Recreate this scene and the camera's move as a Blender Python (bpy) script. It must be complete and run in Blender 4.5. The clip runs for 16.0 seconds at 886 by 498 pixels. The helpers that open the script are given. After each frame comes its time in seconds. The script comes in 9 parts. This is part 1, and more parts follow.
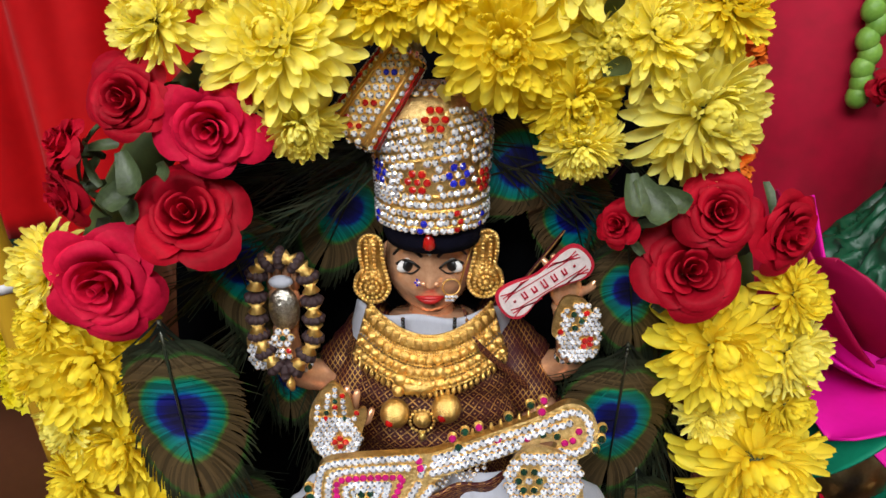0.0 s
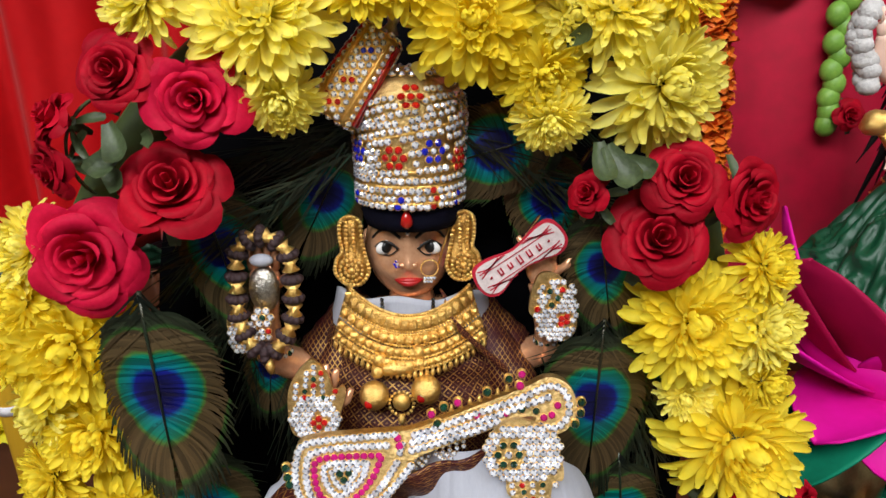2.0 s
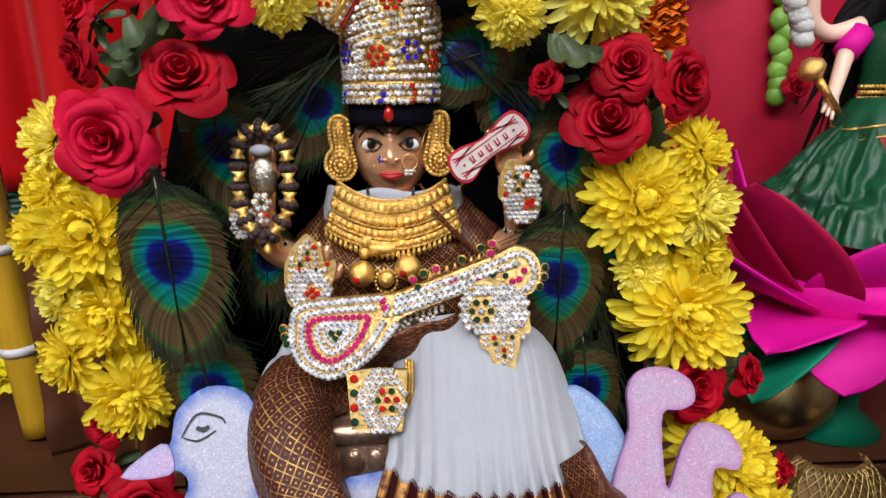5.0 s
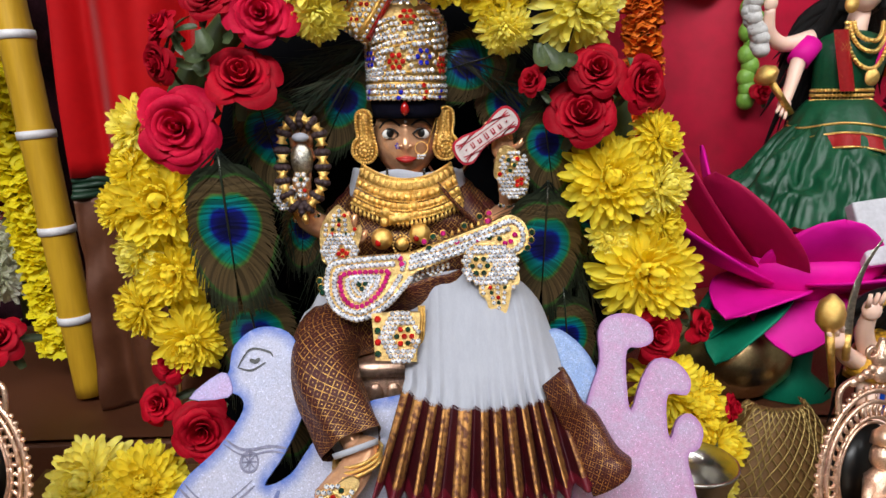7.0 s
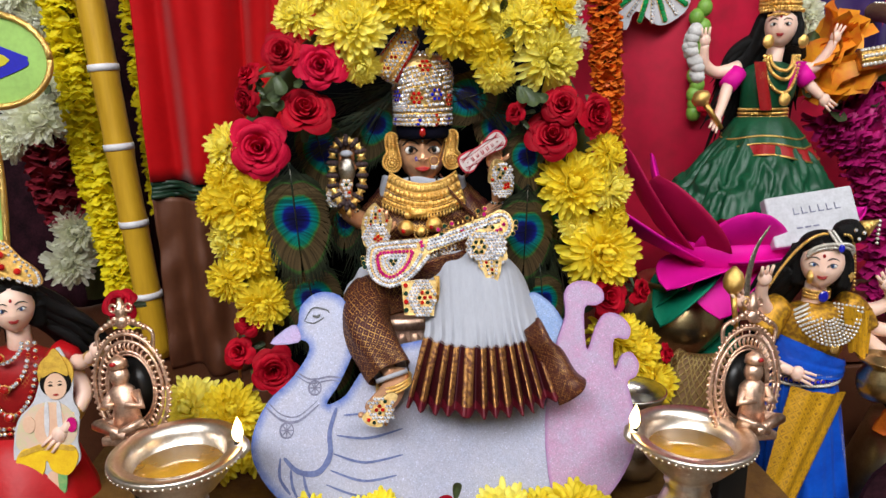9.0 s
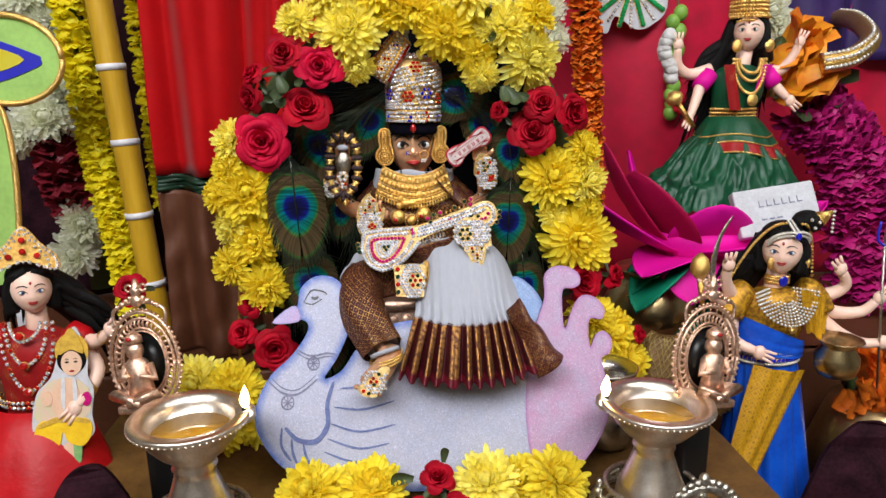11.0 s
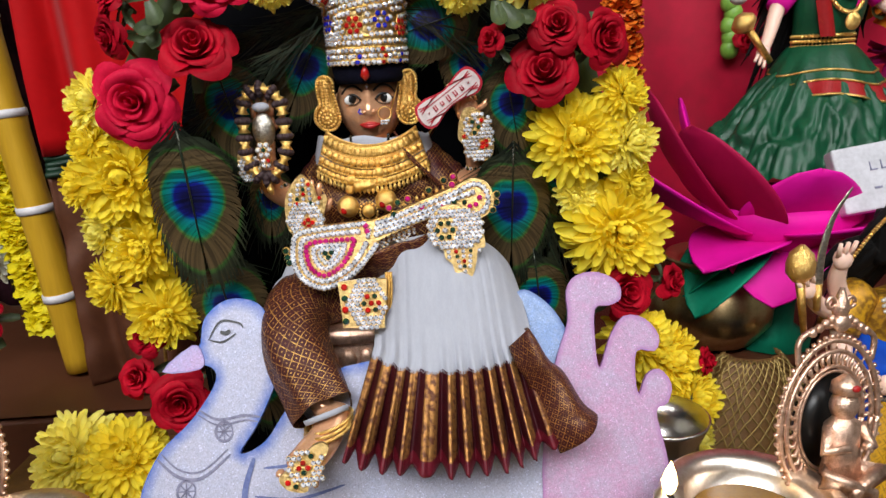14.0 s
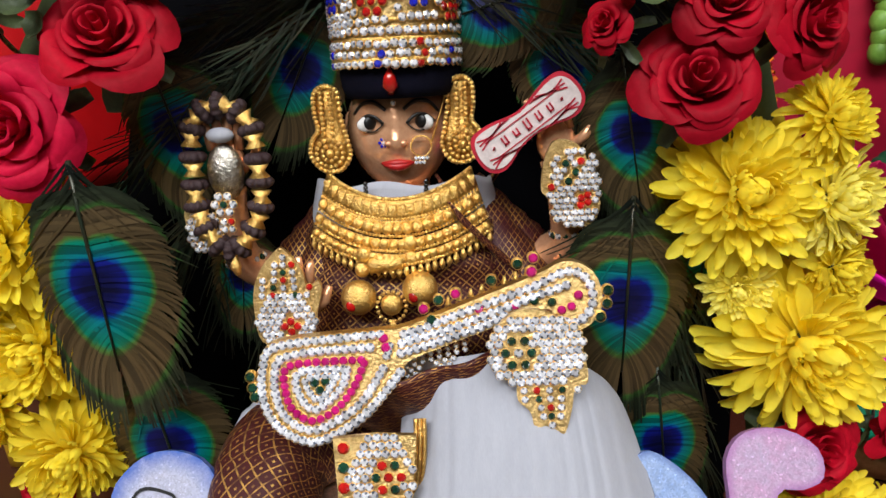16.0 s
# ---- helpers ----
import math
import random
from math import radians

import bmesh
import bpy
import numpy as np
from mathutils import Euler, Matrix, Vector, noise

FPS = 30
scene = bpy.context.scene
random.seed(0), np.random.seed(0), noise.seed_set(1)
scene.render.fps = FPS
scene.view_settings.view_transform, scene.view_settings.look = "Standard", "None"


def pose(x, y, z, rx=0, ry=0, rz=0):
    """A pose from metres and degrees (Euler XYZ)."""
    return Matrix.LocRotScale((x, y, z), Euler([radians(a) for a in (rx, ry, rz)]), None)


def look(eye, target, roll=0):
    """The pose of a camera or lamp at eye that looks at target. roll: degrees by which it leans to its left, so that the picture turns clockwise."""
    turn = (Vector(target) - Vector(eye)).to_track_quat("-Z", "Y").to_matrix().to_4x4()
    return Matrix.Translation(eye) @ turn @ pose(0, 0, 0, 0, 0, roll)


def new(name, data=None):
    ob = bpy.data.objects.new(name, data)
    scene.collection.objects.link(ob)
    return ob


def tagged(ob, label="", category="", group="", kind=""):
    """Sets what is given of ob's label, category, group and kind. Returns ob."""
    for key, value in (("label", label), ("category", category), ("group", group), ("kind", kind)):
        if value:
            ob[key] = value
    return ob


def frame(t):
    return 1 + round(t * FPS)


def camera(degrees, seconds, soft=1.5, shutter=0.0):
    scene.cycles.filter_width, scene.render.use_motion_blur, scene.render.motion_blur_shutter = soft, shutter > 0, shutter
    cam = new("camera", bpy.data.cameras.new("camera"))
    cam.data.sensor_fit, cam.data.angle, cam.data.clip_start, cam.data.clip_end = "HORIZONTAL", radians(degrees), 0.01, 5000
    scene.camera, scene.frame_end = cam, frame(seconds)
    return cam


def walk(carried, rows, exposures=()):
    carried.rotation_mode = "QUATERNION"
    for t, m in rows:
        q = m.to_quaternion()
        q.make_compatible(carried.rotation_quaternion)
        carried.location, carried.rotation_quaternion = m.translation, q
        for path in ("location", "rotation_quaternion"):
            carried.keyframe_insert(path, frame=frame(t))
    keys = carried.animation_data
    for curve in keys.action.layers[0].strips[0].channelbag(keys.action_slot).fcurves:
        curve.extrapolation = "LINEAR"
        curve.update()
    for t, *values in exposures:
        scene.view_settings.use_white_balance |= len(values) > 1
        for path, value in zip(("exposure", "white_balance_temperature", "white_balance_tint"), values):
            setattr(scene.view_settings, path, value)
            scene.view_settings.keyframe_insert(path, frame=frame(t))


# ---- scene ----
cam = camera(66.9, 16.0)
METRES, EYE, TILT, LEAN, TURN = 0.6, 0.30, -23.0, 0.0, 0.0
ROWS = [
    (0.0, 0.0, 0.0, 0.0, 0.0, 0.0, -0.0),
    (0.5, 0.0022, -0.0045, -0.0148, -0.09, 1.2, 0.24),
    (1.0, 0.0044, -0.0062, -0.0241, -0.12, 2.94, 0.05),
    (1.5, 0.008, -0.0039, -0.0374, -0.32, 4.32, 0.52),
    (2.0, 0.0078, -0.006, -0.0507, -0.64, 5.94, 0.66),
    (2.5, 0.0041, -0.0146, -0.0632, -0.97, 6.74, 0.72),
    (3.0, 0.0026, -0.0265, -0.081, -1.34, 7.36, 1.2),
    (3.5, 0.0014, -0.0365, -0.0933, -1.68, 8.31, 1.03),
    (4.0, 0.006, -0.0366, -0.1128, -1.61, 8.46, 1.35),
    (6.5, 0.0102, -0.0951, -0.1845, -1.85, 10.09, 1.84),
    (7.0, -0.0001, -0.1305, -0.1922, -1.92, 9.89, 1.62),
    (7.5, -0.0104, -0.1725, -0.2014, -2.09, 9.74, 1.88),
    (8.0, -0.0129, -0.217, -0.2114, -2.16, 9.41, 2.61),
    (8.5, -0.0197, -0.265, -0.2214, -2.75, 9.69, 2.53),
    (9.0, -0.0313, -0.3123, -0.2323, -3.1, 9.39, 2.14),
    (11.5, -0.034, -0.3653, -0.2586, -3.99, 9.46, 2.27),
    (12.0, -0.0232, -0.3197, -0.2483, -3.47, 8.46, 2.54),
    (12.5, -0.013, -0.2738, -0.2348, -3.05, 7.67, 3.06),
    (13.0, 0.0004, -0.2264, -0.2196, -2.59, 7.25, 3.21),
    (13.5, 0.0158, -0.1805, -0.206, -1.94, 7.12, 3.64),
    (14.0, 0.0293, -0.1309, -0.1913, -1.16, 6.68, 3.69),
    (14.5, 0.0323, -0.0803, -0.1697, -0.42, 7.05, 3.22),
    (15.0, 0.0313, -0.0276, -0.1502, 0.67, 7.21, 2.58),
    (15.5, 0.027, 0.0218, -0.1309, 1.8, 7.52, 2.11),
    (16.0, 0.0253, 0.0643, -0.113, 2.37, 7.34, 1.88),
]
walk(cam, [(t, pose(0, 0, EYE, TILT, LEAN, TURN) @ pose(METRES * x, METRES * y, METRES * z, 90 + pitch, roll, yaw)) for t, x, y, z, yaw, pitch, roll in ROWS])

from mathutils.geometry import delaunay_2d_cdt

# world and lights: an indoor hall, closed round, with fluorescent ceiling panels
world = bpy.data.worlds.new("world")
scene.world = world
world.use_nodes = True
world.node_tree.nodes["Background"].inputs[0].default_value = (0.9, 0.93, 1.0, 1)
world.node_tree.nodes["Background"].inputs[1].default_value = 0.12


def area_lamp(name, eye, target, w, h, power, color):
    lamp = bpy.data.lights.new(name, "AREA")
    lamp.shape, lamp.size, lamp.size_y, lamp.energy, lamp.color = "RECTANGLE", w, h, power, color
    ob = new(name, lamp)
    ob.matrix_world = look(eye, target)
    return ob


area_lamp("ceiling_tube_light", (-0.50, -1.25, 1.50), (0.0, 0.2, 0.15), 1.4, 0.60, 48.0, (0.97, 0.98, 1.0))
area_lamp("ceiling_tube_light", (0.70, -0.70, 1.64), (0.0, 0.2, 0.15), 1.4, 0.60, 27.5, (0.97, 0.98, 1.0))


# ---- materials ----
def mat(name, color, rough=0.5, metal=0.0, color2=None, scale=150.0, bump=0.0, bscale=600.0, sheen=0.0, coat=0.0, spread=0.25,
        per_object=0.0, sub=0.0, stretch=(1, 1, 1), spec=0.5, trans=0.0, island=0.0):
    """A surface with two scales of colour variation and fine relief, in metres."""
    m = bpy.data.materials.new(name)
    m.use_nodes = True
    n, k = m.node_tree.nodes, m.node_tree.links
    b = n["Principled BSDF"]
    b.inputs["Roughness"].default_value, b.inputs["Metallic"].default_value = rough, metal
    b.inputs["Specular IOR Level"].default_value = spec
    if sheen:
        b.inputs["Sheen Weight"].default_value = sheen
        b.inputs["Sheen Roughness"].default_value = 0.4
    if coat:
        b.inputs["Coat Weight"].default_value = coat
        b.inputs["Coat Roughness"].default_value = 0.1
    if sub:
        b.inputs["Subsurface Weight"].default_value = sub
        b.inputs["Subsurface Scale"].default_value = 0.004
        b.inputs["Subsurface Radius"].default_value = (1.0, 0.6, 0.3)
    geo = n.new("ShaderNodeNewGeometry")
    mp = n.new("ShaderNodeMapping")
    mp.inputs["Scale"].default_value = stretch
    k.new(geo.outputs["Position"], mp.inputs["Vector"])
    c2 = color2 or tuple(c * (1 - spread) for c in color)
    big, fine = n.new("ShaderNodeTexNoise"), n.new("ShaderNodeTexNoise")
    big.inputs["Scale"].default_value, fine.inputs["Scale"].default_value = scale, scale * 6
    big.inputs["Detail"].default_value = fine.inputs["Detail"].default_value = 3
    for x in (big, fine):
        k.new(mp.outputs[0], x.inputs["Vector"])
    add = n.new("ShaderNodeMath")
    add.operation = "MULTIPLY_ADD"
    add.inputs[1].default_value = 0.4
    k.new(fine.outputs[0], add.inputs[0])
    half = n.new("ShaderNodeMath")
    half.operation = "MULTIPLY"
    half.inputs[1].default_value = 0.6
    k.new(big.outputs[0], half.inputs[0])
    k.new(half.outputs[0], add.inputs[2])
    ramp = n.new("ShaderNodeMapRange")
    ramp.inputs[1].default_value, ramp.inputs[2].default_value = 0.35, 0.65
    k.new(add.outputs[0], ramp.inputs[0])
    mix = n.new("ShaderNodeMix")
    mix.data_type = "RGBA"
    mix.inputs[6].default_value, mix.inputs[7].default_value = (*c2, 1), (*color, 1)
    k.new(ramp.outputs[0], mix.inputs[0])
    out = mix.outputs[2]
    if per_object:
        info = n.new("ShaderNodeObjectInfo")
        hsv = n.new("ShaderNodeHueSaturation")
        mr = n.new("ShaderNodeMapRange")
        mr.inputs[3].default_value, mr.inputs[4].default_value = 1 - per_object, 1 + per_object
        k.new(info.outputs["Random"], mr.inputs[0])
        k.new(mr.outputs[0], hsv.inputs["Value"])
        k.new(out, hsv.inputs["Color"])
        out = hsv.outputs[0]
    if island:
        hs, im = n.new("ShaderNodeHueSaturation"), n.new("ShaderNodeMapRange")
        im.inputs[3].default_value, im.inputs[4].default_value = 1 - island, 1 + island
        k.new(geo.outputs["Random Per Island"], im.inputs[0])
        k.new(im.outputs[0], hs.inputs["Value"])
        k.new(out, hs.inputs["Color"])
        out = hs.outputs[0]
    k.new(out, b.inputs["Base Color"])
    if bump:
        nb = n.new("ShaderNodeTexNoise")
        nb.inputs["Scale"].default_value, nb.inputs["Detail"].default_value = bscale, 4
        k.new(mp.outputs[0], nb.inputs["Vector"])
        bp = n.new("ShaderNodeBump")
        bp.inputs["Strength"].default_value, bp.inputs["Distance"].default_value = bump, 0.001
        k.new(nb.outputs[0], bp.inputs["Height"])
        k.new(bp.outputs[0], b.inputs["Normal"])
    if trans:
        thin, both = n.new("ShaderNodeBsdfTranslucent"), n.new("ShaderNodeMixShader")
        both.inputs[0].default_value = trans
        k.new(out, thin.inputs["Color"])
        k.new(b.outputs[0], both.inputs[1])
        k.new(thin.outputs[0], both.inputs[2])
        k.new(both.outputs[0], n["Material Output"].inputs["Surface"])
    return m


def nodes_of(m):
    return m.node_tree.nodes, m.node_tree.links, m.node_tree.nodes["Principled BSDF"]


def brocade(name, base, thread, cell=260.0, amount=0.5, tilt=0.6):
    """Silk with woven zari: a diamond net and small motifs of metallic thread."""
    m = mat(name, base, 0.45, 0.0, scale=300, bump=0.25, bscale=2500, spec=0.25)
    n, k, b = nodes_of(m)
    tc = n.new("ShaderNodeTexCoord")
    waves = []
    for s in (1, -1):
        mp = n.new("ShaderNodeMapping")
        mp.inputs["Rotation"].default_value = (0.3, s * tilt, 0.0)
        k.new(tc.outputs["Object"], mp.inputs["Vector"])
        w = n.new("ShaderNodeTexWave")
        w.inputs["Scale"].default_value, w.inputs["Distortion"].default_value = cell, 1.2
        w.inputs["Detail Scale"].default_value = 2.0
        k.new(mp.outputs[0], w.inputs["Vector"])
        waves.append(w)
    mx = n.new("ShaderNodeMath")
    mx.operation = "MAXIMUM"
    k.new(waves[0].outputs["Fac"], mx.inputs[0])
    k.new(waves[1].outputs["Fac"], mx.inputs[1])
    patch = n.new("ShaderNodeTexNoise")
    patch.inputs["Scale"].default_value = 90
    k.new(tc.outputs["Object"], patch.inputs["Vector"])
    sm = n.new("ShaderNodeMath")
    sm.operation = "MULTIPLY_ADD"
    sm.inputs[1].default_value = 0.4
    k.new(patch.outputs[0], sm.inputs[0])
    k.new(mx.outputs[0], sm.inputs[2])
    mr = n.new("ShaderNodeMapRange")
    mr.inputs[1].default_value, mr.inputs[2].default_value = 1.37 - amount * 0.5, 1.47 - amount * 0.5
    k.new(sm.outputs[0], mr.inputs[0])
    mix = n.new("ShaderNodeMix")
    mix.data_type = "RGBA"
    mix.inputs[7].default_value = (*thread, 1)
    old = b.inputs["Base Color"].links[0].from_socket
    k.new(old, mix.inputs[6])
    k.new(mr.outputs[0], mix.inputs[0])
    k.new(mix.outputs[2], b.inputs["Base Color"])
    half = n.new("ShaderNodeMath")
    half.operation = "MULTIPLY"
    half.inputs[1].default_value = 0.75
    k.new(mr.outputs[0], half.inputs[0])
    k.new(half.outputs[0], b.inputs["Metallic"])
    return m




def zari_net(name, base, thread, across, along, line=0.10, motif=0.15):
    """Silk woven with a net of scales and a small motif in each, laid along the cloth's own weave."""
    m = mat(name, base, 0.42, 0.0, scale=300, bump=0.25, bscale=2500, spec=0.25)
    n, k, b = nodes_of(m)
    tc = n.new("ShaderNodeUVMap")
    sep = n.new("ShaderNodeSeparateXYZ")
    k.new(tc.outputs[0], sep.inputs[0])

    def node(op, a, c=0.0):
        x = n.new("ShaderNodeMath")
        x.operation = op
        for i, v in enumerate((a, c)):
            if isinstance(v, (int, float)):
                x.inputs[i].default_value = v
            else:
                k.new(v, x.inputs[i])
        return x.outputs[0]

    p, q = (node("ABSOLUTE", node("SUBTRACT", node("FRACT", node("MULTIPLY", sep.outputs[i], s)), 0.5)) for i, s in ((0, across), (1, along)))
    d = node("ADD", p, q)
    net = node("LESS_THAN", node("ABSOLUTE", node("SUBTRACT", d, 0.5)), line)
    dots = node("MAXIMUM", node("LESS_THAN", d, motif), node("GREATER_THAN", d, 1 - motif))
    wear = n.new("ShaderNodeTexNoise")
    wear.inputs["Scale"].default_value = 420
    geo = n.new("ShaderNodeNewGeometry")
    k.new(geo.outputs["Position"], wear.inputs["Vector"])
    w = n.new("ShaderNodeMapRange")
    w.inputs[1].default_value, w.inputs[2].default_value, w.inputs[3].default_value = 0.38, 0.58, 0.15
    k.new(wear.outputs[0], w.inputs[0])
    fac = node("MULTIPLY", node("MAXIMUM", net, dots), w.outputs[0])
    mix = n.new("ShaderNodeMix")
    mix.data_type = "RGBA"
    mix.inputs[7].default_value = (*thread, 1)
    k.new(b.inputs["Base Color"].links[0].from_socket, mix.inputs[6])
    k.new(fac, mix.inputs[0])
    k.new(mix.outputs[2], b.inputs["Base Color"])
    k.new(node("MULTIPLY", fac, 0.8), b.inputs["Metallic"])
    return m


YELLOW = mat("petal_yellow", (0.98, 0.86, 0.085), 0.55, spec=0.25, color2=(0.97, 0.79, 0.045), scale=120, trans=0.45, per_object=0.05, bump=0.1, bscale=1500, island=0.06)
PALE_YELLOW = mat("petal_pale_yellow", (0.98, 0.92, 0.26), 0.55, spec=0.25, color2=(0.98, 0.87, 0.14), scale=120, trans=0.45, per_object=0.05, bump=0.1, bscale=1500, island=0.06)
LEMON = mat("petal_lemon", (0.96, 0.88, 0.03), 0.6, color2=(0.88, 0.74, 0.012), scale=90, trans=0.45, per_object=0.08)
ORANGE = mat("petal_orange", (0.80, 0.20, 0.008), 0.6, color2=(0.55, 0.09, 0.004), scale=110, per_object=0.1)
WHITE_PETAL = mat("petal_white", (0.96, 0.96, 0.86), 0.6, color2=(0.92, 0.93, 0.74), scale=60, trans=0.45, per_object=0.05)
MAROON_PETAL = mat("petal_maroon", (0.12, 0.006, 0.012), 0.5, color2=(0.35, 0.02, 0.04), scale=80)
MAGENTA_PETAL = mat("petal_magenta", (0.50, 0.008, 0.17), 0.55, color2=(0.33, 0.004, 0.11), scale=100)
ROSE_RED = mat("rose_red", (0.52, 0.004, 0.022), 0.6, spec=0.12, color2=(0.36, 0.002, 0.012), scale=110, bump=0.12, bscale=900, trans=0.22, per_object=0.12, island=0.22)
ROSE_PINK = mat("rose_pink", (0.72, 0.010, 0.060), 0.6, spec=0.12, color2=(0.54, 0.005, 0.034), scale=110, bump=0.12, bscale=900, trans=0.22, island=0.18)
LEAF = mat("leaf_green", (0.065, 0.095, 0.035), 0.5, color2=(0.03, 0.045, 0.016), scale=130, bump=0.2, bscale=900)
STEM = mat("stem_green", (0.06, 0.09, 0.02), 0.6)
RED_SILK = mat("red_silk", (0.43, 0.003, 0.005), 0.6, spec=0.1, color2=(0.36, 0.002, 0.004), scale=40, bump=0.2, bscale=3000, sheen=0.1)
GREEN_BAND = mat("green_band", (0.004, 0.03, 0.012), 0.5, bump=0.2, bscale=3000)
BROWN_SILK = mat("bronze_brown_silk", (0.125, 0.042, 0.018), 0.45, 0.2, color2=(0.10, 0.032, 0.014), scale=200, bump=0.35, bscale=2500)
GOLD = mat("gold", (1.0, 0.70, 0.24), 0.30, 0.9, color2=(0.86, 0.50, 0.12), scale=500, bump=0.6, bscale=1800)
GOLD_DARK = mat("antique_gold", (0.86, 0.55, 0.16), 0.34, 0.95, color2=(0.50, 0.26, 0.06), scale=500, bump=0.5, bscale=1600)
BRONZE = mat("bronze", (0.96, 0.54, 0.31), 0.25, 0.60, color2=(0.74, 0.37, 0.20), scale=160, bump=0.12, bscale=900)
COPPER = mat("copper", (0.97, 0.70, 0.54), 0.32, 0.9, color2=(0.55, 0.32, 0.21), scale=400, bump=0.35, bscale=1500)
BRASS = mat("brass", (0.60, 0.47, 0.24), 0.28, 1.0, color2=(0.44, 0.32, 0.15), scale=120, bump=0.12, bscale=700)
PALE_BRASS = mat("pale_brass", (0.93, 0.85, 0.76), 0.33, 1.0, color2=(0.72, 0.60, 0.47), scale=140, bump=0.12, bscale=700)
PALE_GILT = mat("pale_gilt", (0.78, 0.56, 0.24), 0.36, 1.0, color2=(0.46, 0.30, 0.11), scale=500, bump=0.5, bscale=1600)
SILVER = mat("silver", (0.72, 0.68, 0.60), 0.3, 1.0, color2=(0.30, 0.27, 0.22), scale=500, bump=0.5, bscale=1200)
STEEL = mat("steel", (0.62, 0.60, 0.55), 0.25, 1.0, color2=(0.5, 0.48, 0.44), scale=100, bump=0.06, bscale=600)
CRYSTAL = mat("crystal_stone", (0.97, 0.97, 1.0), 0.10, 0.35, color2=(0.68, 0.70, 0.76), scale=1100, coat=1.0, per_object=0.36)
# darker copy of the crystal: shade on some facets put into colour
CRYSTAL_SHADE = mat("crystal_facet_shade", (0.42, 0.45, 0.54), 0.08, 0.6, color2=(0.20, 0.22, 0.28), scale=900, coat=1.0, per_object=0.5)
RED_STONE = mat("red_stone", (0.50, 0.010, 0.007), 0.15, color2=(0.30, 0.003, 0.004), coat=0.8, per_object=0.25)
BLUE_STONE = mat("blue_stone", (0.012, 0.018, 0.50), 0.2, color2=(0.005, 0.008, 0.28), coat=0.8, per_object=0.25)
GREEN_STONE = mat("green_stone", (0.004, 0.045, 0.022), 0.12, color2=(0.002, 0.02, 0.01), coat=1.0, per_object=0.25)
PINK_STONE = mat("pink_stone", (0.55, 0.008, 0.17), 0.2, color2=(0.35, 0.004, 0.10), coat=0.8, per_object=0.25)
BLACK_CLOTH = mat("black_cloth", (0.0025, 0.0025, 0.0035), 0.9, spec=0.05, scale=60, bump=0.3, bscale=2500)
NAVY_CLOTH = mat("navy_velvet", (0.004, 0.004, 0.012), 0.85, scale=200, bump=0.4, bscale=2500, spec=0.1)
MAROON_SILK = brocade("maroon_brocade", (0.045, 0.004, 0.008), (0.46, 0.25, 0.06), 200.0, 0.5)
LEG_ZARI = zari_net("maroon_scale_brocade", (0.060, 0.010, 0.010), (0.54, 0.30, 0.08), 20, 24, 0.06, 0.10)
WRAP_ZARI = zari_net("maroon_wrap_brocade", (0.050, 0.007, 0.009), (0.50, 0.28, 0.08), 26, 20, 0.08, 0.12)
BORDER_ZARI = zari_net("maroon_border_brocade", (0.055, 0.006, 0.008), (0.42, 0.21, 0.06), 10, 16, 0.07, 0.12)
PLEAT_ZARI = zari_net("pleat_brocade", (0.060, 0.006, 0.008), (0.44, 0.21, 0.065), 110, 20, 0.10, 0.15)
HEM_SILK = mat("maroon_hem_silk", (0.13, 0.006, 0.016), 0.45, color2=(0.08, 0.004, 0.010), scale=200, bump=0.25, bscale=2500, spec=0.25)
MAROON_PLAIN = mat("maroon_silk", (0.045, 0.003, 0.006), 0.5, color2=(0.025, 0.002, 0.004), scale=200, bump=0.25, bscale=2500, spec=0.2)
WHITE_SILK = mat("white_silk", (0.39, 0.40, 0.45), 0.65, spec=0.3, color2=(0.35, 0.36, 0.41), scale=160, bump=0.15, bscale=2500, sheen=0.1, stretch=(3, 1, 0.6))
TABLE_CLOTH = mat("brown_gold_cloth", (0.20, 0.10, 0.025), 0.5, 0.2, color2=(0.11, 0.05, 0.014), scale=70, bump=0.35, bscale=1800)
BLACK = mat("black_paint", (0.004, 0.004, 0.004), 0.4)
BEAD_BLACK = mat("black_bead", (0.004, 0.004, 0.005), 0.2, coat=0.6)
EYE_WHITE = mat("eye_white", (0.75, 0.73, 0.70), 0.4)
LIP_RED = mat("lip_red", (0.42, 0.012, 0.012), 0.4)
WHITE_CARD = mat("white_card", (0.60, 0.60, 0.64), 0.6, scale=80)
TAPE = mat("white_tape", (0.72, 0.70, 0.72), 0.5)
BAMBOO = mat("golden_bamboo", (0.62, 0.36, 0.02), 0.4, 0.15, color2=(0.46, 0.25, 0.012), scale=60, bump=0.15, bscale=500, stretch=(1, 1, 0.1))
# coloured LED glow on the satin is put into its base colour
LED_TINTED_SATIN = mat("led_tinted_satin", (0.58, 0.008, 0.045), 0.4, spec=0.3, color2=(0.34, 0.010, 0.030), scale=9, bump=0.1, bscale=1500, sheen=0.1)
LOTUS_PINK = mat("lotus_foam", (0.72, 0.004, 0.33), 0.6, color2=(0.64, 0.004, 0.27), scale=30, bump=0.1, bscale=2500, spec=0.2)
LOTUS_CRIMSON = mat("lotus_foam_crimson", (0.40, 0.004, 0.060), 0.6, color2=(0.33, 0.003, 0.048), scale=30, bump=0.1, bscale=2500, spec=0.2)
LOTUS_GREEN = mat("lotus_green_foam", (0.004, 0.22, 0.12), 0.55, color2=(0.003, 0.17, 0.09), scale=50, spec=0.2)
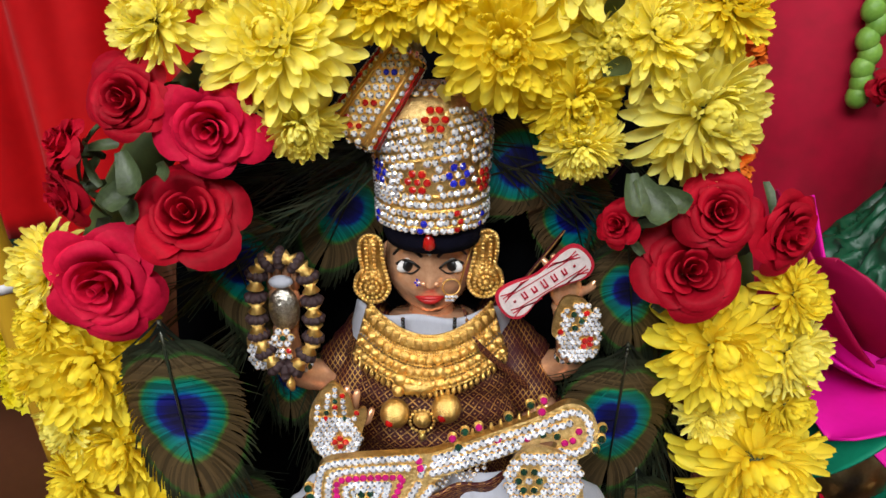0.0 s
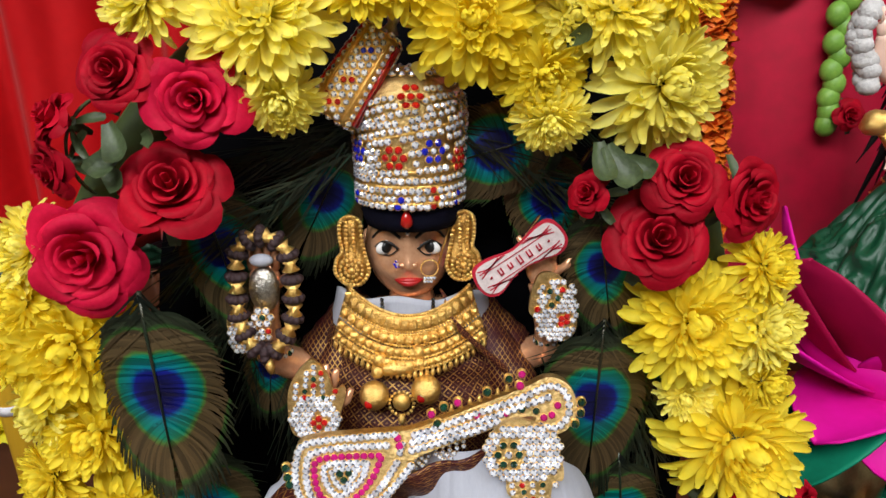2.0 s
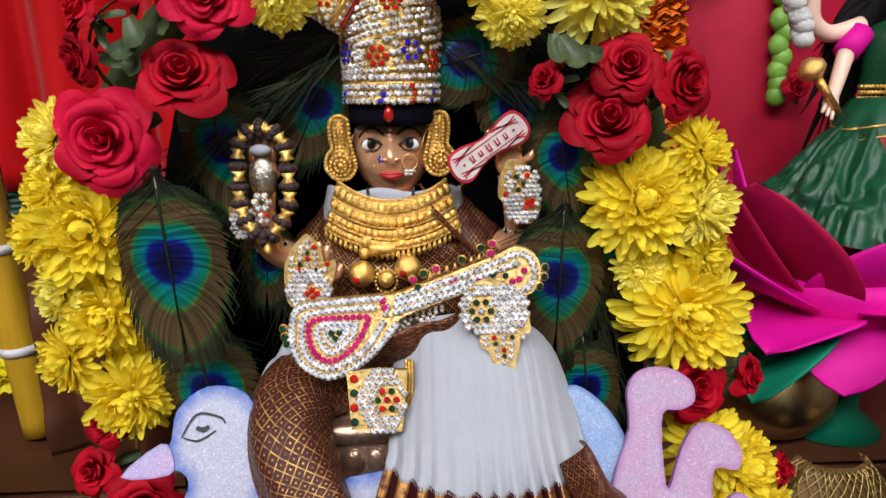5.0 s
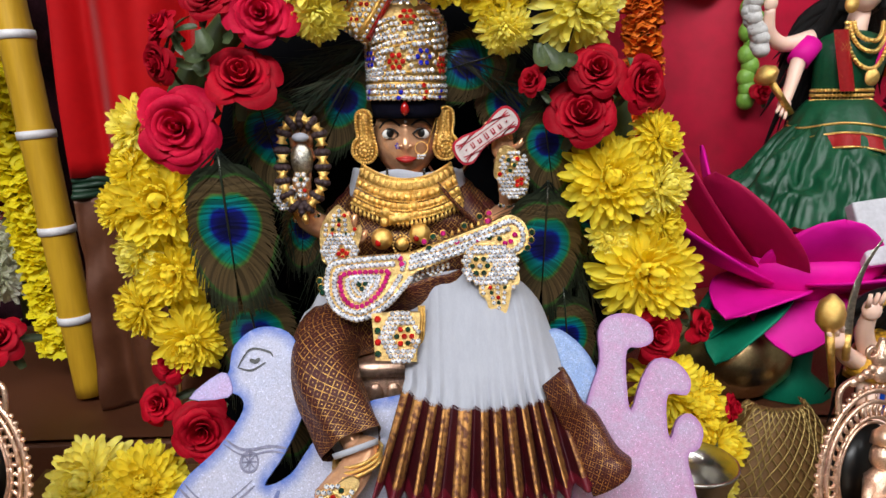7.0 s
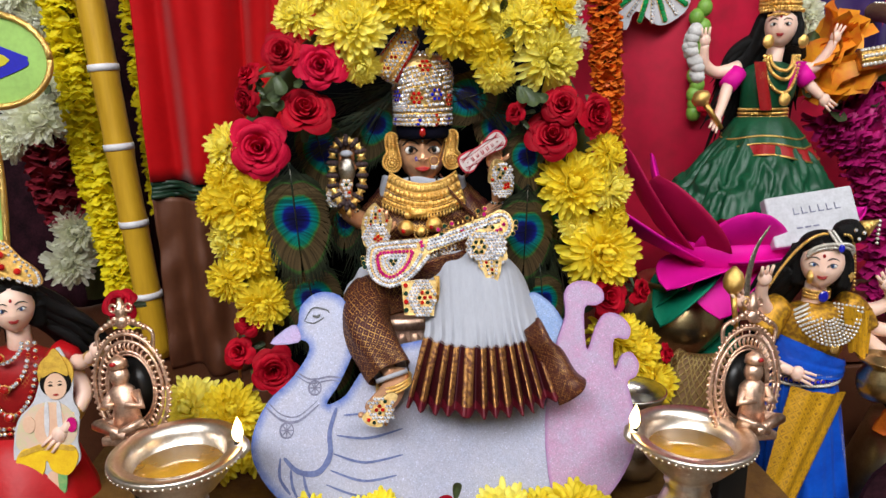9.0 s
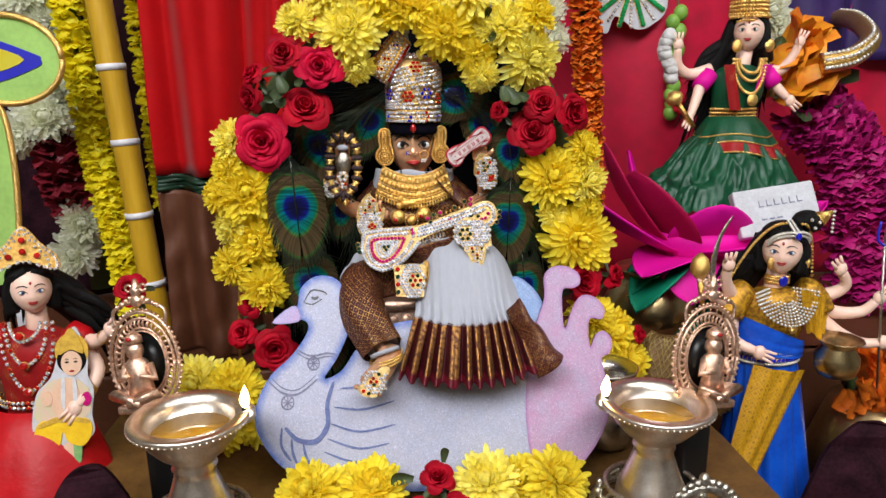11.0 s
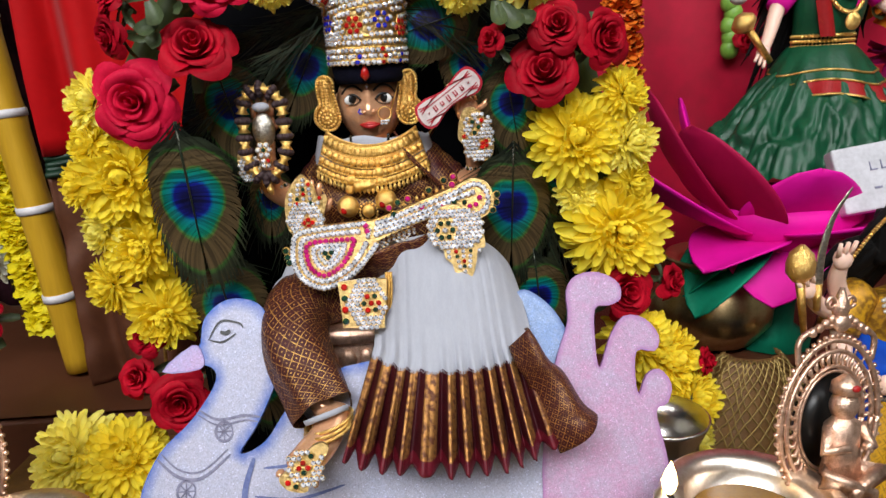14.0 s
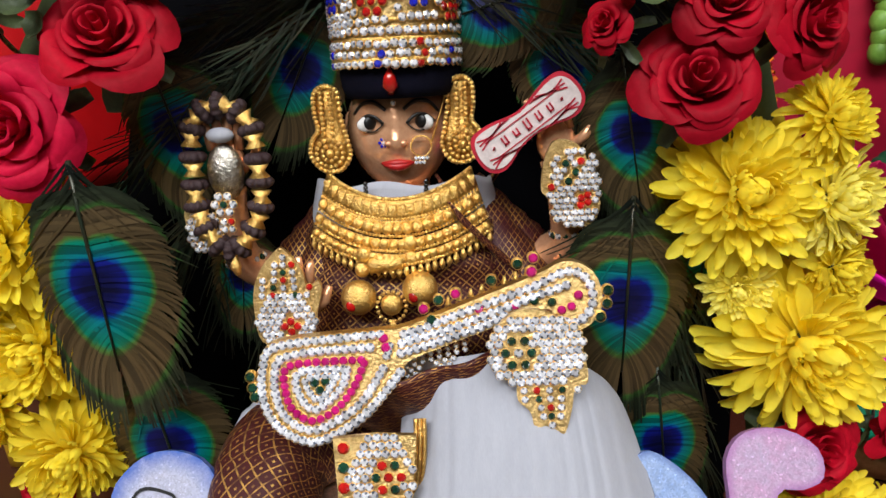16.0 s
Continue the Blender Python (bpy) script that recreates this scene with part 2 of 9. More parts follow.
SKIN = mat("doll_vinyl", (0.88, 0.61, 0.49), 0.42, color2=(0.85, 0.55, 0.43), scale=60, sub=0.1)
HAIR = mat("doll_hair", (0.004, 0.0035, 0.0035), 0.5, spec=0.2, scale=300, bump=0.6, bscale=900, stretch=(6, 6, 0.3))
GREEN_SILK = mat("green_silk", (0.004, 0.075, 0.030), 0.42, color2=(0.002, 0.045, 0.018), scale=60, bump=0.3, bscale=260, spec=0.4)
BLUE_SILK = mat("blue_satin", (0.006, 0.10, 0.62), 0.38, color2=(0.004, 0.06, 0.46), scale=60, bump=0.3, bscale=260)
DOLL_BROCADE = zari_net("yellow_leaf_brocade", (0.66, 0.34, 0.012), (0.34, 0.17, 0.03), 7, 11, 0.05, 0.22)
BLUE_IRIS = mat("blue_iris", (0.05, 0.14, 0.42), 0.3)
RED_ZARI = brocade("red_zari", (0.34, 0.01, 0.012), (0.65, 0.40, 0.10), 170.0, 0.3)
RED_SATIN = mat("red_satin", (0.46, 0.006, 0.010), 0.42, color2=(0.36, 0.004, 0.007), scale=50, bump=0.3, bscale=200, spec=0.25)
PURPLE_CLOTH = mat("purple_cloth", (0.03, 0.008, 0.10), 0.6, scale=60)
DARK_VELVET = mat("dark_maroon_velvet", (0.010, 0.004, 0.006), 0.7, color2=(0.035, 0.010, 0.016), scale=70, bump=0.6, bscale=300, spec=0.05)
LIME = mat("lime_card", (0.36, 0.60, 0.14), 0.6, scale=40)
BLUE_PAINT = mat("blue_paint", (0.02, 0.02, 0.50), 0.5)
ROOM = mat("cream_wall", (0.30, 0.28, 0.25), 0.8, scale=8, bump=0.1, bscale=200)
OIL = mat("lamp_oil", (0.62, 0.32, 0.03), 0.08, 0.1, coat=1.0)
SCROLL_WHITE = mat("scroll_white", (0.74, 0.64, 0.62), 0.5, scale=200)
SCROLL_RED = mat("scroll_red", (0.50, 0.012, 0.035), 0.5)
NET = mat("gold_net", (0.35, 0.24, 0.08), 0.4, 0.7, scale=300)


def glitter(name, base, base2, edge_col, sparkle):
    """Glitter sheet: coarse pigment, flecks that catch light, a few painted glints, and crayon rubbed in along the cut
    edge.
    """
    m = mat(name, base, 0.5, 0.0, color2=base2, scale=90)
    n, k, b = nodes_of(m)
    geo = n.new("ShaderNodeNewGeometry")
    vor = n.new("ShaderNodeTexVoronoi")
    vor.inputs["Scale"].default_value = 2100
    k.new(geo.outputs["Position"], vor.inputs["Vector"])
    bp = n.new("ShaderNodeBump")
    bp.inputs["Strength"].default_value, bp.inputs["Distance"].default_value = 0.9, 0.0009
    sep = n.new("ShaderNodeSeparateColor")
    k.new(vor.outputs["Color"], sep.inputs[0])
    k.new(sep.outputs[0], bp.inputs["Height"])
    k.new(bp.outputs[0], b.inputs["Normal"])
    mr = n.new("ShaderNodeMapRange")
    mr.inputs[1].default_value, mr.inputs[2].default_value, mr.inputs[4].default_value = 0.7, 0.9, sparkle
    k.new(sep.outputs[1], mr.inputs[0])
    k.new(mr.outputs[0], b.inputs["Metallic"])
    hv = n.new("ShaderNodeHueSaturation")
    fl = n.new("ShaderNodeMapRange")
    fl.inputs[3].default_value, fl.inputs[4].default_value = 0.86, 1.16
    k.new(sep.outputs[2], fl.inputs[0])
    # a few cells get a brighter colour, as painted glints
    gt, ad = n.new("ShaderNodeMath"), n.new("ShaderNodeMath")
    gt.operation, ad.operation = "GREATER_THAN", "MULTIPLY_ADD"
    gt.inputs[1].default_value, ad.inputs[1].default_value = 0.96, 0.4
    k.new(sep.outputs[0], gt.inputs[0])
    k.new(gt.outputs[0], ad.inputs[0])
    k.new(fl.outputs[0], ad.inputs[2])
    k.new(ad.outputs[0], hv.inputs["Value"])
    k.new(b.inputs["Base Color"].links[0].from_socket, hv.inputs["Color"])
    k.new(hv.outputs[0], b.inputs["Base Color"])
    at = n.new("ShaderNodeAttribute")
    at.attribute_name = "edge"
    ns = n.new("ShaderNodeTexNoise")
    ns.inputs["Scale"].default_value = 260
    k.new(geo.outputs["Position"], ns.inputs["Vector"])
    mu = n.new("ShaderNodeMath")
    mu.operation = "MULTIPLY"
    k.new(at.outputs["Fac"], mu.inputs[0])
    m2 = n.new("ShaderNodeMapRange")
    m2.inputs[1].default_value, m2.inputs[2].default_value, m2.inputs[3].default_value = 0.3, 0.6, 0.6
    k.new(ns.outputs[0], m2.inputs[0])
    k.new(m2.outputs[0], mu.inputs[1])
    mix = n.new("ShaderNodeMix")
    mix.data_type = "RGBA"
    mix.inputs[7].default_value = (*edge_col, 1)
    k.new(b.inputs["Base Color"].links[0].from_socket, mix.inputs[6])
    k.new(mu.outputs[0], mix.inputs[0])
    k.new(mix.outputs[2], b.inputs["Base Color"])
    return m


SWAN_WHITE = glitter("glitter_white_blue", (0.46, 0.46, 0.58), (0.42, 0.44, 0.58), (0.035, 0.11, 0.46), 0.5)
SWAN_PINK = glitter("glitter_pink", (0.53, 0.30, 0.48), (0.47, 0.37, 0.53), (0.40, 0.18, 0.42), 0.5)
SWAN_BLUE = glitter("glitter_blue", (0.22, 0.34, 0.62), (0.34, 0.44, 0.66), (0.10, 0.17, 0.42), 0.5)
CRAYON = mat("blue_crayon", (0.07, 0.09, 0.24), 0.7, color2=(0.16, 0.20, 0.40), scale=400)
CRAYON_GREY = mat("grey_crayon", (0.13, 0.13, 0.20), 0.7, color2=(0.25, 0.25, 0.36), scale=400)
BEAK = glitter("glitter_beak", (0.50, 0.36, 0.60), (0.40, 0.38, 0.62), (0.25, 0.2, 0.45), 0.4)


def feather_material():
    """Peacock eye in the feather's own space: dark heart, blue, teal, bronze, green fringe; barb sheen."""
    m = bpy.data.materials.new("peacock_feather")
    m.use_nodes = True
    n, k, b = nodes_of(m)
    tc = n.new("ShaderNodeTexCoord")
    sep = n.new("ShaderNodeSeparateXYZ")
    k.new(tc.outputs["Object"], sep.inputs[0])

    def math_node(op, a, c):
        x = n.new("ShaderNodeMath")
        x.operation = op
        for i, v in enumerate((a, c)):
            if isinstance(v, (int, float)):
                x.inputs[i].default_value = v
            else:
                k.new(v, x.inputs[i])
        return x.outputs[0]

    x2 = math_node("POWER", math_node("MULTIPLY", math_node("ABSOLUTE", sep.outputs[0], 0), 1.0), 2)
    past = math_node("MULTIPLY", math_node("MAXIMUM", math_node("SUBTRACT", sep.outputs[1], 0.0105), 0.0), 0.48)
    y2 = math_node("POWER", math_node("MULTIPLY", math_node("ABSOLUTE", math_node("SUBTRACT", sep.outputs[1], past), 0), 0.93), 2)
    r = math_node("SQRT", math_node("ADD", x2, y2), 0)
    ns = n.new("ShaderNodeTexNoise")
    ns.inputs["Scale"].default_value = 500
    k.new(tc.outputs["Object"], ns.inputs["Vector"])
    r = math_node("ADD", r, math_node("MULTIPLY", math_node("SUBTRACT", ns.outputs[0], 0.5), 0.0010))
    notch = math_node("MULTIPLY", math_node("SUBTRACT", 0.006, math_node("ABSOLUTE", sep.outputs[0], 0)), 0.30)
    notch = math_node("MULTIPLY", math_node("MAXIMUM", notch, 0.0), math_node("LESS_THAN", sep.outputs[1], 0.0))
    r = math_node("MULTIPLY", math_node("ADD", r, notch), 1 / 0.0305)
    ramp = n.new("ShaderNodeValToRGB")
    stops = [(0.0, (0.002, 0.003, 0.030)), (0.15, (0.003, 0.004, 0.060)), (0.255, (0.004, 0.009, 0.19)), (0.275, (0.0, 0.06, 0.26)),
             (0.31, (0.0, 0.17, 0.22)), (0.43, (0.0, 0.18, 0.10)), (0.46, (0.06, 0.16, 0.03)), (0.485, (0.085, 0.058, 0.024)), (0.68, (0.095, 0.064, 0.030)),
             (0.70, (0.035, 0.105, 0.02)), (0.735, (0.024, 0.032, 0.016)), (1.0, (0.005, 0.009, 0.007))]
    while len(ramp.color_ramp.elements) < len(stops):
        ramp.color_ramp.elements.new(0.5)
    for el, (p, c) in zip(ramp.color_ramp.elements, stops):
        el.position, el.color = p, (*c, 1)
    k.new(r, ramp.inputs[0])
    geo = n.new("ShaderNodeNewGeometry")
    mr = n.new("ShaderNodeMapRange")
    mr.inputs[3].default_value, mr.inputs[4].default_value = 0.5, 1.4
    k.new(geo.outputs["Random Per Island"], mr.inputs[0])
    hsv = n.new("ShaderNodeHueSaturation")
    k.new(mr.outputs[0], hsv.inputs["Value"])
    k.new(ramp.outputs[0], hsv.inputs["Color"])
    k.new(hsv.outputs[0], b.inputs["Base Color"])
    b.inputs["Roughness"].default_value, b.inputs["Metallic"].default_value = 0.36, 0.4
    return m


FEATHER = feather_material()
BARB_DARK = mat("dark_barb", (0.014, 0.034, 0.020), 0.36, 0.35, color2=(0.036, 0.026, 0.013), scale=60, island=0.8)


# ---- building helpers ----
def finish(bm, name, material, smooth=True):
    me = bpy.data.meshes.new(name)
    bmesh.ops.recalc_face_normals(bm, faces=bm.faces[:])
    bm.to_mesh(me)
    bm.free()
    for m in material if isinstance(material, (list, tuple)) else [material]:
        me.materials.append(m)
    if smooth:
        me.polygons.foreach_set("use_smooth", [True] * len(me.polygons))
    return me


def part(name, bm, material, parent, label="", smooth=True, m=None):
    """Links a bmesh as one mesh under a thing or a part. m: pose in the parent's space."""
    ob = new(name, finish(bm, name, material, smooth))
    ob.parent = parent
    if m is not None:
        ob.matrix_basis = m
    return tagged(ob, label)


def piece(name, me, parent, m):
    ob = new(name, me)
    ob.parent, ob.matrix_basis = parent, m
    return ob


def thing(name, label, category, group="", at=(0, 0, 0), kind="", m=None):
    ob = new(name)
    ob.empty_display_size = 0.01
    ob.matrix_basis = m if m is not None else Matrix.Translation(at)
    return tagged(ob, label, category, group, kind)


def solid(name, bm, material, label, category, group="", kind="", smooth=True, m=None):
    ob = new(name, finish(bm, name, material, smooth))
    if m is not None:
        ob.matrix_basis = m
    return tagged(ob, label, category, group, kind)


def add_grid(bm, fn, nu, nv, wrap=False, mi=0):
    """A sheet fn(u, v), u and v from 0 to 1; wrap closes it in u."""
    uv = bm.loops.layers.uv.active
    vs = [[bm.verts.new(fn(i / (nu if wrap else nu - 1), j / (nv - 1))) for i in range(nu)] for j in range(nv)]
    for j in range(nv - 1):
        for i in range(nu if wrap else nu - 1):
            f = bm.faces.new((vs[j][i], vs[j][(i + 1) % nu], vs[j + 1][(i + 1) % nu], vs[j + 1][i]))
            f.material_index = mi
            if uv:
                for lp, (p, q) in zip(f.loops, ((i, j), (i + 1, j), (i + 1, j + 1), (i, j + 1))):
                    lp[uv].uv = (p / (nu if wrap else nu - 1), q / (nv - 1))
    return vs


def sheet(fn, nu, nv, thick=0.0, mi=0):
    bm = bmesh.new()
    bm.loops.layers.uv.verify()
    add_grid(bm, fn, nu, nv, mi=mi)
    if thick:
        bmesh.ops.recalc_face_normals(bm, faces=bm.faces[:])
        bmesh.ops.solidify(bm, geom=bm.faces[:], thickness=thick)
    return bm


def thicken(bm, thick):
    """Gives an open sheet a back, a small step along its normals, and closes its rim."""
    bm.normal_update()
    front, rim = bm.faces[:], [e for e in bm.edges if len(e.link_faces) == 1]
    back = {v: v.co - v.normal * thick for v in bm.verts}
    back = {v: bm.verts.new(p) for v, p in back.items()}
    for f in front:
        bm.faces.new([back[v] for v in reversed(f.verts)]).material_index = f.material_index
    for e in rim:
        a, b = e.verts
        bm.faces.new((a, b, back[b], back[a])).material_index = e.link_faces[0].material_index


def spline(pts, steps, closed=False):
    """Catmull-Rom through points of two or three numbers."""
    n, out = len(pts), []
    for i in range(n if closed else n - 1):
        g = [pts[(i + d) % n] if closed else pts[min(max(i + d, 0), n - 1)] for d in (-1, 0, 1, 2)]
        for s in range(steps):
            t = s / steps
            out.append(tuple(0.5 * (2 * b + (c - a) * t + (2 * a - 5 * b + 4 * c - d) * t * t + (3 * b - a - 3 * c + d) * t ** 3)
                             for a, b, c, d in zip(*g)))
    if not closed:
        out.append(tuple(pts[-1]))
    return out


def add_tube(bm, pts, radii, seg=10, flat=1.0, mi=0, caps=True):
    """A tube along points; radii: one number or one a point."""
    pts = [Vector(p) for p in pts]
    rr = radii if isinstance(radii, (list, tuple)) else [radii] * len(pts)
    rings, side = [], None
    for i, p in enumerate(pts):
        d = (pts[min(i + 1, len(pts) - 1)] - pts[max(i - 1, 0)]).normalized()
        if side is None:
            side = Vector((1, 0, 0)) if abs(d.x) < 0.7 else d.orthogonal().normalized()
        side = (side - d * side.dot(d)).normalized()
        up = d.cross(side)
        rings.append([bm.verts.new(p + rr[i] * (math.cos(a) * side + flat * math.sin(a) * up))
                      for a in (2 * math.pi * s / seg for s in range(seg))])
    for a, b in zip(rings, rings[1:]):
        for s in range(seg):
            bm.faces.new((a[s], a[(s + 1) % seg], b[(s + 1) % seg], b[s])).material_index = mi
    if caps:
        bm.faces.new(rings[0][::-1]).material_index = mi
        bm.faces.new(rings[-1]).material_index = mi


def tube(pts, radii, seg=10, flat=1.0):
    bm = bmesh.new()
    add_tube(bm, pts, radii, seg, flat)
    return bm


def lathe(profile, seg=40):
    """A turned body from (radius, height) pairs."""
    bm = bmesh.new()
    rings = [[bm.verts.new((r * math.cos(a), r * math.sin(a), z)) for a in (2 * math.pi * s / seg for s in range(seg))] for r, z in profile]
    for a, b in zip(rings, rings[1:]):
        for s in range(seg):
            bm.faces.new((a[s], a[(s + 1) % seg], b[(s + 1) % seg], b[s]))
    bm.faces.new(rings[0][::-1])
    bm.faces.new(rings[-1])
    return bm


def add_ball(bm, c, r, u=12, v=8, mi=0, rot=None):
    """An ellipsoid; r: one number or three."""
    r = (r, r, r) if isinstance(r, (int, float)) else r
    m = Matrix.Translation(c) @ (rot.to_4x4() if rot else Matrix.Identity(4)) @ Matrix.Diagonal((*r, 1))
    res = bmesh.ops.create_uvsphere(bm, u_segments=u, v_segments=v, radius=1, matrix=m)
    for f in {f for x in res["verts"] for f in x.link_faces}:
        f.material_index = mi


def ball(c, r, u=12, v=8):
    bm = bmesh.new()
    add_ball(bm, c, r, u, v)
    return bm


def add_box(bm, c, size, bevel=0.0, mi=0, rot=None):
    m = Matrix.Translation(c) @ (rot.to_4x4() if rot else Matrix.Identity(4)) @ Matrix.Diagonal((*size, 1))
    res = bmesh.ops.create_cube(bm, size=1, matrix=m)
    fs = {f for x in res["verts"] for f in x.link_faces}
    for f in fs:
        f.material_index = mi
    if bevel:
        bmesh.ops.bevel(bm, geom=list({e for f in fs for e in f.edges}), offset=bevel, segments=2, affect="EDGES", profile=0.5)


def box(c, size, bevel=0.0):
    bm = bmesh.new()
    add_box(bm, c, size, bevel)
    return bm


def plate(outline, thick, place, rim=0.0):
    """A cut card: outline in (a, b), put into the world by place(a, b, depth); rim: width of the band that carries 'edge'."""
    bm = bmesh.new()
    layer = bm.verts.layers.float.new("edge")
    n = len(outline)
    area = sum(outline[i][0] * outline[(i + 1) % n][1] - outline[(i + 1) % n][0] * outline[i][1] for i in range(n))
    if area < 0:
        outline = outline[::-1]
    pts = [Vector(p) for p in outline]
    if rim:
        edge = np.array(outline)
        for i in range(n):
            d = (pts[(i + 1) % n] - pts[i - 1]).normalized()
            q = Vector((pts[i].x - d.y * rim, pts[i].y + d.x * rim))
            if np.hypot(*(edge - np.array(q)).T).min() > rim * 0.85:
                pts.append(q)
    v2, _, f2, orig, _, _ = delaunay_2d_cdt(pts, [], [list(range(n))], 1, 1e-7)
    rings = []
    for depth in (0.0, thick):
        vs = [bm.verts.new(place(p.x, p.y, depth)) for p in v2]
        for v, o in zip(vs, orig):
            v[layer] = 1.0 if any(k < n for k in o) else 0.0
        for f in f2:
            bm.faces.new([vs[k] for k in f])
        rings.append({o: v for v, os in zip(vs, orig) for o in os if o < n})
    for i in range(n):
        q = [rings[0].get(i), rings[1].get(i), rings[1].get((i + 1) % n), rings[0].get((i + 1) % n)]
        if all(q) and len(set(q)) == 4:
            bm.faces.new(q)
    return bm


def gem_mesh(material, shade=None):
    """A cut stone in a gilt collar: a ring of slanting facets, some of them coloured darker as painted shade, and a
    table.
    """
    bm = bmesh.new()
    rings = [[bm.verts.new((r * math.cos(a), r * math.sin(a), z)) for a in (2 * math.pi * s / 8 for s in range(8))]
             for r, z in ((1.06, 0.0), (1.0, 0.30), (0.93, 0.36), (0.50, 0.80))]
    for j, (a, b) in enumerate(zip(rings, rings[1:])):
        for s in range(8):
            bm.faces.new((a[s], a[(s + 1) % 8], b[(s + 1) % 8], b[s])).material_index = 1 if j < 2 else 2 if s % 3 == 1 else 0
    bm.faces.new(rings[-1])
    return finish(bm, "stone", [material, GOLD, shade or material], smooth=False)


GEM = {c: gem_mesh(m) for c, m in (("r", RED_STONE), ("b", BLUE_STONE), ("g", GREEN_STONE), ("p", PINK_STONE), ("o", GOLD))}
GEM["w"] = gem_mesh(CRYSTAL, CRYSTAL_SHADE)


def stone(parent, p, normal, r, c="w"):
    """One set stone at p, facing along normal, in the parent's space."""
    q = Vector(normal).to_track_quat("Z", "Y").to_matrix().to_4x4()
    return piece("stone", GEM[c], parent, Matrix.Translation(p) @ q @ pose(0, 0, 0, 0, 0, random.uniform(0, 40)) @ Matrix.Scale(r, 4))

# ---- the setting ----
FLOOR_Z = -0.13


def slab(name, lo, hi, material, label):
    c = [(a + b) / 2 for a, b in zip(lo, hi)]
    return solid(name, box(c, [b - a for a, b in zip(lo, hi)], 0.002), material, label, "structure", kind="structure", smooth=False)


slab("floor", (-2.0, -2.0, FLOOR_Z - 0.75), (2.0, 1.6, FLOOR_Z - 0.70), ROOM, "plain pale floor of the hall under the altar")
slab("wall_north", (-2.0, 1.2, FLOOR_Z - 0.7), (2.0, 1.25, 1.7), ROOM, "plain cream wall behind the altar")
slab("wall_south", (-2.0, -2.05, FLOOR_Z - 0.7), (2.0, -2.0, 1.7), ROOM, "plain cream wall facing the altar")
slab("wall_west", (-2.05, -2.0, FLOOR_Z - 0.7), (-2.0, 1.2, 1.7), ROOM, "plain cream wall of the hall")
slab("wall_east", (2.0, -2.0, FLOOR_Z - 0.7), (2.05, 1.2, 1.7), ROOM, "plain cream wall of the hall")
slab("ceiling", (-2.05, -2.05, 1.7), (2.05, 1.25, 1.75), ROOM, "plain cream ceiling of the hall")


def table():
    t = thing("altar_table", "wide altar table covered with brown gold cloth", "table", kind="structure")
    part("tabletop", box((0, 0.32, FLOOR_Z - 0.02), (1.3, 0.80, 0.04), 0.004), TABLE_CLOTH, t, smooth=False)
    for x in (-0.6, 0.6):
        for y in (-0.03, 0.66):
            part("leg", box((x, y, FLOOR_Z - 0.37), (0.05, 0.05, 0.66), 0.004), BAMBOO, t, smooth=False)


table()


def cloth_step(name, lo, hi, material, label):
    """A low stage draped with cloth: a box with a softly uneven top."""
    nx = 36

    def top(u, v):
        x, y = lo[0] + u * (hi[0] - lo[0]), lo[1] + v * (hi[1] - lo[1])
        return (x, y, hi[2] - 0.0012 - 0.0012 * noise.noise((x * 40, y * 40, 1)))

    t = thing(name, label, "altar step", kind="structure")
    part("cloth_top", sheet(top, nx, 24), material, t)
    part("riser", box(((lo[0] + hi[0]) / 2, (lo[1] + hi[1]) / 2, (lo[2] + hi[2]) / 2 - 0.002),
                      (hi[0] - lo[0] - 0.001, hi[1] - lo[1] - 0.001, hi[2] - lo[2] - 0.006), 0.002), material, t, smooth=False)


cloth_step("altar_stage", (-0.235, 0.015, FLOOR_Z), (0.212, 0.27, 0.0), TABLE_CLOTH, "low stage draped in brown gold cloth under the idol")
cloth_step("altar_back_step", (-0.60, 0.27, FLOOR_Z), (0.60, 0.56, 0.02), BROWN_SILK, "raised back step draped in bronze brown silk")


def curtain(name, x0, x1, y0, z0, z1, folds, depth, material, label, shift=0.0, phase=0.0):
    def fn(u, v):
        z = z1 + (z0 - z1) * v
        w = u + 0.02 * math.sin(5 * u + 3 * v)
        f = 1.2 * math.asin(0.96 * math.sin(w * folds * 2 * math.pi + phase)) + 0.45 * math.sin(w * folds * 4.7 * math.pi + 1.3 + v)
        return (x0 + (x1 - x0) * u + shift * v, y0 + depth * f * (0.75 + 0.25 * v) + 0.004 * noise.noise((u * 9, v * 5, phase)), z)
    return sheet(fn, 90, 40, 0.0012), fn


def red_curtain():
    t = thing("silk_curtain", "red silk curtain hanging in folds, with a dark green band and bronze brown border", "curtain", kind="structure")
    for name, z0, z1, m in (("red_field", 0.176, 0.62, RED_SILK), ("green_band", 0.163, 0.176, GREEN_BAND), ("bronze_border", 0.02, 0.163, BROWN_SILK)):
        bm, _ = curtain(name, -0.2135, -0.06, 0.302, z0, z1, 2.6, 0.010, m, "")
        part(name, bm, m, t)
    part("gold_edge", tube([(-0.158 + 0.012 * i / 9 + 0.006 * math.sin(i * 0.5), 0.281, 0.163 - 0.0158 * i) for i in range(10)], 0.0012, 6), GOLD_DARK, t)


red_curtain()

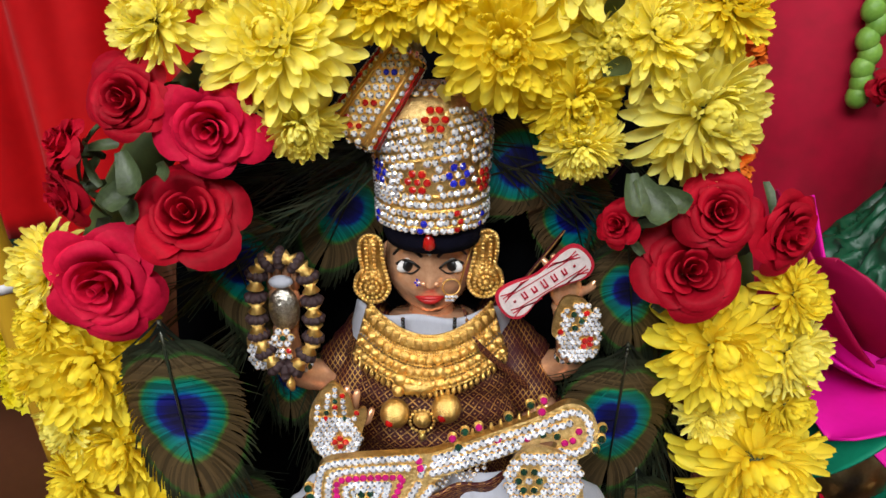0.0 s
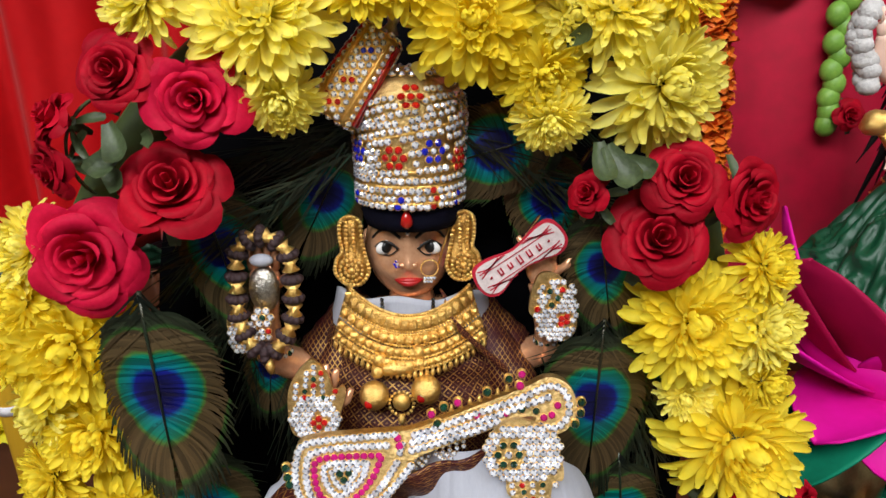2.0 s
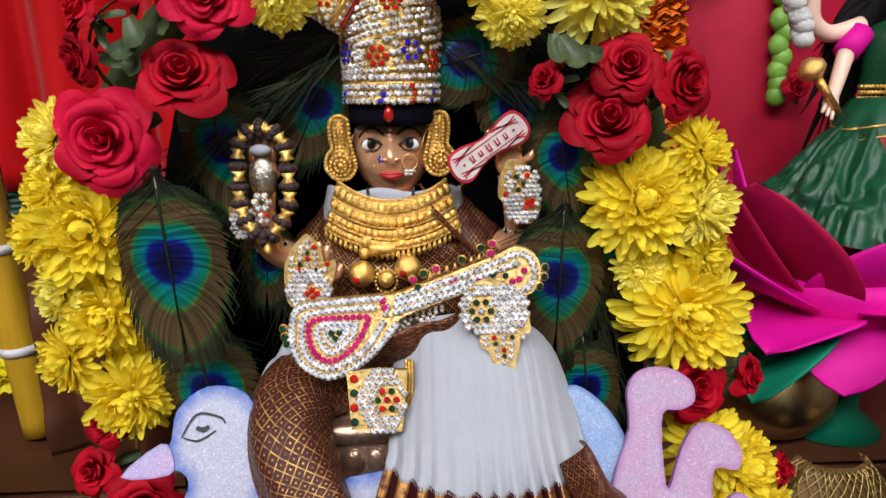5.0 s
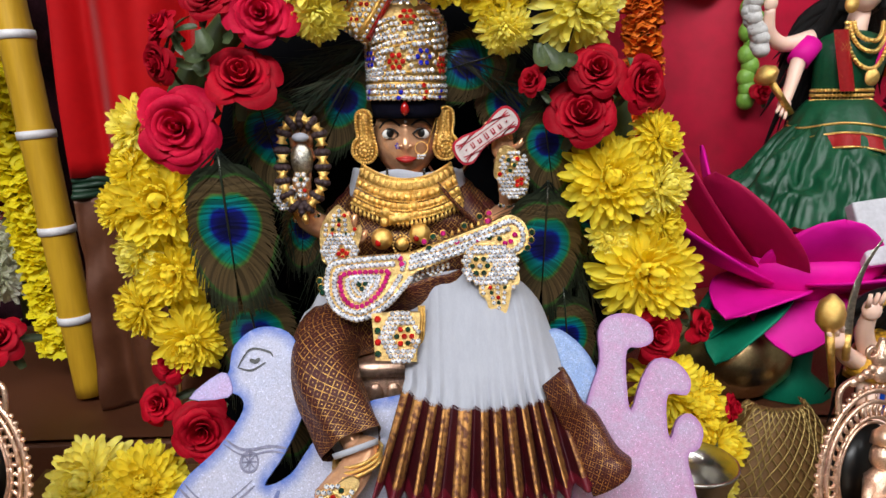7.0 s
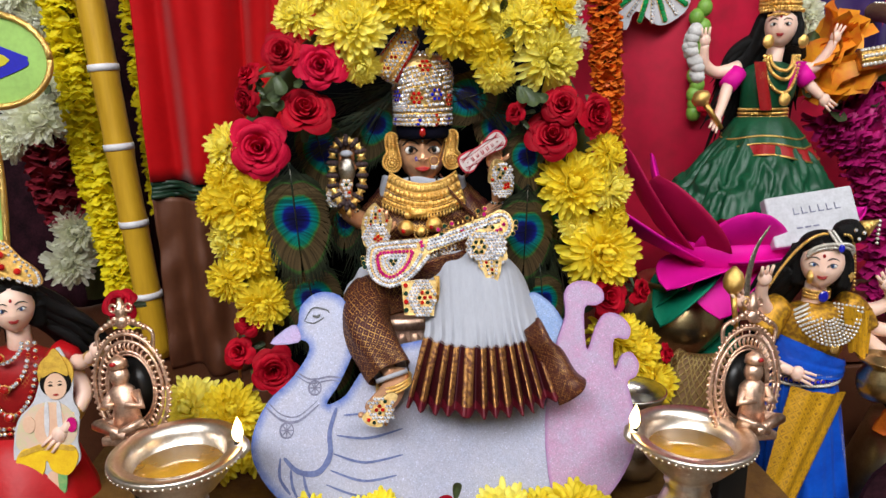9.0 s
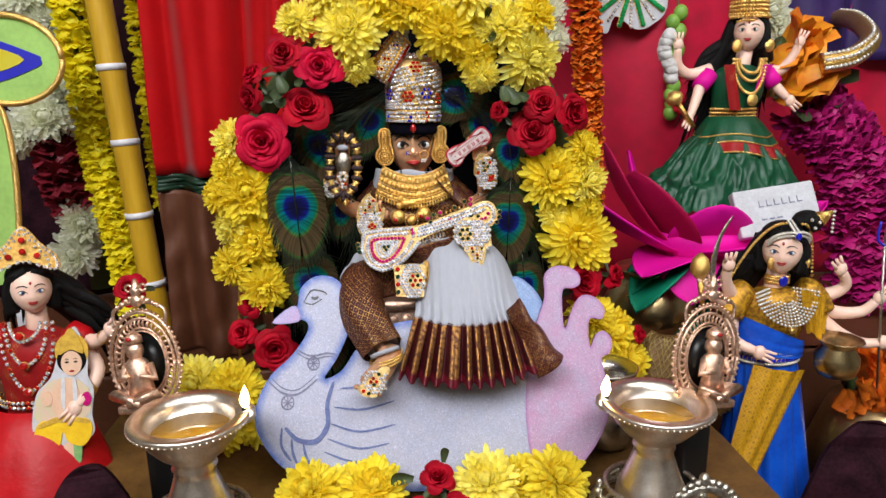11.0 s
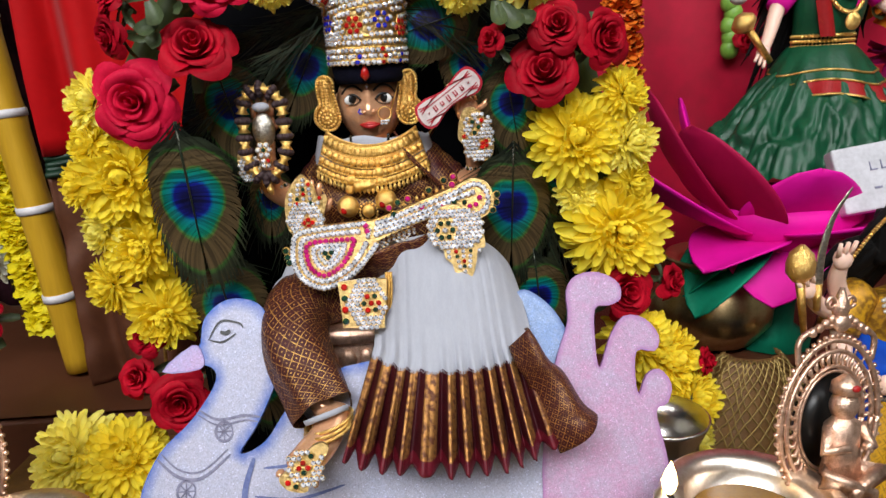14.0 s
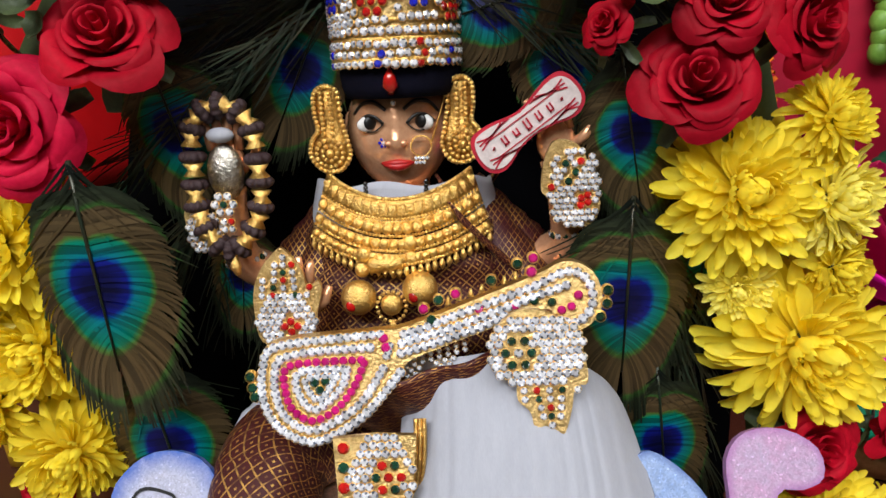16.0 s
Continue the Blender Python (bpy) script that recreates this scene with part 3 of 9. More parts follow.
bm, _ = curtain("pink", 0.13, 0.66, 0.50, 0.02, 0.70, 2.2, 0.010, LED_TINTED_SATIN, "")
solid("satin_backdrop", bm, LED_TINTED_SATIN, "smooth satin cloth behind the seated doll, coloured pink red for LED glow", "backdrop cloth", kind="structure")
bm, _ = curtain("purple", 0.36, 0.68, 0.475, 0.27, 0.70, 3.0, 0.010, PURPLE_CLOTH, "")
solid("purple_drape", bm, PURPLE_CLOTH, "deep blue purple cloth hanging behind the flowers", "backdrop cloth", kind="structure")
bm, _ = curtain("black", -0.70, -0.21, 0.50, 0.02, 0.70, 4.0, 0.008, BLACK_CLOTH, "")
solid("dark_backdrop", bm, DARK_VELVET, "dark maroon cloth hanging behind the flower strings", "backdrop cloth", kind="structure")


def back_panel():
    """The dark arched board that carries the feathers and the garland."""
    pts = [(-0.112, 0.0), (-0.116, 0.10), (-0.108, 0.20), (-0.075, 0.268), (0.0, 0.292), (0.078, 0.268), (0.108, 0.20), (0.116, 0.10), (0.112, 0.0)]
    out = spline(pts, 5)
    bm = plate(out, 0.006, lambda a, b, d: (a, 0.243 + 0.06 * b + d, b))
    return solid("arched_board", bm, BLACK_CLOTH, "arched board covered in black cloth behind the idol", "backboard", smooth=False)


back_panel()


# ---- flowers ----
def petal(bm, base, out, up, length, width, curl, cup, nu=4, nv=5, mi=0):
    """One petal: base point, outward and upward directions, curling up (curl) and hollowed (cup)."""
    side = out.cross(up).normalized()
    vs = []
    for j in range(nv):
        v = j / (nv - 1)
        w = width * (0.45 + 0.55 * math.sin(min(v * 1.25, 1.0) * math.pi * 0.5)) * (1.0 if v < 0.8 else 1.0 - ((v - 0.8) / 0.2) ** 2 * 0.30)
        ang = curl * v
        c = base + length * v * (out * math.cos(ang) + up * math.sin(ang))
        nrm = up * math.cos(ang) - out * math.sin(ang)
        row = []
        for i in range(nu):
            s = i / (nu - 1) * 2 - 1
            row.append(bm.verts.new(c + side * (s * w * 0.5) + nrm * (cup * w * (s * s - 0.5))))
        vs.append(row)
    for j in range(nv - 1):
        for i in range(nu - 1):
            bm.faces.new((vs[j][i], vs[j][i + 1], vs[j + 1][i + 1], vs[j + 1][i])).material_index = mi


def spoon_petal(bm, base, out, up, length, width, curl, cup, twist=0.0):
    """One chrysanthemum petal: narrow claw, broad blade, rounded tip, hollowed along its length."""
    side = out.cross(up).normalized()
    last = None
    for v, wf in ((0.0, 0.34), (0.3, 0.62), (0.58, 0.94), (0.8, 1.0), (0.93, 0.74), (1.0, 0.30)):
        ang = curl * v * v
        c = base + length * v * (out * math.cos(ang) + up * math.sin(ang))
        nrm = up * math.cos(ang) - out * math.sin(ang)
        sd = side * math.cos(twist * v) + nrm * math.sin(twist * v)
        h = width * wf * 0.5
        row = [bm.verts.new(c + sd * (q * h) + nrm * (cup * width * (q * q - 0.5))) for q in (-1.0, -0.4, 0.4, 1.0)]
        if last:
            for i in range(3):
                bm.faces.new((last[i], last[i + 1], row[i + 1], row[i]))
        last = row


def mum_bm(rng, r=1.0, rings=10, droop=0.0, ragged=0.12):
    """A chrysanthemum head of radius about r, facing +z: petals laid over one another on a low dome."""
    bm = bmesh.new()
    for k in range(rings):
        f = k / (rings - 1)
        count = int(9 + 24 * f)
        for i in range(count):
            a = 2 * math.pi * (i + 0.5 * (k % 2)) / count + rng.uniform(-0.14, 0.14)
            elev = math.radians(82 - 84 * f ** 0.85 + rng.uniform(-9, 9)) - droop * f
            rad = Vector((math.cos(a), math.sin(a), 0))
            out = rad * math.cos(elev) + Vector((0, 0, math.sin(elev)))
            up = Vector((0, 0, math.cos(elev))) - rad * math.sin(elev)
            ln = r * (0.26 + 0.62 * f ** 0.9) * (1 + rng.uniform(-ragged, ragged))
            curl = math.radians(rng.uniform(18, 50) * (1 - f) + rng.uniform(-34, 16) * f)
            spoon_petal(bm, rad * (r * (0.03 + 0.17 * f)) + Vector((0, 0, r * (0.30 - 0.28 * f ** 1.4))), out, up, ln, r * (0.12 + 0.072 * f),
                        curl, rng.uniform(0.16, 0.34), rng.uniform(-0.35, 0.35))
    return bm


def mum_center(r=1.0):
    bm = bmesh.new()
    add_ball(bm, (0, 0, 0.05 * r), (0.22 * r, 0.22 * r, 0.2 * r), 10, 6)
    add_tube(bm, [(0, 0, -0.32 * r), (0, 0, 0.0)], [0.10 * r, 0.28 * r], 8)
    return bm


rng = random.Random(7)
MUM_MESHES = {}
for tint, material in (("yellow", YELLOW), ("pale", PALE_YELLOW), ("white", WHITE_PETAL)):
    MUM_MESHES[tint] = [finish(mum_bm(rng, 1.0, 10, rng.uniform(-0.1, 0.2)), "petals", material) for _ in range(4)]
CENTER_MESH = finish(mum_center(), "calyx", STEM)


def facing(p, n, r, spin, squash=1.0):
    q = Vector(n).to_track_quat("Z", "Y").to_matrix().to_4x4()
    return Matrix.Translation(p) @ q @ pose(0, 0, 0, 0, 0, spin) @ Matrix.Diagonal((r, r, r * squash, 1))


def mum(p, n, r, tint="yellow", label="fresh yellow chrysanthemum head tied into the garland", group="garland chrysanthemums"):
    t = thing("chrysanthemum", label, "flower", group, m=facing(p, n, r, rng.uniform(0, 360)))
    piece("petals", rng.choice(MUM_MESHES[tint]), t, Matrix.Identity(4))
    piece("calyx", CENTER_MESH, t, Matrix.Identity(4))
    return t


def rose_bm(rng, openness=1.0):
    """A rose of radius about 1, facing +z: a tight spiral heart and thin flaring petals with pointed, turned rims."""
    bm = bmesh.new()
    counts = (2, 3, 3, 4, 4, 5, 5)
    for k, count in enumerate(counts):
        f = k / (len(counts) - 1)
        for i in range(count):
            a0 = 2 * math.pi * i / count + k * 1.13 + rng.uniform(-0.25, 0.25)
            span = math.radians(rng.uniform(150, 190) if k < 2 else rng.uniform(105, 135) if k < 5 else rng.uniform(88, 108))
            rad = 0.07 + 0.56 * f ** 1.05 * openness
            top = 0.62 - 0.30 * f + rng.uniform(-0.05, 0.05)
            flare = (0.03 + 0.38 * f ** 1.2) * rng.uniform(0.75, 1.2)
            fall = (0.02 + 0.26 * f ** 1.6) * rng.uniform(0.7, 1.25)
            wob, skew = rng.uniform(0, 6), rng.uniform(-0.18, 0.18)

            def fn(u, v, a0=a0, span=span, rad=rad, top=top, flare=flare, fall=fall, wob=wob, skew=skew, f=f):
                s = 2 * u - 1
                a = a0 + (s + skew * v * v) * span * 0.5 * (0.30 + 0.70 * math.sin(min(1, 1.5 * v) * math.pi / 2))
                w = v * (1 - 0.40 * abs(s) ** 2.4)
                rr = 0.05 + (rad - 0.05) * math.sin(min(1.0, w / 0.72) * math.pi / 2)
                h = -0.28 + (top + 0.28) * min(1.0, w / 0.86) ** 0.92
                q = max(0.0, (w - 0.52) / 0.48)
                rr += flare * q ** 1.4 - 0.10 * f * abs(s) ** 3 * (1 - v)
                h -= fall * q ** 2.6
                e = v ** 3 * (0.35 + 0.65 * f)
                return ((rr + 0.035 * e * math.sin(6.5 * u + wob)) * math.cos(a), (rr + 0.035 * e * math.sin(6.5 * u + wob)) * math.sin(a), h + 0.05 * e * math.sin(8.3 * u + 2 * wob))

            add_grid(bm, fn, 11, 10)
    return bm


def sepal_bm():
    bm = bmesh.new()
    petal(bm, Vector((0.12, 0, -0.26)), Vector((0.99, 0, -0.15)).normalized(), Vector((0, 0, 1)), 0.80, 0.30, -0.3, 0.25)
    return bm


ROSE_MESHES = {"red": [finish(rose_bm(rng, o), "petals", ROSE_RED) for o in (1.0, 0.92, 0.8, 0.55)],
               "pink": [finish(rose_bm(rng, o), "petals", ROSE_PINK) for o in (1.0, 0.9)]}
SEPAL_MESH = finish(sepal_bm(), "sepal", LEAF)
HIP_MESH = finish(tube([(0, 0, -0.75), (0, 0, -0.22)], [0.07, 0.2], 8), "stem", LEAF)


def rose(p, n, r, tint="red", label="open red rose tucked into the garland", which=None, group="garland roses"):
    t = thing("rose", label, "flower", group, m=facing(p, n, r, rng.uniform(0, 360)))
    ms = ROSE_MESHES[tint]
    piece("petals", ms[which if which is not None else rng.randrange(len(ms))], t, Matrix.Identity(4))
    piece("stem", HIP_MESH, t, Matrix.Identity(4))
    for k in range(5):
        piece("sepal", SEPAL_MESH, t, pose(0, 0, 0, 0, 0, 72 * k))
    return t


GY = 0.192
for x, z, r, dx, dz, tint in (
        (-0.0450, 0.2810, 0.0225, -0.05, 0.20, "pale"), (-0.0775, 0.2860, 0.0140, -0.5, 0.3, "pale"), (-0.0415, 0.2580, 0.0125, 0.15, -0.7, "pale"),
        (-0.0157, 0.2920, 0.0140, 0.0, 0.2, "yellow"), (-0.0020, 0.2945, 0.0150, 0.0, 0.3, "yellow"), (0.0171, 0.2800, 0.0200, -0.05, -0.15, "yellow"),
        (0.0375, 0.2645, 0.0150, 0.2, -0.35, "yellow"), (0.0405, 0.2515, 0.0122, 0.0, -0.8, "pale"), (0.0576, 0.2830, 0.0175, 0.2, 0.15, "pale"),
        (0.0731, 0.2612, 0.0210, 0.35, -0.15, "pale"), (0.0450, 0.2800, 0.0120, 0.1, 0.0, "pale"), (0.0330, 0.3030, 0.0190, 0.1, 0.5, "pale"),
        (-0.0250, 0.3080, 0.0190, -0.1, 0.6, "yellow"), (0.0760, 0.2900, 0.0140, 0.5, 0.4, "yellow"), (-0.058, 0.300, 0.013, -0.3, 0.6, "pale"),
        (0.0895, 0.1838, 0.0222, 0.05, 0.05, "yellow"), (0.1115, 0.2030, 0.0130, 0.5, 0.3, "yellow"), (0.1140, 0.1815, 0.0160, 0.55, 0.0, "pale"),
        (0.1098, 0.1392, 0.0265, 0.15, -0.1, "yellow"), (0.0905, 0.1570, 0.0100, -0.1, -0.2, "pale"), (0.1160, 0.1620, 0.0120, 0.6, -0.2, "yellow"),
        (-0.1235, 0.2115, 0.0145, -0.45, 0.3, "pale"), (-0.1160, 0.1780, 0.0230, 0.05, 0.05, "yellow"), (-0.1350, 0.1755, 0.0125, -0.9, 0.0, "yellow"),
        (-0.1140, 0.1455, 0.0185, 0.05, -0.2, "yellow"), (-0.1310, 0.1270, 0.0145, -0.7, -0.1, "yellow"), (-0.1090, 0.1115, 0.0190, 0.1, -0.3, "yellow"),
        (-0.1275, 0.1940, 0.0125, -0.7, 0.1, "yellow"), (-0.1285, 0.1545, 0.0135, -0.8, -0.1, "pale")):
    mum((x, GY - 0.002 * rng.random(), z), (dx, -1, dz + 0.15), r, tint)
ROSE_SPOTS = (
    (-0.0860, 0.2655, 0.0135, -0.10, 0.30, "red", 1), (-0.0642, 0.2581, 0.0160, 0.10, 0.05, "pink", 1), (-0.1030, 0.2110, 0.0195, 0.05, 0.10, "pink", 0),
    (-0.0750, 0.2315, 0.0170, 0.25, 0.65, "red", 0), (-0.1050, 0.2525, 0.0125, -0.95, 0.75, "red", 3), (-0.1075, 0.2390, 0.0125, -0.9, -0.15, "red", 2),
    (0.0810, 0.2325, 0.0155, -0.15, 0.45, "red", 2), (0.1005, 0.2275, 0.0145, 0.45, 0.10, "red", 1),
    (0.0750, 0.2135, 0.0165, -0.15, 0.55, "red", 0), (0.0530, 0.2285, 0.0105, -0.9, 0.5, "red", 3))
for x, z, r, dx, dz, tint, w in ROSE_SPOTS:
    rose((x, 0.186, z), (dx, -1, dz), r, tint, "open pink red rose tucked into the garland" if tint == "pink" else "open red rose tucked into the garland", w)


def leaf(p, out, length, width, label="small green rose leaf in the garland"):
    bm = bmesh.new()
    out = Vector(out).normalized()
    up = Vector((0, -1, 0.2))
    up = (up - out * up.dot(out)).normalized()
    petal(bm, Vector((0, 0, 0)), out, up, length * 0.82, width * 0.72, 0.3, 0.25, 5, 8)
    return solid("rose_leaf", bm, LEAF, label, "leaf", "garland leaves", m=Matrix.Translation(p))


for p, o, ln, w in (((0.056, 0.184, 0.244), (0.5, -0.3, -0.8), 0.018, 0.012), ((0.054, 0.185, 0.245), (0.1, -0.4, -0.9), 0.016, 0.010), ((0.062, 0.186, 0.240), (0.8, -0.3, -0.4), 0.013, 0.009),
                    ((-0.090, 0.183, 0.252), (0.4, -0.3, -0.9), 0.016, 0.011), ((-0.086, 0.182, 0.246), (-0.6, -0.4, -0.7), 0.016, 0.010),
                    ((-0.080, 0.181, 0.2475), (0.8, -0.5, 0.05), 0.011, 0.008), ((-0.094, 0.184, 0.238), (0.6, -0.3, -0.3), 0.014, 0.010),
                    ((0.043, 0.186, 0.273), (0.5, -0.5, 0.3), 0.014, 0.007), ((0.0425, 0.187, 0.287), (0.2, -0.5, 0.6), 0.013, 0.006)):
    leaf(p, o, ln, w)

# lower flowers by the swan and the row in front of it
for x, y, z, r, n, tint in ((-0.156, 0.172, 0.048, 0.0215, (-0.2, -0.9, 0.6), "pale"), (-0.130, 0.168, 0.047, 0.0205, (0.3, -0.8, 0.6), "yellow"), (-0.143, 0.166, 0.022, 0.021, (0.0, -0.8, 0.5), "yellow"), (-0.119, 0.176, 0.018, 0.017, (0.2, -0.8, 0.5), "yellow"),
                            (-0.172, 0.184, 0.024, 0.019, (-0.7, -0.5, 0.5), "yellow"),
                            (0.120, 0.186, 0.082, 0.019, (0.2, -0.8, 0.5), "yellow"), (0.136, 0.190, 0.070, 0.020, (0.5, -0.8, 0.3), "yellow"),
                            (0.150, 0.190, 0.046, 0.019, (0.6, -0.7, 0.3), "yellow"), (0.128, 0.188, 0.05, 0.018, (0.1, -0.9, 0.2), "yellow"),
                            (0.152, 0.192, 0.022, 0.017, (0.5, -0.7, 0.3), "pale")):
    mum((x, y, z), n, r, tint, "yellow chrysanthemum head lying beside the swan", "loose chrysanthemums")
for x, r, tint, dx in ((-0.072, 0.0205, "yellow", -0.3), (-0.036, 0.020, "yellow", 0.2), (0.031, 0.021, "pale", -0.2), (0.072, 0.021, "yellow", 0.3),
                       (-0.052, 0.017, "pale", 0.0), (0.052, 0.017, "yellow", 0.0)):
    mum((x, 0.088 if r > 0.018 else 0.094, 0.016 if r > 0.018 else 0.012), (dx, -0.55, 0.85), r, tint, "yellow chrysanthemum head laid in a row before the swan", "front row flowers")
for p, n, r, w in (((0.002, 0.090, 0.020), (0.1, -0.5, 0.9), 0.0125, 2), ((-0.010, 0.072, 0.012), (-0.2, -0.5, 0.8), 0.012, 3), ((0.012, 0.070, 0.012), (0.3, -0.5, 0.8), 0.012, 2),
                   ((-0.089, 0.062, 0.014), (-0.2, -0.6, 0.7), 0.013, 3), ((0.105, 0.060, 0.009), (0.1, -0.6, 0.7), 0.011, 3)):
    rose(p, n, r, "red", "small red rose laid in the front flower row", w, "front row roses")
leaf((-0.012, 0.088, 0.022), (-0.8, -0.1, 0.2), 0.018, 0.011, "small green leaf beside the front rose")
leaf((0.006, 0.094, 0.028), (0.1, 0.2, 0.9), 0.012, 0.007, "small green leaf beside the front rose")
for p, n, r, w in (((-0.103, 0.176, 0.071), (0.2, -0.9, 0.2), 0.0165, 1), ((-0.126, 0.190, 0.079), (-0.2, -0.9, 0.3), 0.015, 3),
                   ((-0.118, 0.188, 0.100), (-0.3, -0.9, 0.3), 0.012, 2), ((0.112, 0.184, 0.110), (0.2, -0.9, 0.2), 0.017, 2), ((0.136, 0.19, 0.112), (0.6, -0.8, 0.1), 0.013, 3),
                   ((0.158, 0.196, 0.064), (0.8, -0.6, 0.1), 0.012, 3)):
    rose(p, n, r, "red", "dark red rose standing behind the swan", w, "roses behind the swan")


def support_string():
    pts = spline([(-0.112, 0.207, 0.10), (-0.122, 0.209, 0.15), (-0.12, 0.211, 0.20), (-0.09, 0.213, 0.25), (-0.045, 0.215, 0.285), (0.0, 0.216, 0.295),
                  (0.05, 0.215, 0.28), (0.085, 0.213, 0.245), (0.10, 0.211, 0.20), (0.108, 0.209, 0.15), (0.112, 0.207, 0.10)], 6)
    return solid("garland_rope", tube(pts, 0.008, 8), STEM, "thick green rope that carries the flower garland", "garland")


support_string()


# ---- peacock feathers ----
def feather_bm(rng, w=0.0200, tip=0.041, base=0.034):
    """A peacock eye feather round the origin in its x-y plane, tip to +y: a rachis and hundreds of curving barbs."""
    bm = bmesh.new()

    def barb(p0, p1, p2, hw, z):
        last = None
        for s in range(8):
            q = s / 7
            p = p0 * (1 - q) ** 2 + p1 * 2 * q * (1 - q) + p2 * q * q
            d = ((p1 - p0) * (1 - q) + (p2 - p1) * q).normalized()
            n = Vector((-d.y, d.x)) * hw * (1 - 0.6 * q * q)
            lift = z - 0.0045 * (p.x / w) ** 2
            row = (bm.verts.new((p.x + n.x, p.y + n.y, lift)), bm.verts.new((p.x - n.x, p.y - n.y, lift)))
            if last:
                bm.faces.new((last[0], last[1], row[1], row[0]))
            last = row

    for side in (-1, 1):
        for i in range(150):
            f = i / 149
            y0 = -0.026 + 0.046 * f
            th = math.radians(158 * (1 - f) ** 0.9 + 2)
            e = 1 + rng.uniform(-0.04, 0.05) + (rng.uniform(-0.10, 0.14) if f > 0.55 else 0.0)
            xe, ye = side * w * math.sin(th) ** (0.75 if th < math.pi / 2 else 0.42) * e, (tip if th < math.pi / 2 else 0.0235) * math.cos(th) * e
            barb(Vector((0, y0)), Vector((xe * 0.85, y0 * 0.55 + ye * 0.45 - 0.003)), Vector((xe, ye)), 0.00062, rng.uniform(-0.0004, 0.0004))
        for i in range(14):
            y0 = -base + (base - 0.022) * i / 13
            ln = rng.uniform(0.010, 0.022)
            a = rng.uniform(0.5, 1.1)
            barb(Vector((0, y0)), Vector((side * ln * 0.45 * a, y0 + ln * 0.4)), Vector((side * ln * a * 1.2, y0 + ln * rng.uniform(0.8, 1.1))), 0.00038, rng.uniform(-0.001, 0.001))
    return bm


FEATHERS = [finish(feather_bm(rng, rng.uniform(0.0190, 0.0205)), "vane", FEATHER) for _ in range(3)]


SHAFT = finish(tube([(0, -0.034, -0.0005), (0, -0.02, 0.0006), (0, 0.025, 0.0006)], [0.0008, 0.0006, 0.0003], 5), "shaft", BARB_DARK)


def peacock_feather(p, tip, normal, s, which=0):
    y = Vector(tip).normalized()
    z = Vector(normal)
    z = (z - y * z.dot(y)).normalized()
    x = y.cross(z)
    m = Matrix((x, y, z)).transposed().to_4x4()
    t = thing("peacock_feather", "peacock feather with blue and teal eye against black board", "feather", "peacock feathers", m=Matrix.Translation(p) @ m @ Matrix.Scale(s, 4))
    piece("vane", FEATHERS[which], t, Matrix.Identity(4))["kind"] = "stuff"
    piece("shaft", SHAFT, t, Matrix.Identity(4))
    return t


for p, tip, s, w in (((-0.0825, 0.1745, 0.1695), (0.06, 0, -1), 0.98, 0), ((0.0605, 0.193, 0.1535), (-0.04, 0, -1), 0.90, 1), ((0.062, 0.199, 0.201), (0.15, 0, -1), 0.68, 2),
                     ((-0.034, 0.221, 0.222), (-0.45, 0, -0.9), 0.75, 1), ((-0.069, 0.206, 0.207), (0.25, 0, -1), 0.80, 2), ((0.026, 0.216, 0.238), (-0.9, 0, -0.25), 0.85, 0),
                     ((-0.077, 0.186, 0.114), (0.15, 0, -1), 0.90, 1), ((0.073, 0.194, 0.106), (0.1, 0, -1), 0.75, 0), ((-0.056, 0.209, 0.160), (-0.1, 0, -1), 0.55, 2),
                     ((0.088, 0.209, 0.165), (-0.1, 0, -1), 0.65, 1), ((-0.070, 0.201, 0.070), (0.1, 0, -1), 0.8, 2), ((0.046, 0.221, 0.219), (0.3, 0, -1), 0.75, 1),
                     ((0.066, 0.206, 0.066), (0.1, 0, -1), 0.8, 2)):
    peacock_feather(p, tip, (0.0, -1, 0.1), s, w)


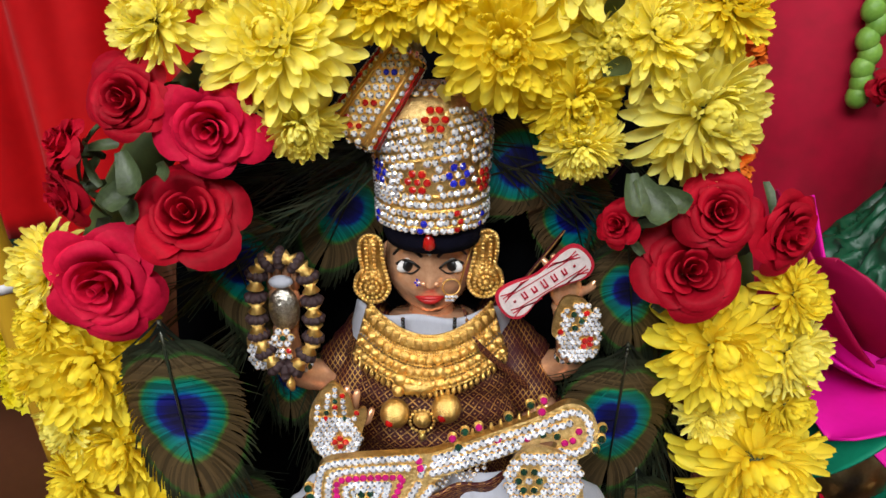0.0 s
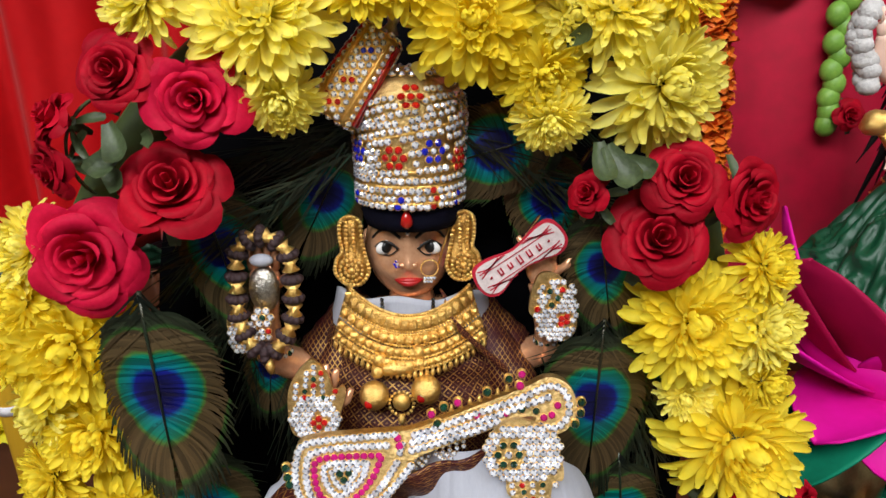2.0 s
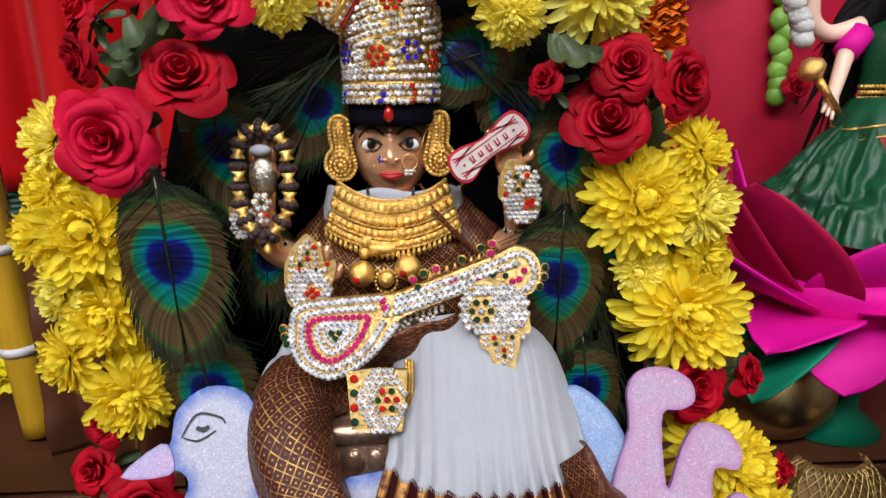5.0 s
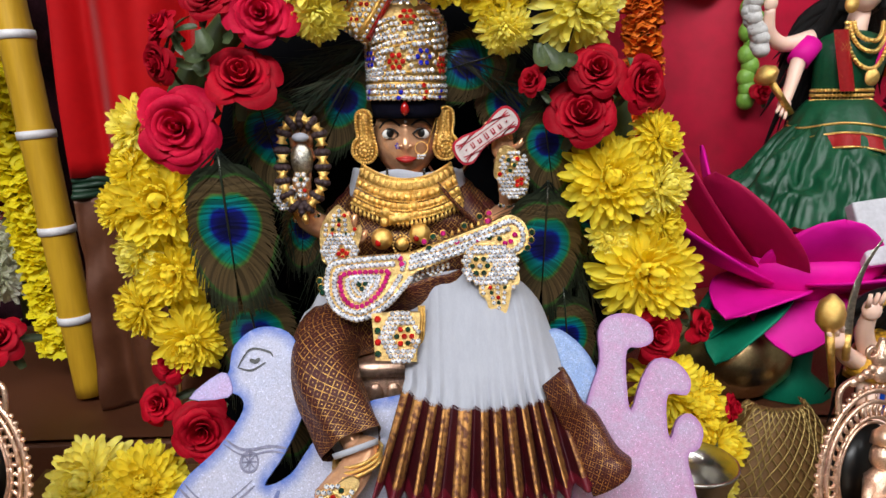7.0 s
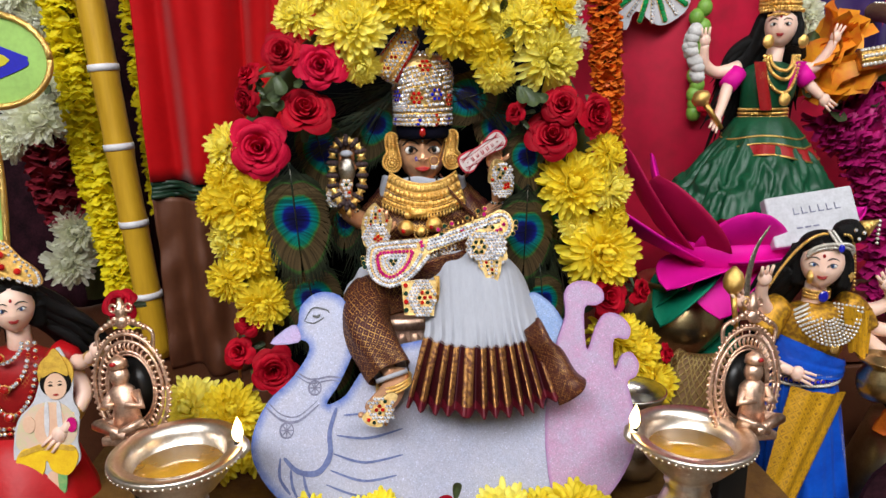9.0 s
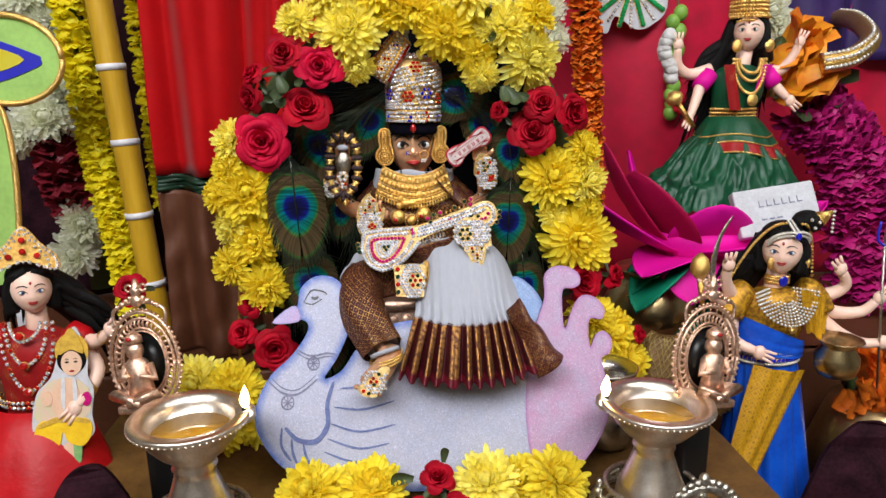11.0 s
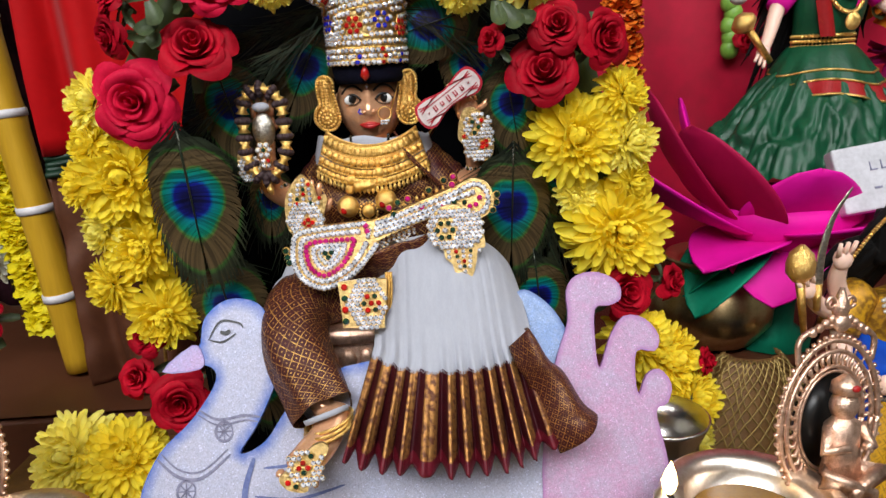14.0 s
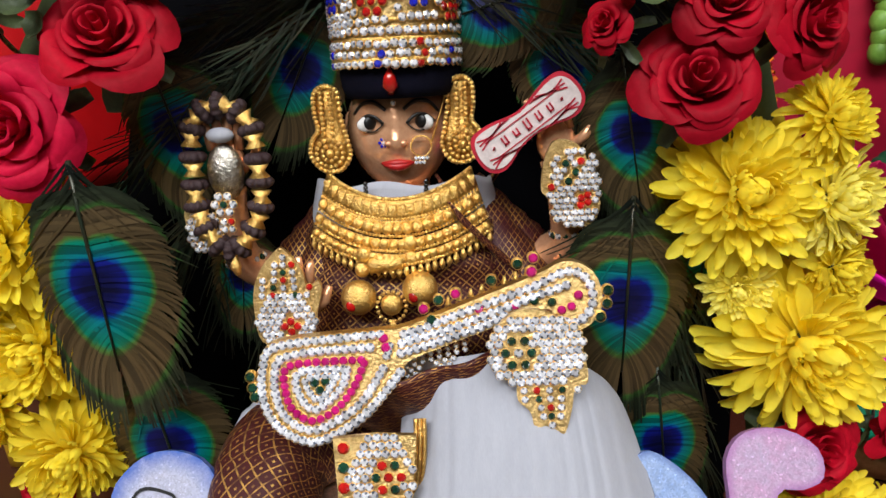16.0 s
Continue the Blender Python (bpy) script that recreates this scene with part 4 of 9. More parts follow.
def loose_barbs():
    """The dark fine barbs that fill the space round the idol: sprays off bent shafts."""
    bm = bmesh.new()
    r = random.Random(3)

    def strand(p, ang, ln, bend, w=0.00030):
        last = None
        for s in range(6):
            n = Vector((math.cos(ang), 0, math.sin(ang))) * w * (1 - 0.12 * s)
            row = (bm.verts.new(p + n), bm.verts.new(p - n))
            if last:
                bm.faces.new((last[0], last[1], row[1], row[0]))
            last = row
            p = p + Vector((math.sin(ang), r.uniform(-0.07, 0.05), -math.cos(ang))) * ln / 5
            ang += bend / 5 + r.uniform(-0.05, 0.05)

    # shafts: from, to, barb angle off the shaft, barb length
    for a, b, off, ln, count in (((-0.020, 0.243), (-0.082, 0.200), 0.35, 0.030, 150), ((-0.014, 0.250), (-0.066, 0.232), 0.30, 0.026, 110), ((-0.056, 0.214), (-0.064, 0.150), 0.35, 0.022, 110),
                                 ((-0.060, 0.190), (-0.102, 0.138), 0.30, 0.034, 150), ((-0.048, 0.170), (-0.052, 0.080), 0.35, 0.026, 140), ((-0.086, 0.150), (-0.098, 0.086), 0.3, 0.030, 130),
                                 ((0.012, 0.246), (0.070, 0.214), 0.35, 0.026, 130), ((0.030, 0.262), (0.075, 0.236), 0.30, 0.022, 90), ((0.050, 0.215), (0.062, 0.150), 0.35, 0.022, 120),
                                 ((0.064, 0.190), (0.088, 0.126), 0.32, 0.026, 140), ((0.044, 0.165), (0.050, 0.085), 0.35, 0.024, 120), ((0.078, 0.140), (0.090, 0.075), 0.3, 0.028, 130)):
        shaft = math.atan2(b[0] - a[0], -(b[1] - a[1]))
        y0 = r.uniform(0.205, 0.222)
        for i in range(count):
            q = r.random()
            side = r.choice((-1, 1))
            p = Vector((a[0] + (b[0] - a[0]) * q + r.uniform(-0.002, 0.002), y0 + r.uniform(-0.008, 0.012), a[1] + (b[1] - a[1]) * q + r.uniform(-0.002, 0.002)))
            strand(p, shaft + side * off * r.uniform(0.4, 1.3), ln * r.uniform(0.5, 1.15), -side * 0.3 * r.random())
    return solid("feather_barbs", bm, BARB_DARK, "loose dark green and bronze barbs of the peacock feathers", "feather", kind="stuff")


loose_barbs()


# ---- swan card ----
def on_card(a, b, d=0.0):
    """The leaning card: a across, b height; d: depth behind its face."""
    return (a, 0.103 + 0.5 * b + 0.894 * d, b - 0.447 * d)


def swan_card():
    t = thing("swan_cutout", "white and blue glitter card swan cut-out with pink tail", "decoration")
    body = [(-0.0983, 0.0986), (-0.084, 0.106), (-0.081, 0.118), (-0.071, 0.125), (-0.058, 0.123), (-0.051, 0.112), (-0.050, 0.094),
            (-0.058, 0.077), (-0.066, 0.066), (-0.055, 0.070), (-0.043, 0.084), (-0.02, 0.096), (0.03, 0.10), (0.058, 0.104), (0.062, 0.092),
            (0.070, 0.060), (0.068, 0.020), (0.070, 0.004), (-0.05, 0.004), (-0.078, 0.012), (-0.095, 0.022), (-0.107, 0.038), (-0.108, 0.052), (-0.100, 0.068), (-0.086, 0.080),
            (-0.076, 0.094), (-0.081, 0.100)]
    part("body", plate(spline(body, 4, True), 0.0025, on_card, 0.0055), SWAN_WHITE, t, "white glitter body rubbed blue along the edge", smooth=False)
    up = lambda a, b, d: on_card(a, b, d - 0.0006)
    part("beak", plate(spline([(-0.099, 0.0984), (-0.086, 0.108), (-0.0815, 0.104), (-0.0825, 0.0985)], 3, True), 0.001, up, 0.001), BEAK, t, "lilac beak", smooth=False)
    tail = [(0.066, 0.004), (0.061, 0.04), (0.066, 0.075), (0.073, 0.095), (0.079, 0.108), (0.0795, 0.120), (0.085, 0.126), (0.095, 0.1265), (0.103, 0.122),
            (0.1035, 0.1155), (0.098, 0.113), (0.0915, 0.112), (0.090, 0.098), (0.091, 0.089), (0.097, 0.101), (0.104, 0.1085), (0.113, 0.107), (0.1185, 0.100),
            (0.116, 0.094), (0.108, 0.0945), (0.106, 0.084), (0.107, 0.078), (0.111, 0.085), (0.117, 0.087), (0.1215, 0.081), (0.119, 0.074), (0.1135, 0.071),
            (0.115, 0.060), (0.116, 0.045), (0.110, 0.030), (0.098, 0.016), (0.084, 0.006)]
    part("tail", plate(spline(tail, 3, True), 0.0025, lambda a, b, d: on_card(a, b, d - 0.0010), 0.0022), SWAN_PINK, t, "pink glitter tail with curled plumes", smooth=False)
    wing = [(0.050, 0.085), (0.052, 0.108), (0.058, 0.121), (0.066, 0.120), (0.076, 0.110), (0.081, 0.094), (0.074, 0.08)]
    part("wing_tip", plate(spline(wing, 4, True), 0.0025, lambda a, b, d: on_card(a, b, d + 0.0035), 0.002), SWAN_BLUE, t, "blue glitter wing tip", smooth=False)

    def stroke(pts, w, m=CRAYON, steps=6):
        c = spline(pts, steps)
        bm = bmesh.new()
        last = None
        for i, (a, b) in enumerate(c):
            a2, b2 = c[min(i + 1, len(c) - 1)]
            a1, b1 = c[max(i - 1, 0)]
            d = Vector((a2 - a1, b2 - b1)).normalized()
            q = i / (len(c) - 1)
            h = w * (0.35 + 0.65 * math.sin(q * math.pi) ** 0.5) * (0.9 + 0.2 * noise.noise((a * 300, b * 300, 0)))
            row = (bm.verts.new(on_card(a - d.y * h, b + d.x * h, -0.0005)), bm.verts.new(on_card(a + d.y * h, b - d.x * h, -0.0005)))
            if last:
                bm.faces.new((last[0], last[1], row[1], row[0]))
            last = row
        return part("crayon_line", bm, m, t)

    for pts, w in (
            ([(-0.060, 0.064), (-0.064, 0.052), (-0.064, 0.040), (-0.071, 0.032), (-0.082, 0.033), (-0.090, 0.040)], 0.0017),
            ([(-0.092, 0.040), (-0.092, 0.030), (-0.086, 0.022)], 0.0010), ([(-0.086, 0.034), (-0.085, 0.026), (-0.081, 0.018)], 0.0009), ([(-0.079, 0.032), (-0.077, 0.024), (-0.072, 0.016)], 0.0009),
            ([(-0.056, 0.060), (-0.040, 0.061), (-0.024, 0.066)], 0.0007), ([(-0.060, 0.050), (-0.042, 0.048), (-0.022, 0.052)], 0.0007),
            ([(-0.062, 0.041), (-0.044, 0.036), (-0.022, 0.039)], 0.0007), ([(-0.064, 0.033), (-0.045, 0.027), (-0.026, 0.029)], 0.0007), ([(-0.066, 0.026), (-0.048, 0.020), (-0.03, 0.021)], 0.0007)):
        stroke(pts, w)
    for pts, w in (([(-0.079, 0.1095), (-0.074, 0.1165), (-0.066, 0.1155), (-0.064, 0.1135)], 0.00045), ([(-0.0785, 0.1095), (-0.073, 0.1085), (-0.067, 0.1115)], 0.0004), ([(-0.074, 0.1125), (-0.0715, 0.1118), (-0.0695, 0.1128)], 0.0009)):
        stroke(pts, w, BLACK)
    for pts, w in (([(-0.083, 0.083), (-0.075, 0.079), (-0.064, 0.080), (-0.057, 0.079)], 0.0006), ([(-0.084, 0.0815), (-0.075, 0.0770), (-0.064, 0.0782), (-0.058, 0.0772)], 0.0004),
                   ([(-0.101, 0.066), (-0.092, 0.059), (-0.082, 0.058), (-0.070, 0.066)], 0.0007), ([(-0.0995, 0.068), (-0.0915, 0.0615), (-0.082, 0.0605), (-0.071, 0.068)], 0.0004)):
        stroke(pts, w, CRAYON_GREY)
    for ca, cb, r in ((-0.0725, 0.0745, 0.0036), (-0.0885, 0.0535, 0.0038)):
        stroke([(ca + r * math.cos(k * math.pi / 6), cb + r * math.sin(k * math.pi / 6)) for k in range(13)], 0.0006, CRAYON_GREY, 3)
        for k in range(4):
            a = k * math.pi / 4
            stroke([(ca - r * math.cos(a), cb - r * math.sin(a)), (ca, cb), (ca + r * math.cos(a), cb + r * math.sin(a))], 0.0004, CRAYON_GREY, 3)
    bm = bmesh.new()
    add_box(bm, (0.0, 0.158, 0.025), (0.10, 0.03, 0.046), 0.002)
    part("prop", bm, WHITE_CARD, t, smooth=False)


swan_card()


# ---- the idol and its dress ----
def idol():
    bm = bmesh.new()
    c, r = Vector((-0.0045, 0.2200, 0.2030)), (0.0162, 0.0146, 0.0198)

    def face_y(x, z):
        q = 1 - ((x - c.x) / r[0]) ** 2 - ((z - c.z) / r[2]) ** 2
        return c.y - r[1] * math.sqrt(max(q, 0.0))

    vs = bmesh.ops.create_uvsphere(bm, u_segments=56, v_segments=40, radius=1)["verts"]
    for v in vs:
        x, y, z = v.co
        jaw = 1 - 0.13 * max(0.0, -z) ** 1.8
        p = Vector((x * r[0] * jaw, y * r[1], z * r[2]))
        if y < 0:
            g = lambda a, b, w, h: math.exp(-((p.x - a) / w) ** 2 - ((p.z - b) / h) ** 2)
            p.y -= 0.0030 * g(0, -0.0030, 0.0019, 0.0022) + 0.0015 * g(0, 0.003, 0.0013, 0.005)
            p.y -= 0.0008 * g(0, -0.0098, 0.0040, 0.0018) + 0.0012 * g(0, -0.0150, 0.0045, 0.0024)
            p.y += 0.0011 * (g(-0.0070, 0.003, 0.0038, 0.0024) + g(0.0070, 0.003, 0.0038, 0.0024))
            p.y -= 0.0008 * (g(-0.0072, -0.0055, 0.0035, 0.0035) + g(0.0072, -0.0055, 0.0035, 0.0035))
            p.y -= 0.0006 * g(0, 0.0080, 0.011, 0.0014)
        v.co = c + p
    for sx in (-1, 1):
        ex, ez = c.x + sx * 0.0074, c.z + 0.0028
        ey = face_y(ex, ez)
        tilt = Matrix.Rotation(-sx * 0.55, 3, "Z") @ Matrix.Rotation(sx * 0.10, 3, "Y")
        add_ball(bm, (ex, ey + 0.0010, ez), (0.0044, 0.0014, 0.0026), 16, 10, 1, tilt)
        add_ball(bm, (ex, ey - 0.0003, ez + 0.0003), (0.0020, 0.0009, 0.0021), 12, 8, 2, tilt)
        lid = [(ex + sx * 0.0040 * k, face_y(ex + sx * 0.004 * k, ez) - 0.0003 - 0.0006 * (1 - k * k), ez + 0.0025 * (1 - k * k) - 0.0001) for k in (-1, -0.5, 0, 0.5, 1)]
        add_tube(bm, spline(lid, 3), 0.0005, 6, mi=2)
        low = [(ex + sx * 0.0040 * k, face_y(ex + sx * 0.004 * k, ez) - 0.0002 - 0.0005 * (1 - k * k), ez - 0.0024 * (1 - k * k)) for k in (-1, -0.5, 0, 0.5, 1)]
        add_tube(bm, spline(low, 3), 0.00025, 6, mi=2)
        brow = [(c.x + sx * a, face_y(c.x + sx * a, c.z + b) - 0.0005, c.z + b) for a, b in ((0.0026, 0.0066), (0.0060, 0.0088), (0.0098, 0.0084), (0.0126, 0.0054))]
        add_tube(bm, spline(brow, 4), [0.0007 - 0.0004 * abs(i / 12 - 0.3) for i in range(13)], 6, mi=2)
        add_ball(bm, (c.x + sx * 0.0155, 0.222, 0.203), (0.0022, 0.0030, 0.0060), 10, 8, 0)
        add_ball(bm, (c.x + sx * 0.0021, 0.2053, 0.2000), (0.0014, 0.0014, 0.0011), 8, 6, 0)
    for dz, h in ((0.0006, 0.0008), (-0.0007, 0.0010)):
        lip = [(c.x + k * 0.0050, face_y(c.x + k * 0.0050, 0.1937) - 0.0012 * (1 - k * k) - 0.0002, 0.1937 + dz * (1 - abs(k)) + 0.0004 * k * k) for k in (-1, -0.6, -0.2, 0.2, 0.6, 1)]
        add_tube(bm, spline(lip, 3), [0.00025 + h * math.sin(math.pi * i / 15) for i in range(16)], 8, mi=3)
    add_tube(bm, [(-0.004, 0.221, 0.170), (-0.0042, 0.221, 0.188), (-0.0045, 0.221, 0.195)], [0.0095, 0.0080, 0.0085], 20)
    torso = [(0.205, 0.10, 0.026), (0.208, 0.125, 0.023), (0.213, 0.145, 0.021), (0.2175, 0.162, 0.023), (0.2195, 0.174, 0.024), (0.221, 0.182, 0.014)]
    add_tube(bm, [(-0.004, y, z) for y, z, _ in torso], [w for _, _, w in torso], 28, 0.62)
    # four arms
    for pts, rr in (([(-0.024, 0.222, 0.176), (-0.040, 0.214, 0.160), (-0.053, 0.206, 0.166), (-0.0545, 0.203, 0.180), (-0.053, 0.201, 0.190)], (0.008, 0.0068, 0.0058, 0.0048, 0.0042)),
                    ([(0.018, 0.222, 0.176), (0.034, 0.216, 0.162), (0.045, 0.208, 0.168), (0.044, 0.204, 0.182), (0.041, 0.203, 0.194)], (0.008, 0.0068, 0.0056, 0.0048, 0.0042)),
                    ([(-0.024, 0.218, 0.172), (-0.036, 0.205, 0.146), (-0.036, 0.192, 0.146), (-0.033, 0.186, 0.154)], (0.0085, 0.0070, 0.0056, 0.0050)),
                    ([(0.018, 0.218, 0.172), (0.036, 0.205, 0.148), (0.037, 0.190, 0.146), (0.033, 0.180, 0.144)], (0.0085, 0.0070, 0.0056, 0.0050))):
        cc = spline(pts, 5)
        w = [np.interp(i / (len(cc) - 1), np.linspace(0, 1, len(rr)), rr) for i in range(len(cc))]
        add_tube(bm, cc, [float(x) for x in w], 14)
    # hands: a palm and fingers each
    for px, py, pz, dx, dz in ((-0.053, 0.200, 0.197, 0.0, 1.0), (0.0415, 0.203, 0.199, -0.35, 0.9), (-0.0335, 0.1855, 0.158, 0.05, 1.0), (0.035, 0.177, 0.142, -0.05, -1.0)):
        add_ball(bm, (px, py, pz), (0.0056, 0.0026, 0.0068), 12, 8)
        for k in range(4):
            off = (k - 1.5) * 0.0026
            a = Vector((px + off, py, pz + dz * 0.004))
            add_tube(bm, [a, a + Vector((dx * 0.006 + off * 0.15, -0.0005, dz * 0.006)), a + Vector((dx * 0.011 + off * 0.25, -0.001, dz * 0.0115 - abs(off) * 0.6 * dz))], [0.0015, 0.0014, 0.0009], 8)
        add_tube(bm, [(px + 0.004, py, pz - dz * 0.002), (px + 0.0085, py - 0.001, pz + dz * 0.002), (px + 0.010, py - 0.001, pz + dz * 0.006)], [0.0018, 0.0016, 0.001], 8)
    # the hanging leg and the foot
    add_tube(bm, spline([(-0.006, 0.205, 0.118), (-0.041, 0.166, 0.118), (-0.036, 0.146, 0.098), (-0.0275, 0.1355, 0.083)], 5),
             [0.0060 - 0.001 * i / 15 for i in range(16)], 14)
    add_tube(bm, spline([(-0.024, 0.137, 0.085), (-0.027, 0.126, 0.078), (-0.034, 0.119, 0.0725), (-0.041, 0.116, 0.0695)], 4),
             [0.0065, 0.0066, 0.0068, 0.0069, 0.007, 0.0072, 0.0074, 0.0074, 0.0072, 0.0068, 0.0062, 0.0055, 0.0035], 14, 0.62)
    for k in range(5):
        a = Vector((-0.0415 + 0.0034 * k, 0.1165 - 0.0002 * k, 0.0705 - 0.0013 * k))
        add_ball(bm, a + Vector((-0.003, -0.002, -0.0012)), (0.0019 - 0.00015 * k, 0.0024, 0.0015), 8, 6)
    return solid("idol", bm, [BRONZE, EYE_WHITE, BLACK, LIP_RED], "seated bronze idol with four arms and painted eyes", "statue")


idol()


def pedestal():
    t = thing("pedestal", "engraved copper seat under the idol, behind the swan", "pedestal")
    part("block", box((-0.004, 0.205, 0.050), (0.072, 0.062, 0.10), 0.004), COPPER, t)
    part("moulding", box((-0.004, 0.204, 0.1005), (0.080, 0.068, 0.008), 0.003), COPPER, t)
    for k in range(9):
        part("petal_relief", ball((-0.038 + 0.0085 * k, 0.1735, 0.088), (0.0038, 0.0018, 0.0055), 10, 6), COPPER, t)


pedestal()


def fold_noise(x, y, z, s):
    return noise.noise((x * s, y * s, z * s))


def sari():
    t = thing("sari", "white silk sari with maroon gold brocade pleats, worn by the idol", "sari")
    n_pl = 12

    def skirt(v0, v1, flare):
        def fn(u, v):
            w = v0 + (v1 - v0) * v
            s = u * 2 - 1
            # top edge, waist of the pleats, and hem
            if w < 0.5:
                q = w / 0.5
                x0, x1 = -0.0035 - 0.003 * q, 0.050 + 0.0115 * q ** 0.3
                y, z = 0.174 - 0.030 * q, 0.140 - 0.036 * q
            else:
                q = (w - 0.5) / 0.5
                x0, x1 = -0.0065 - 0.0135 * q, 0.0615 + 0.010 * q
                y, z = 0.144 - 0.0275 * q, 0.104 - 0.0305 * q
            x = x0 + (x1 - x0) * u
            bulge = 1 - s * s
            amp = (0.0002 + 0.0105 * max(0.0, w - 0.40) ** 1.0) * (0.8 + 0.4 * fold_noise(u * 5, 0, 0, 1))
            ph = (u + 0.022 * math.sin(9 * u) + 0.010 * math.sin(23 * u + 1)) * n_pl * 2 * math.pi
            wave = math.sin(ph) + 0.32 * math.sin(2 * ph + 0.8)
            y += -0.010 * bulge * min(1, w * 2) - amp * wave + 0.012 * max(0.0, s) ** 3 * (1 - w) + 0.02 * max(0.0, -s) ** 4 * (1 - w)
            z += 0.007 * bulge * max(0.0, 1 - w * 2.2) - 0.009 * max(0.0, s) ** 4 * max(0, 1 - 2 * w) + 0.0007 * math.cos(ph) * w * w - 0.004 * bulge * w * w
            z += 0.010 * max(0.0, s) ** 4 * max(0.0, w - 0.5)
            x += 0.0014 * math.cos(ph) * max(0.0, w - 0.30)
            return (x, y, z)
        bm = bmesh.new()
        bm.loops.layers.uv.verify()
        add_grid(bm, fn, 240, 30)
        bm.faces.ensure_lookup_table()
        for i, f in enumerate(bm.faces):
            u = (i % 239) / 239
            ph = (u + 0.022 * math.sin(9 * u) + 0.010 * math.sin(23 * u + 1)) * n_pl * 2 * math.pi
            # hem rows apart, pleat hollows take the plain darker maroon, ridges the zari
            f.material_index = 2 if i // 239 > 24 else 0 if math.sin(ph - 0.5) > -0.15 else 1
        thicken(bm, 0.0007)
        return bm

    part("white_front", skirt(0.0, 0.56, 1), [WHITE_SILK, WHITE_SILK, WHITE_SILK], t, "gathered white silk front")
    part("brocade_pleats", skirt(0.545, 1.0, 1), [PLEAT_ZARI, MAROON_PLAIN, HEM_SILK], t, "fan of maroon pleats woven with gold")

    # the corner of the border that folds over on the pleats' side
    def flap(u, v):
        a = Vector((0.058, 0.143, 0.112)).lerp(Vector((0.083, 0.121, 0.081)), v)
        b = Vector((0.050, 0.138, 0.106)).lerp(Vector((0.066, 0.113, 0.072)), v)
        p = a.lerp(b, u)
        bulge = math.sin(u * math.pi)
        return (p.x + 0.003 * bulge, p.y - 0.007 * bulge - 0.002 * math.sin(v * 9), p.z + 0.005 * bulge * (1 - 0.4 * v) + 0.0012 * math.sin(v * 14 + u * 3))
    part("folded_border", sheet(flap, 24, 40, 0.0008), BORDER_ZARI, t, "folded maroon brocade border")
    # knee and hanging leg, wrapped in brocade
    pts = spline([(0.004, 0.198, 0.114), (-0.024, 0.190, 0.116), (-0.0405, 0.178, 0.1155), (-0.0430, 0.161, 0.106), (-0.034, 0.144, 0.092), (-0.028, 0.134, 0.084)], 7)

    def leg(u, v):
        k = v * (len(pts) - 1)
        i = min(int(k), len(pts) - 2)
        p = Vector(pts[i]).lerp(Vector(pts[i + 1]), k - i)
        d = (Vector(pts[min(i + 2, len(pts) - 1)]) - Vector(pts[max(i - 1, 0)])).normalized()
        side = d.cross(Vector((0.3, -1, 0.5))).normalized()
        up = d.cross(side)
        r = 0.0120 + 0.0034 * math.sin(min(1.0, v / 0.55) * math.pi / 2) - 0.0056 * max(0.0, v - 0.45) ** 1.2 + 0.0012 * math.sin(2 * math.pi * u * 5 + 8 * v) * v + 0.0012 * fold_noise(u * 6, v * 4, 0, 1)
        a = 2 * math.pi * u
        return p + r * (math.cos(a) * side + 0.92 * math.sin(a) * up)
    bm = bmesh.new()
    bm.loops.layers.uv.verify()
    add_grid(bm, leg, 56, 44, wrap=True)
    part("leg_wrap", bm, LEG_ZARI, t, "maroon brocade wrapped round the bent leg")
    part("white_cuff", tube([(-0.0275, 0.1332, 0.0842), (-0.0268, 0.1322, 0.0822)], [0.0098, 0.0094], 24), WHITE_SILK, t, "white cuff at the ankle")

    # lap cloth and the band across the torso
    def lap(u, v):
        x = -0.040 + 0.075 * u
        return (x, 0.186 - 0.016 * math.sin(v * 1.5) + 0.0015 * math.sin(u * 26 + v * 5) + 0.03 * abs(u - 0.5) ** 2, 0.128 + 0.022 * (v - 0.5) + 0.018 * (u - 0.3) * v)
    part("lap_cloth", sheet(lap, 50, 16, 0.001), BORDER_ZARI, t)

    def wrap(u, v):
        a = math.pi * (1.06 - 1.12 * u)
        z = 0.108 + 0.068 * v
        rx = 0.0275 + 0.0055 * math.sin(v * math.pi * 0.8) + 0.0035 * (v > 0.9)
        ry = 0.0185
        fold = 0.0007 * math.sin(34 * v + 7 * u)
        return (-0.004 + (rx + fold) * math.cos(a) * (1 - 0.25 * max(0, v - 0.8) / 0.2 * 0.6), 0.208 + 0.16 * (z - 0.125) - (ry + fold) * max(0.0, math.sin(a)) ** 0.8, z)
    part("torso_wrap", sheet(wrap, 60, 40, 0.0008), WRAP_ZARI, t, "maroon brocade drawn across the chest")

    def shoulder(u, v):
        a = math.pi * (0.95 - 0.9 * u)
        return (-0.004 + (0.0275 + 0.004 * v) * math.cos(a), 0.219 - (0.0165 + 0.003 * v) * math.sin(a), 0.1885 - 0.016 * v + 0.0010 * math.sin(u * 18))
    part("white_collar", sheet(shoulder, 40, 8, 0.001), WHITE_SILK, t, "white cloth at the neck")

    def side_fall(u, v):
        p = Vector((0.010, 0.205, 0.190)).lerp(Vector((0.044, 0.212, 0.148)), v)
        return (p.x + 0.022 * (u - 0.3) * (0.5 + v), p.y - 0.012 * math.sin(u * math.pi) + 0.004, p.z - 0.02 * u + 0.001 * math.sin(u * 20))
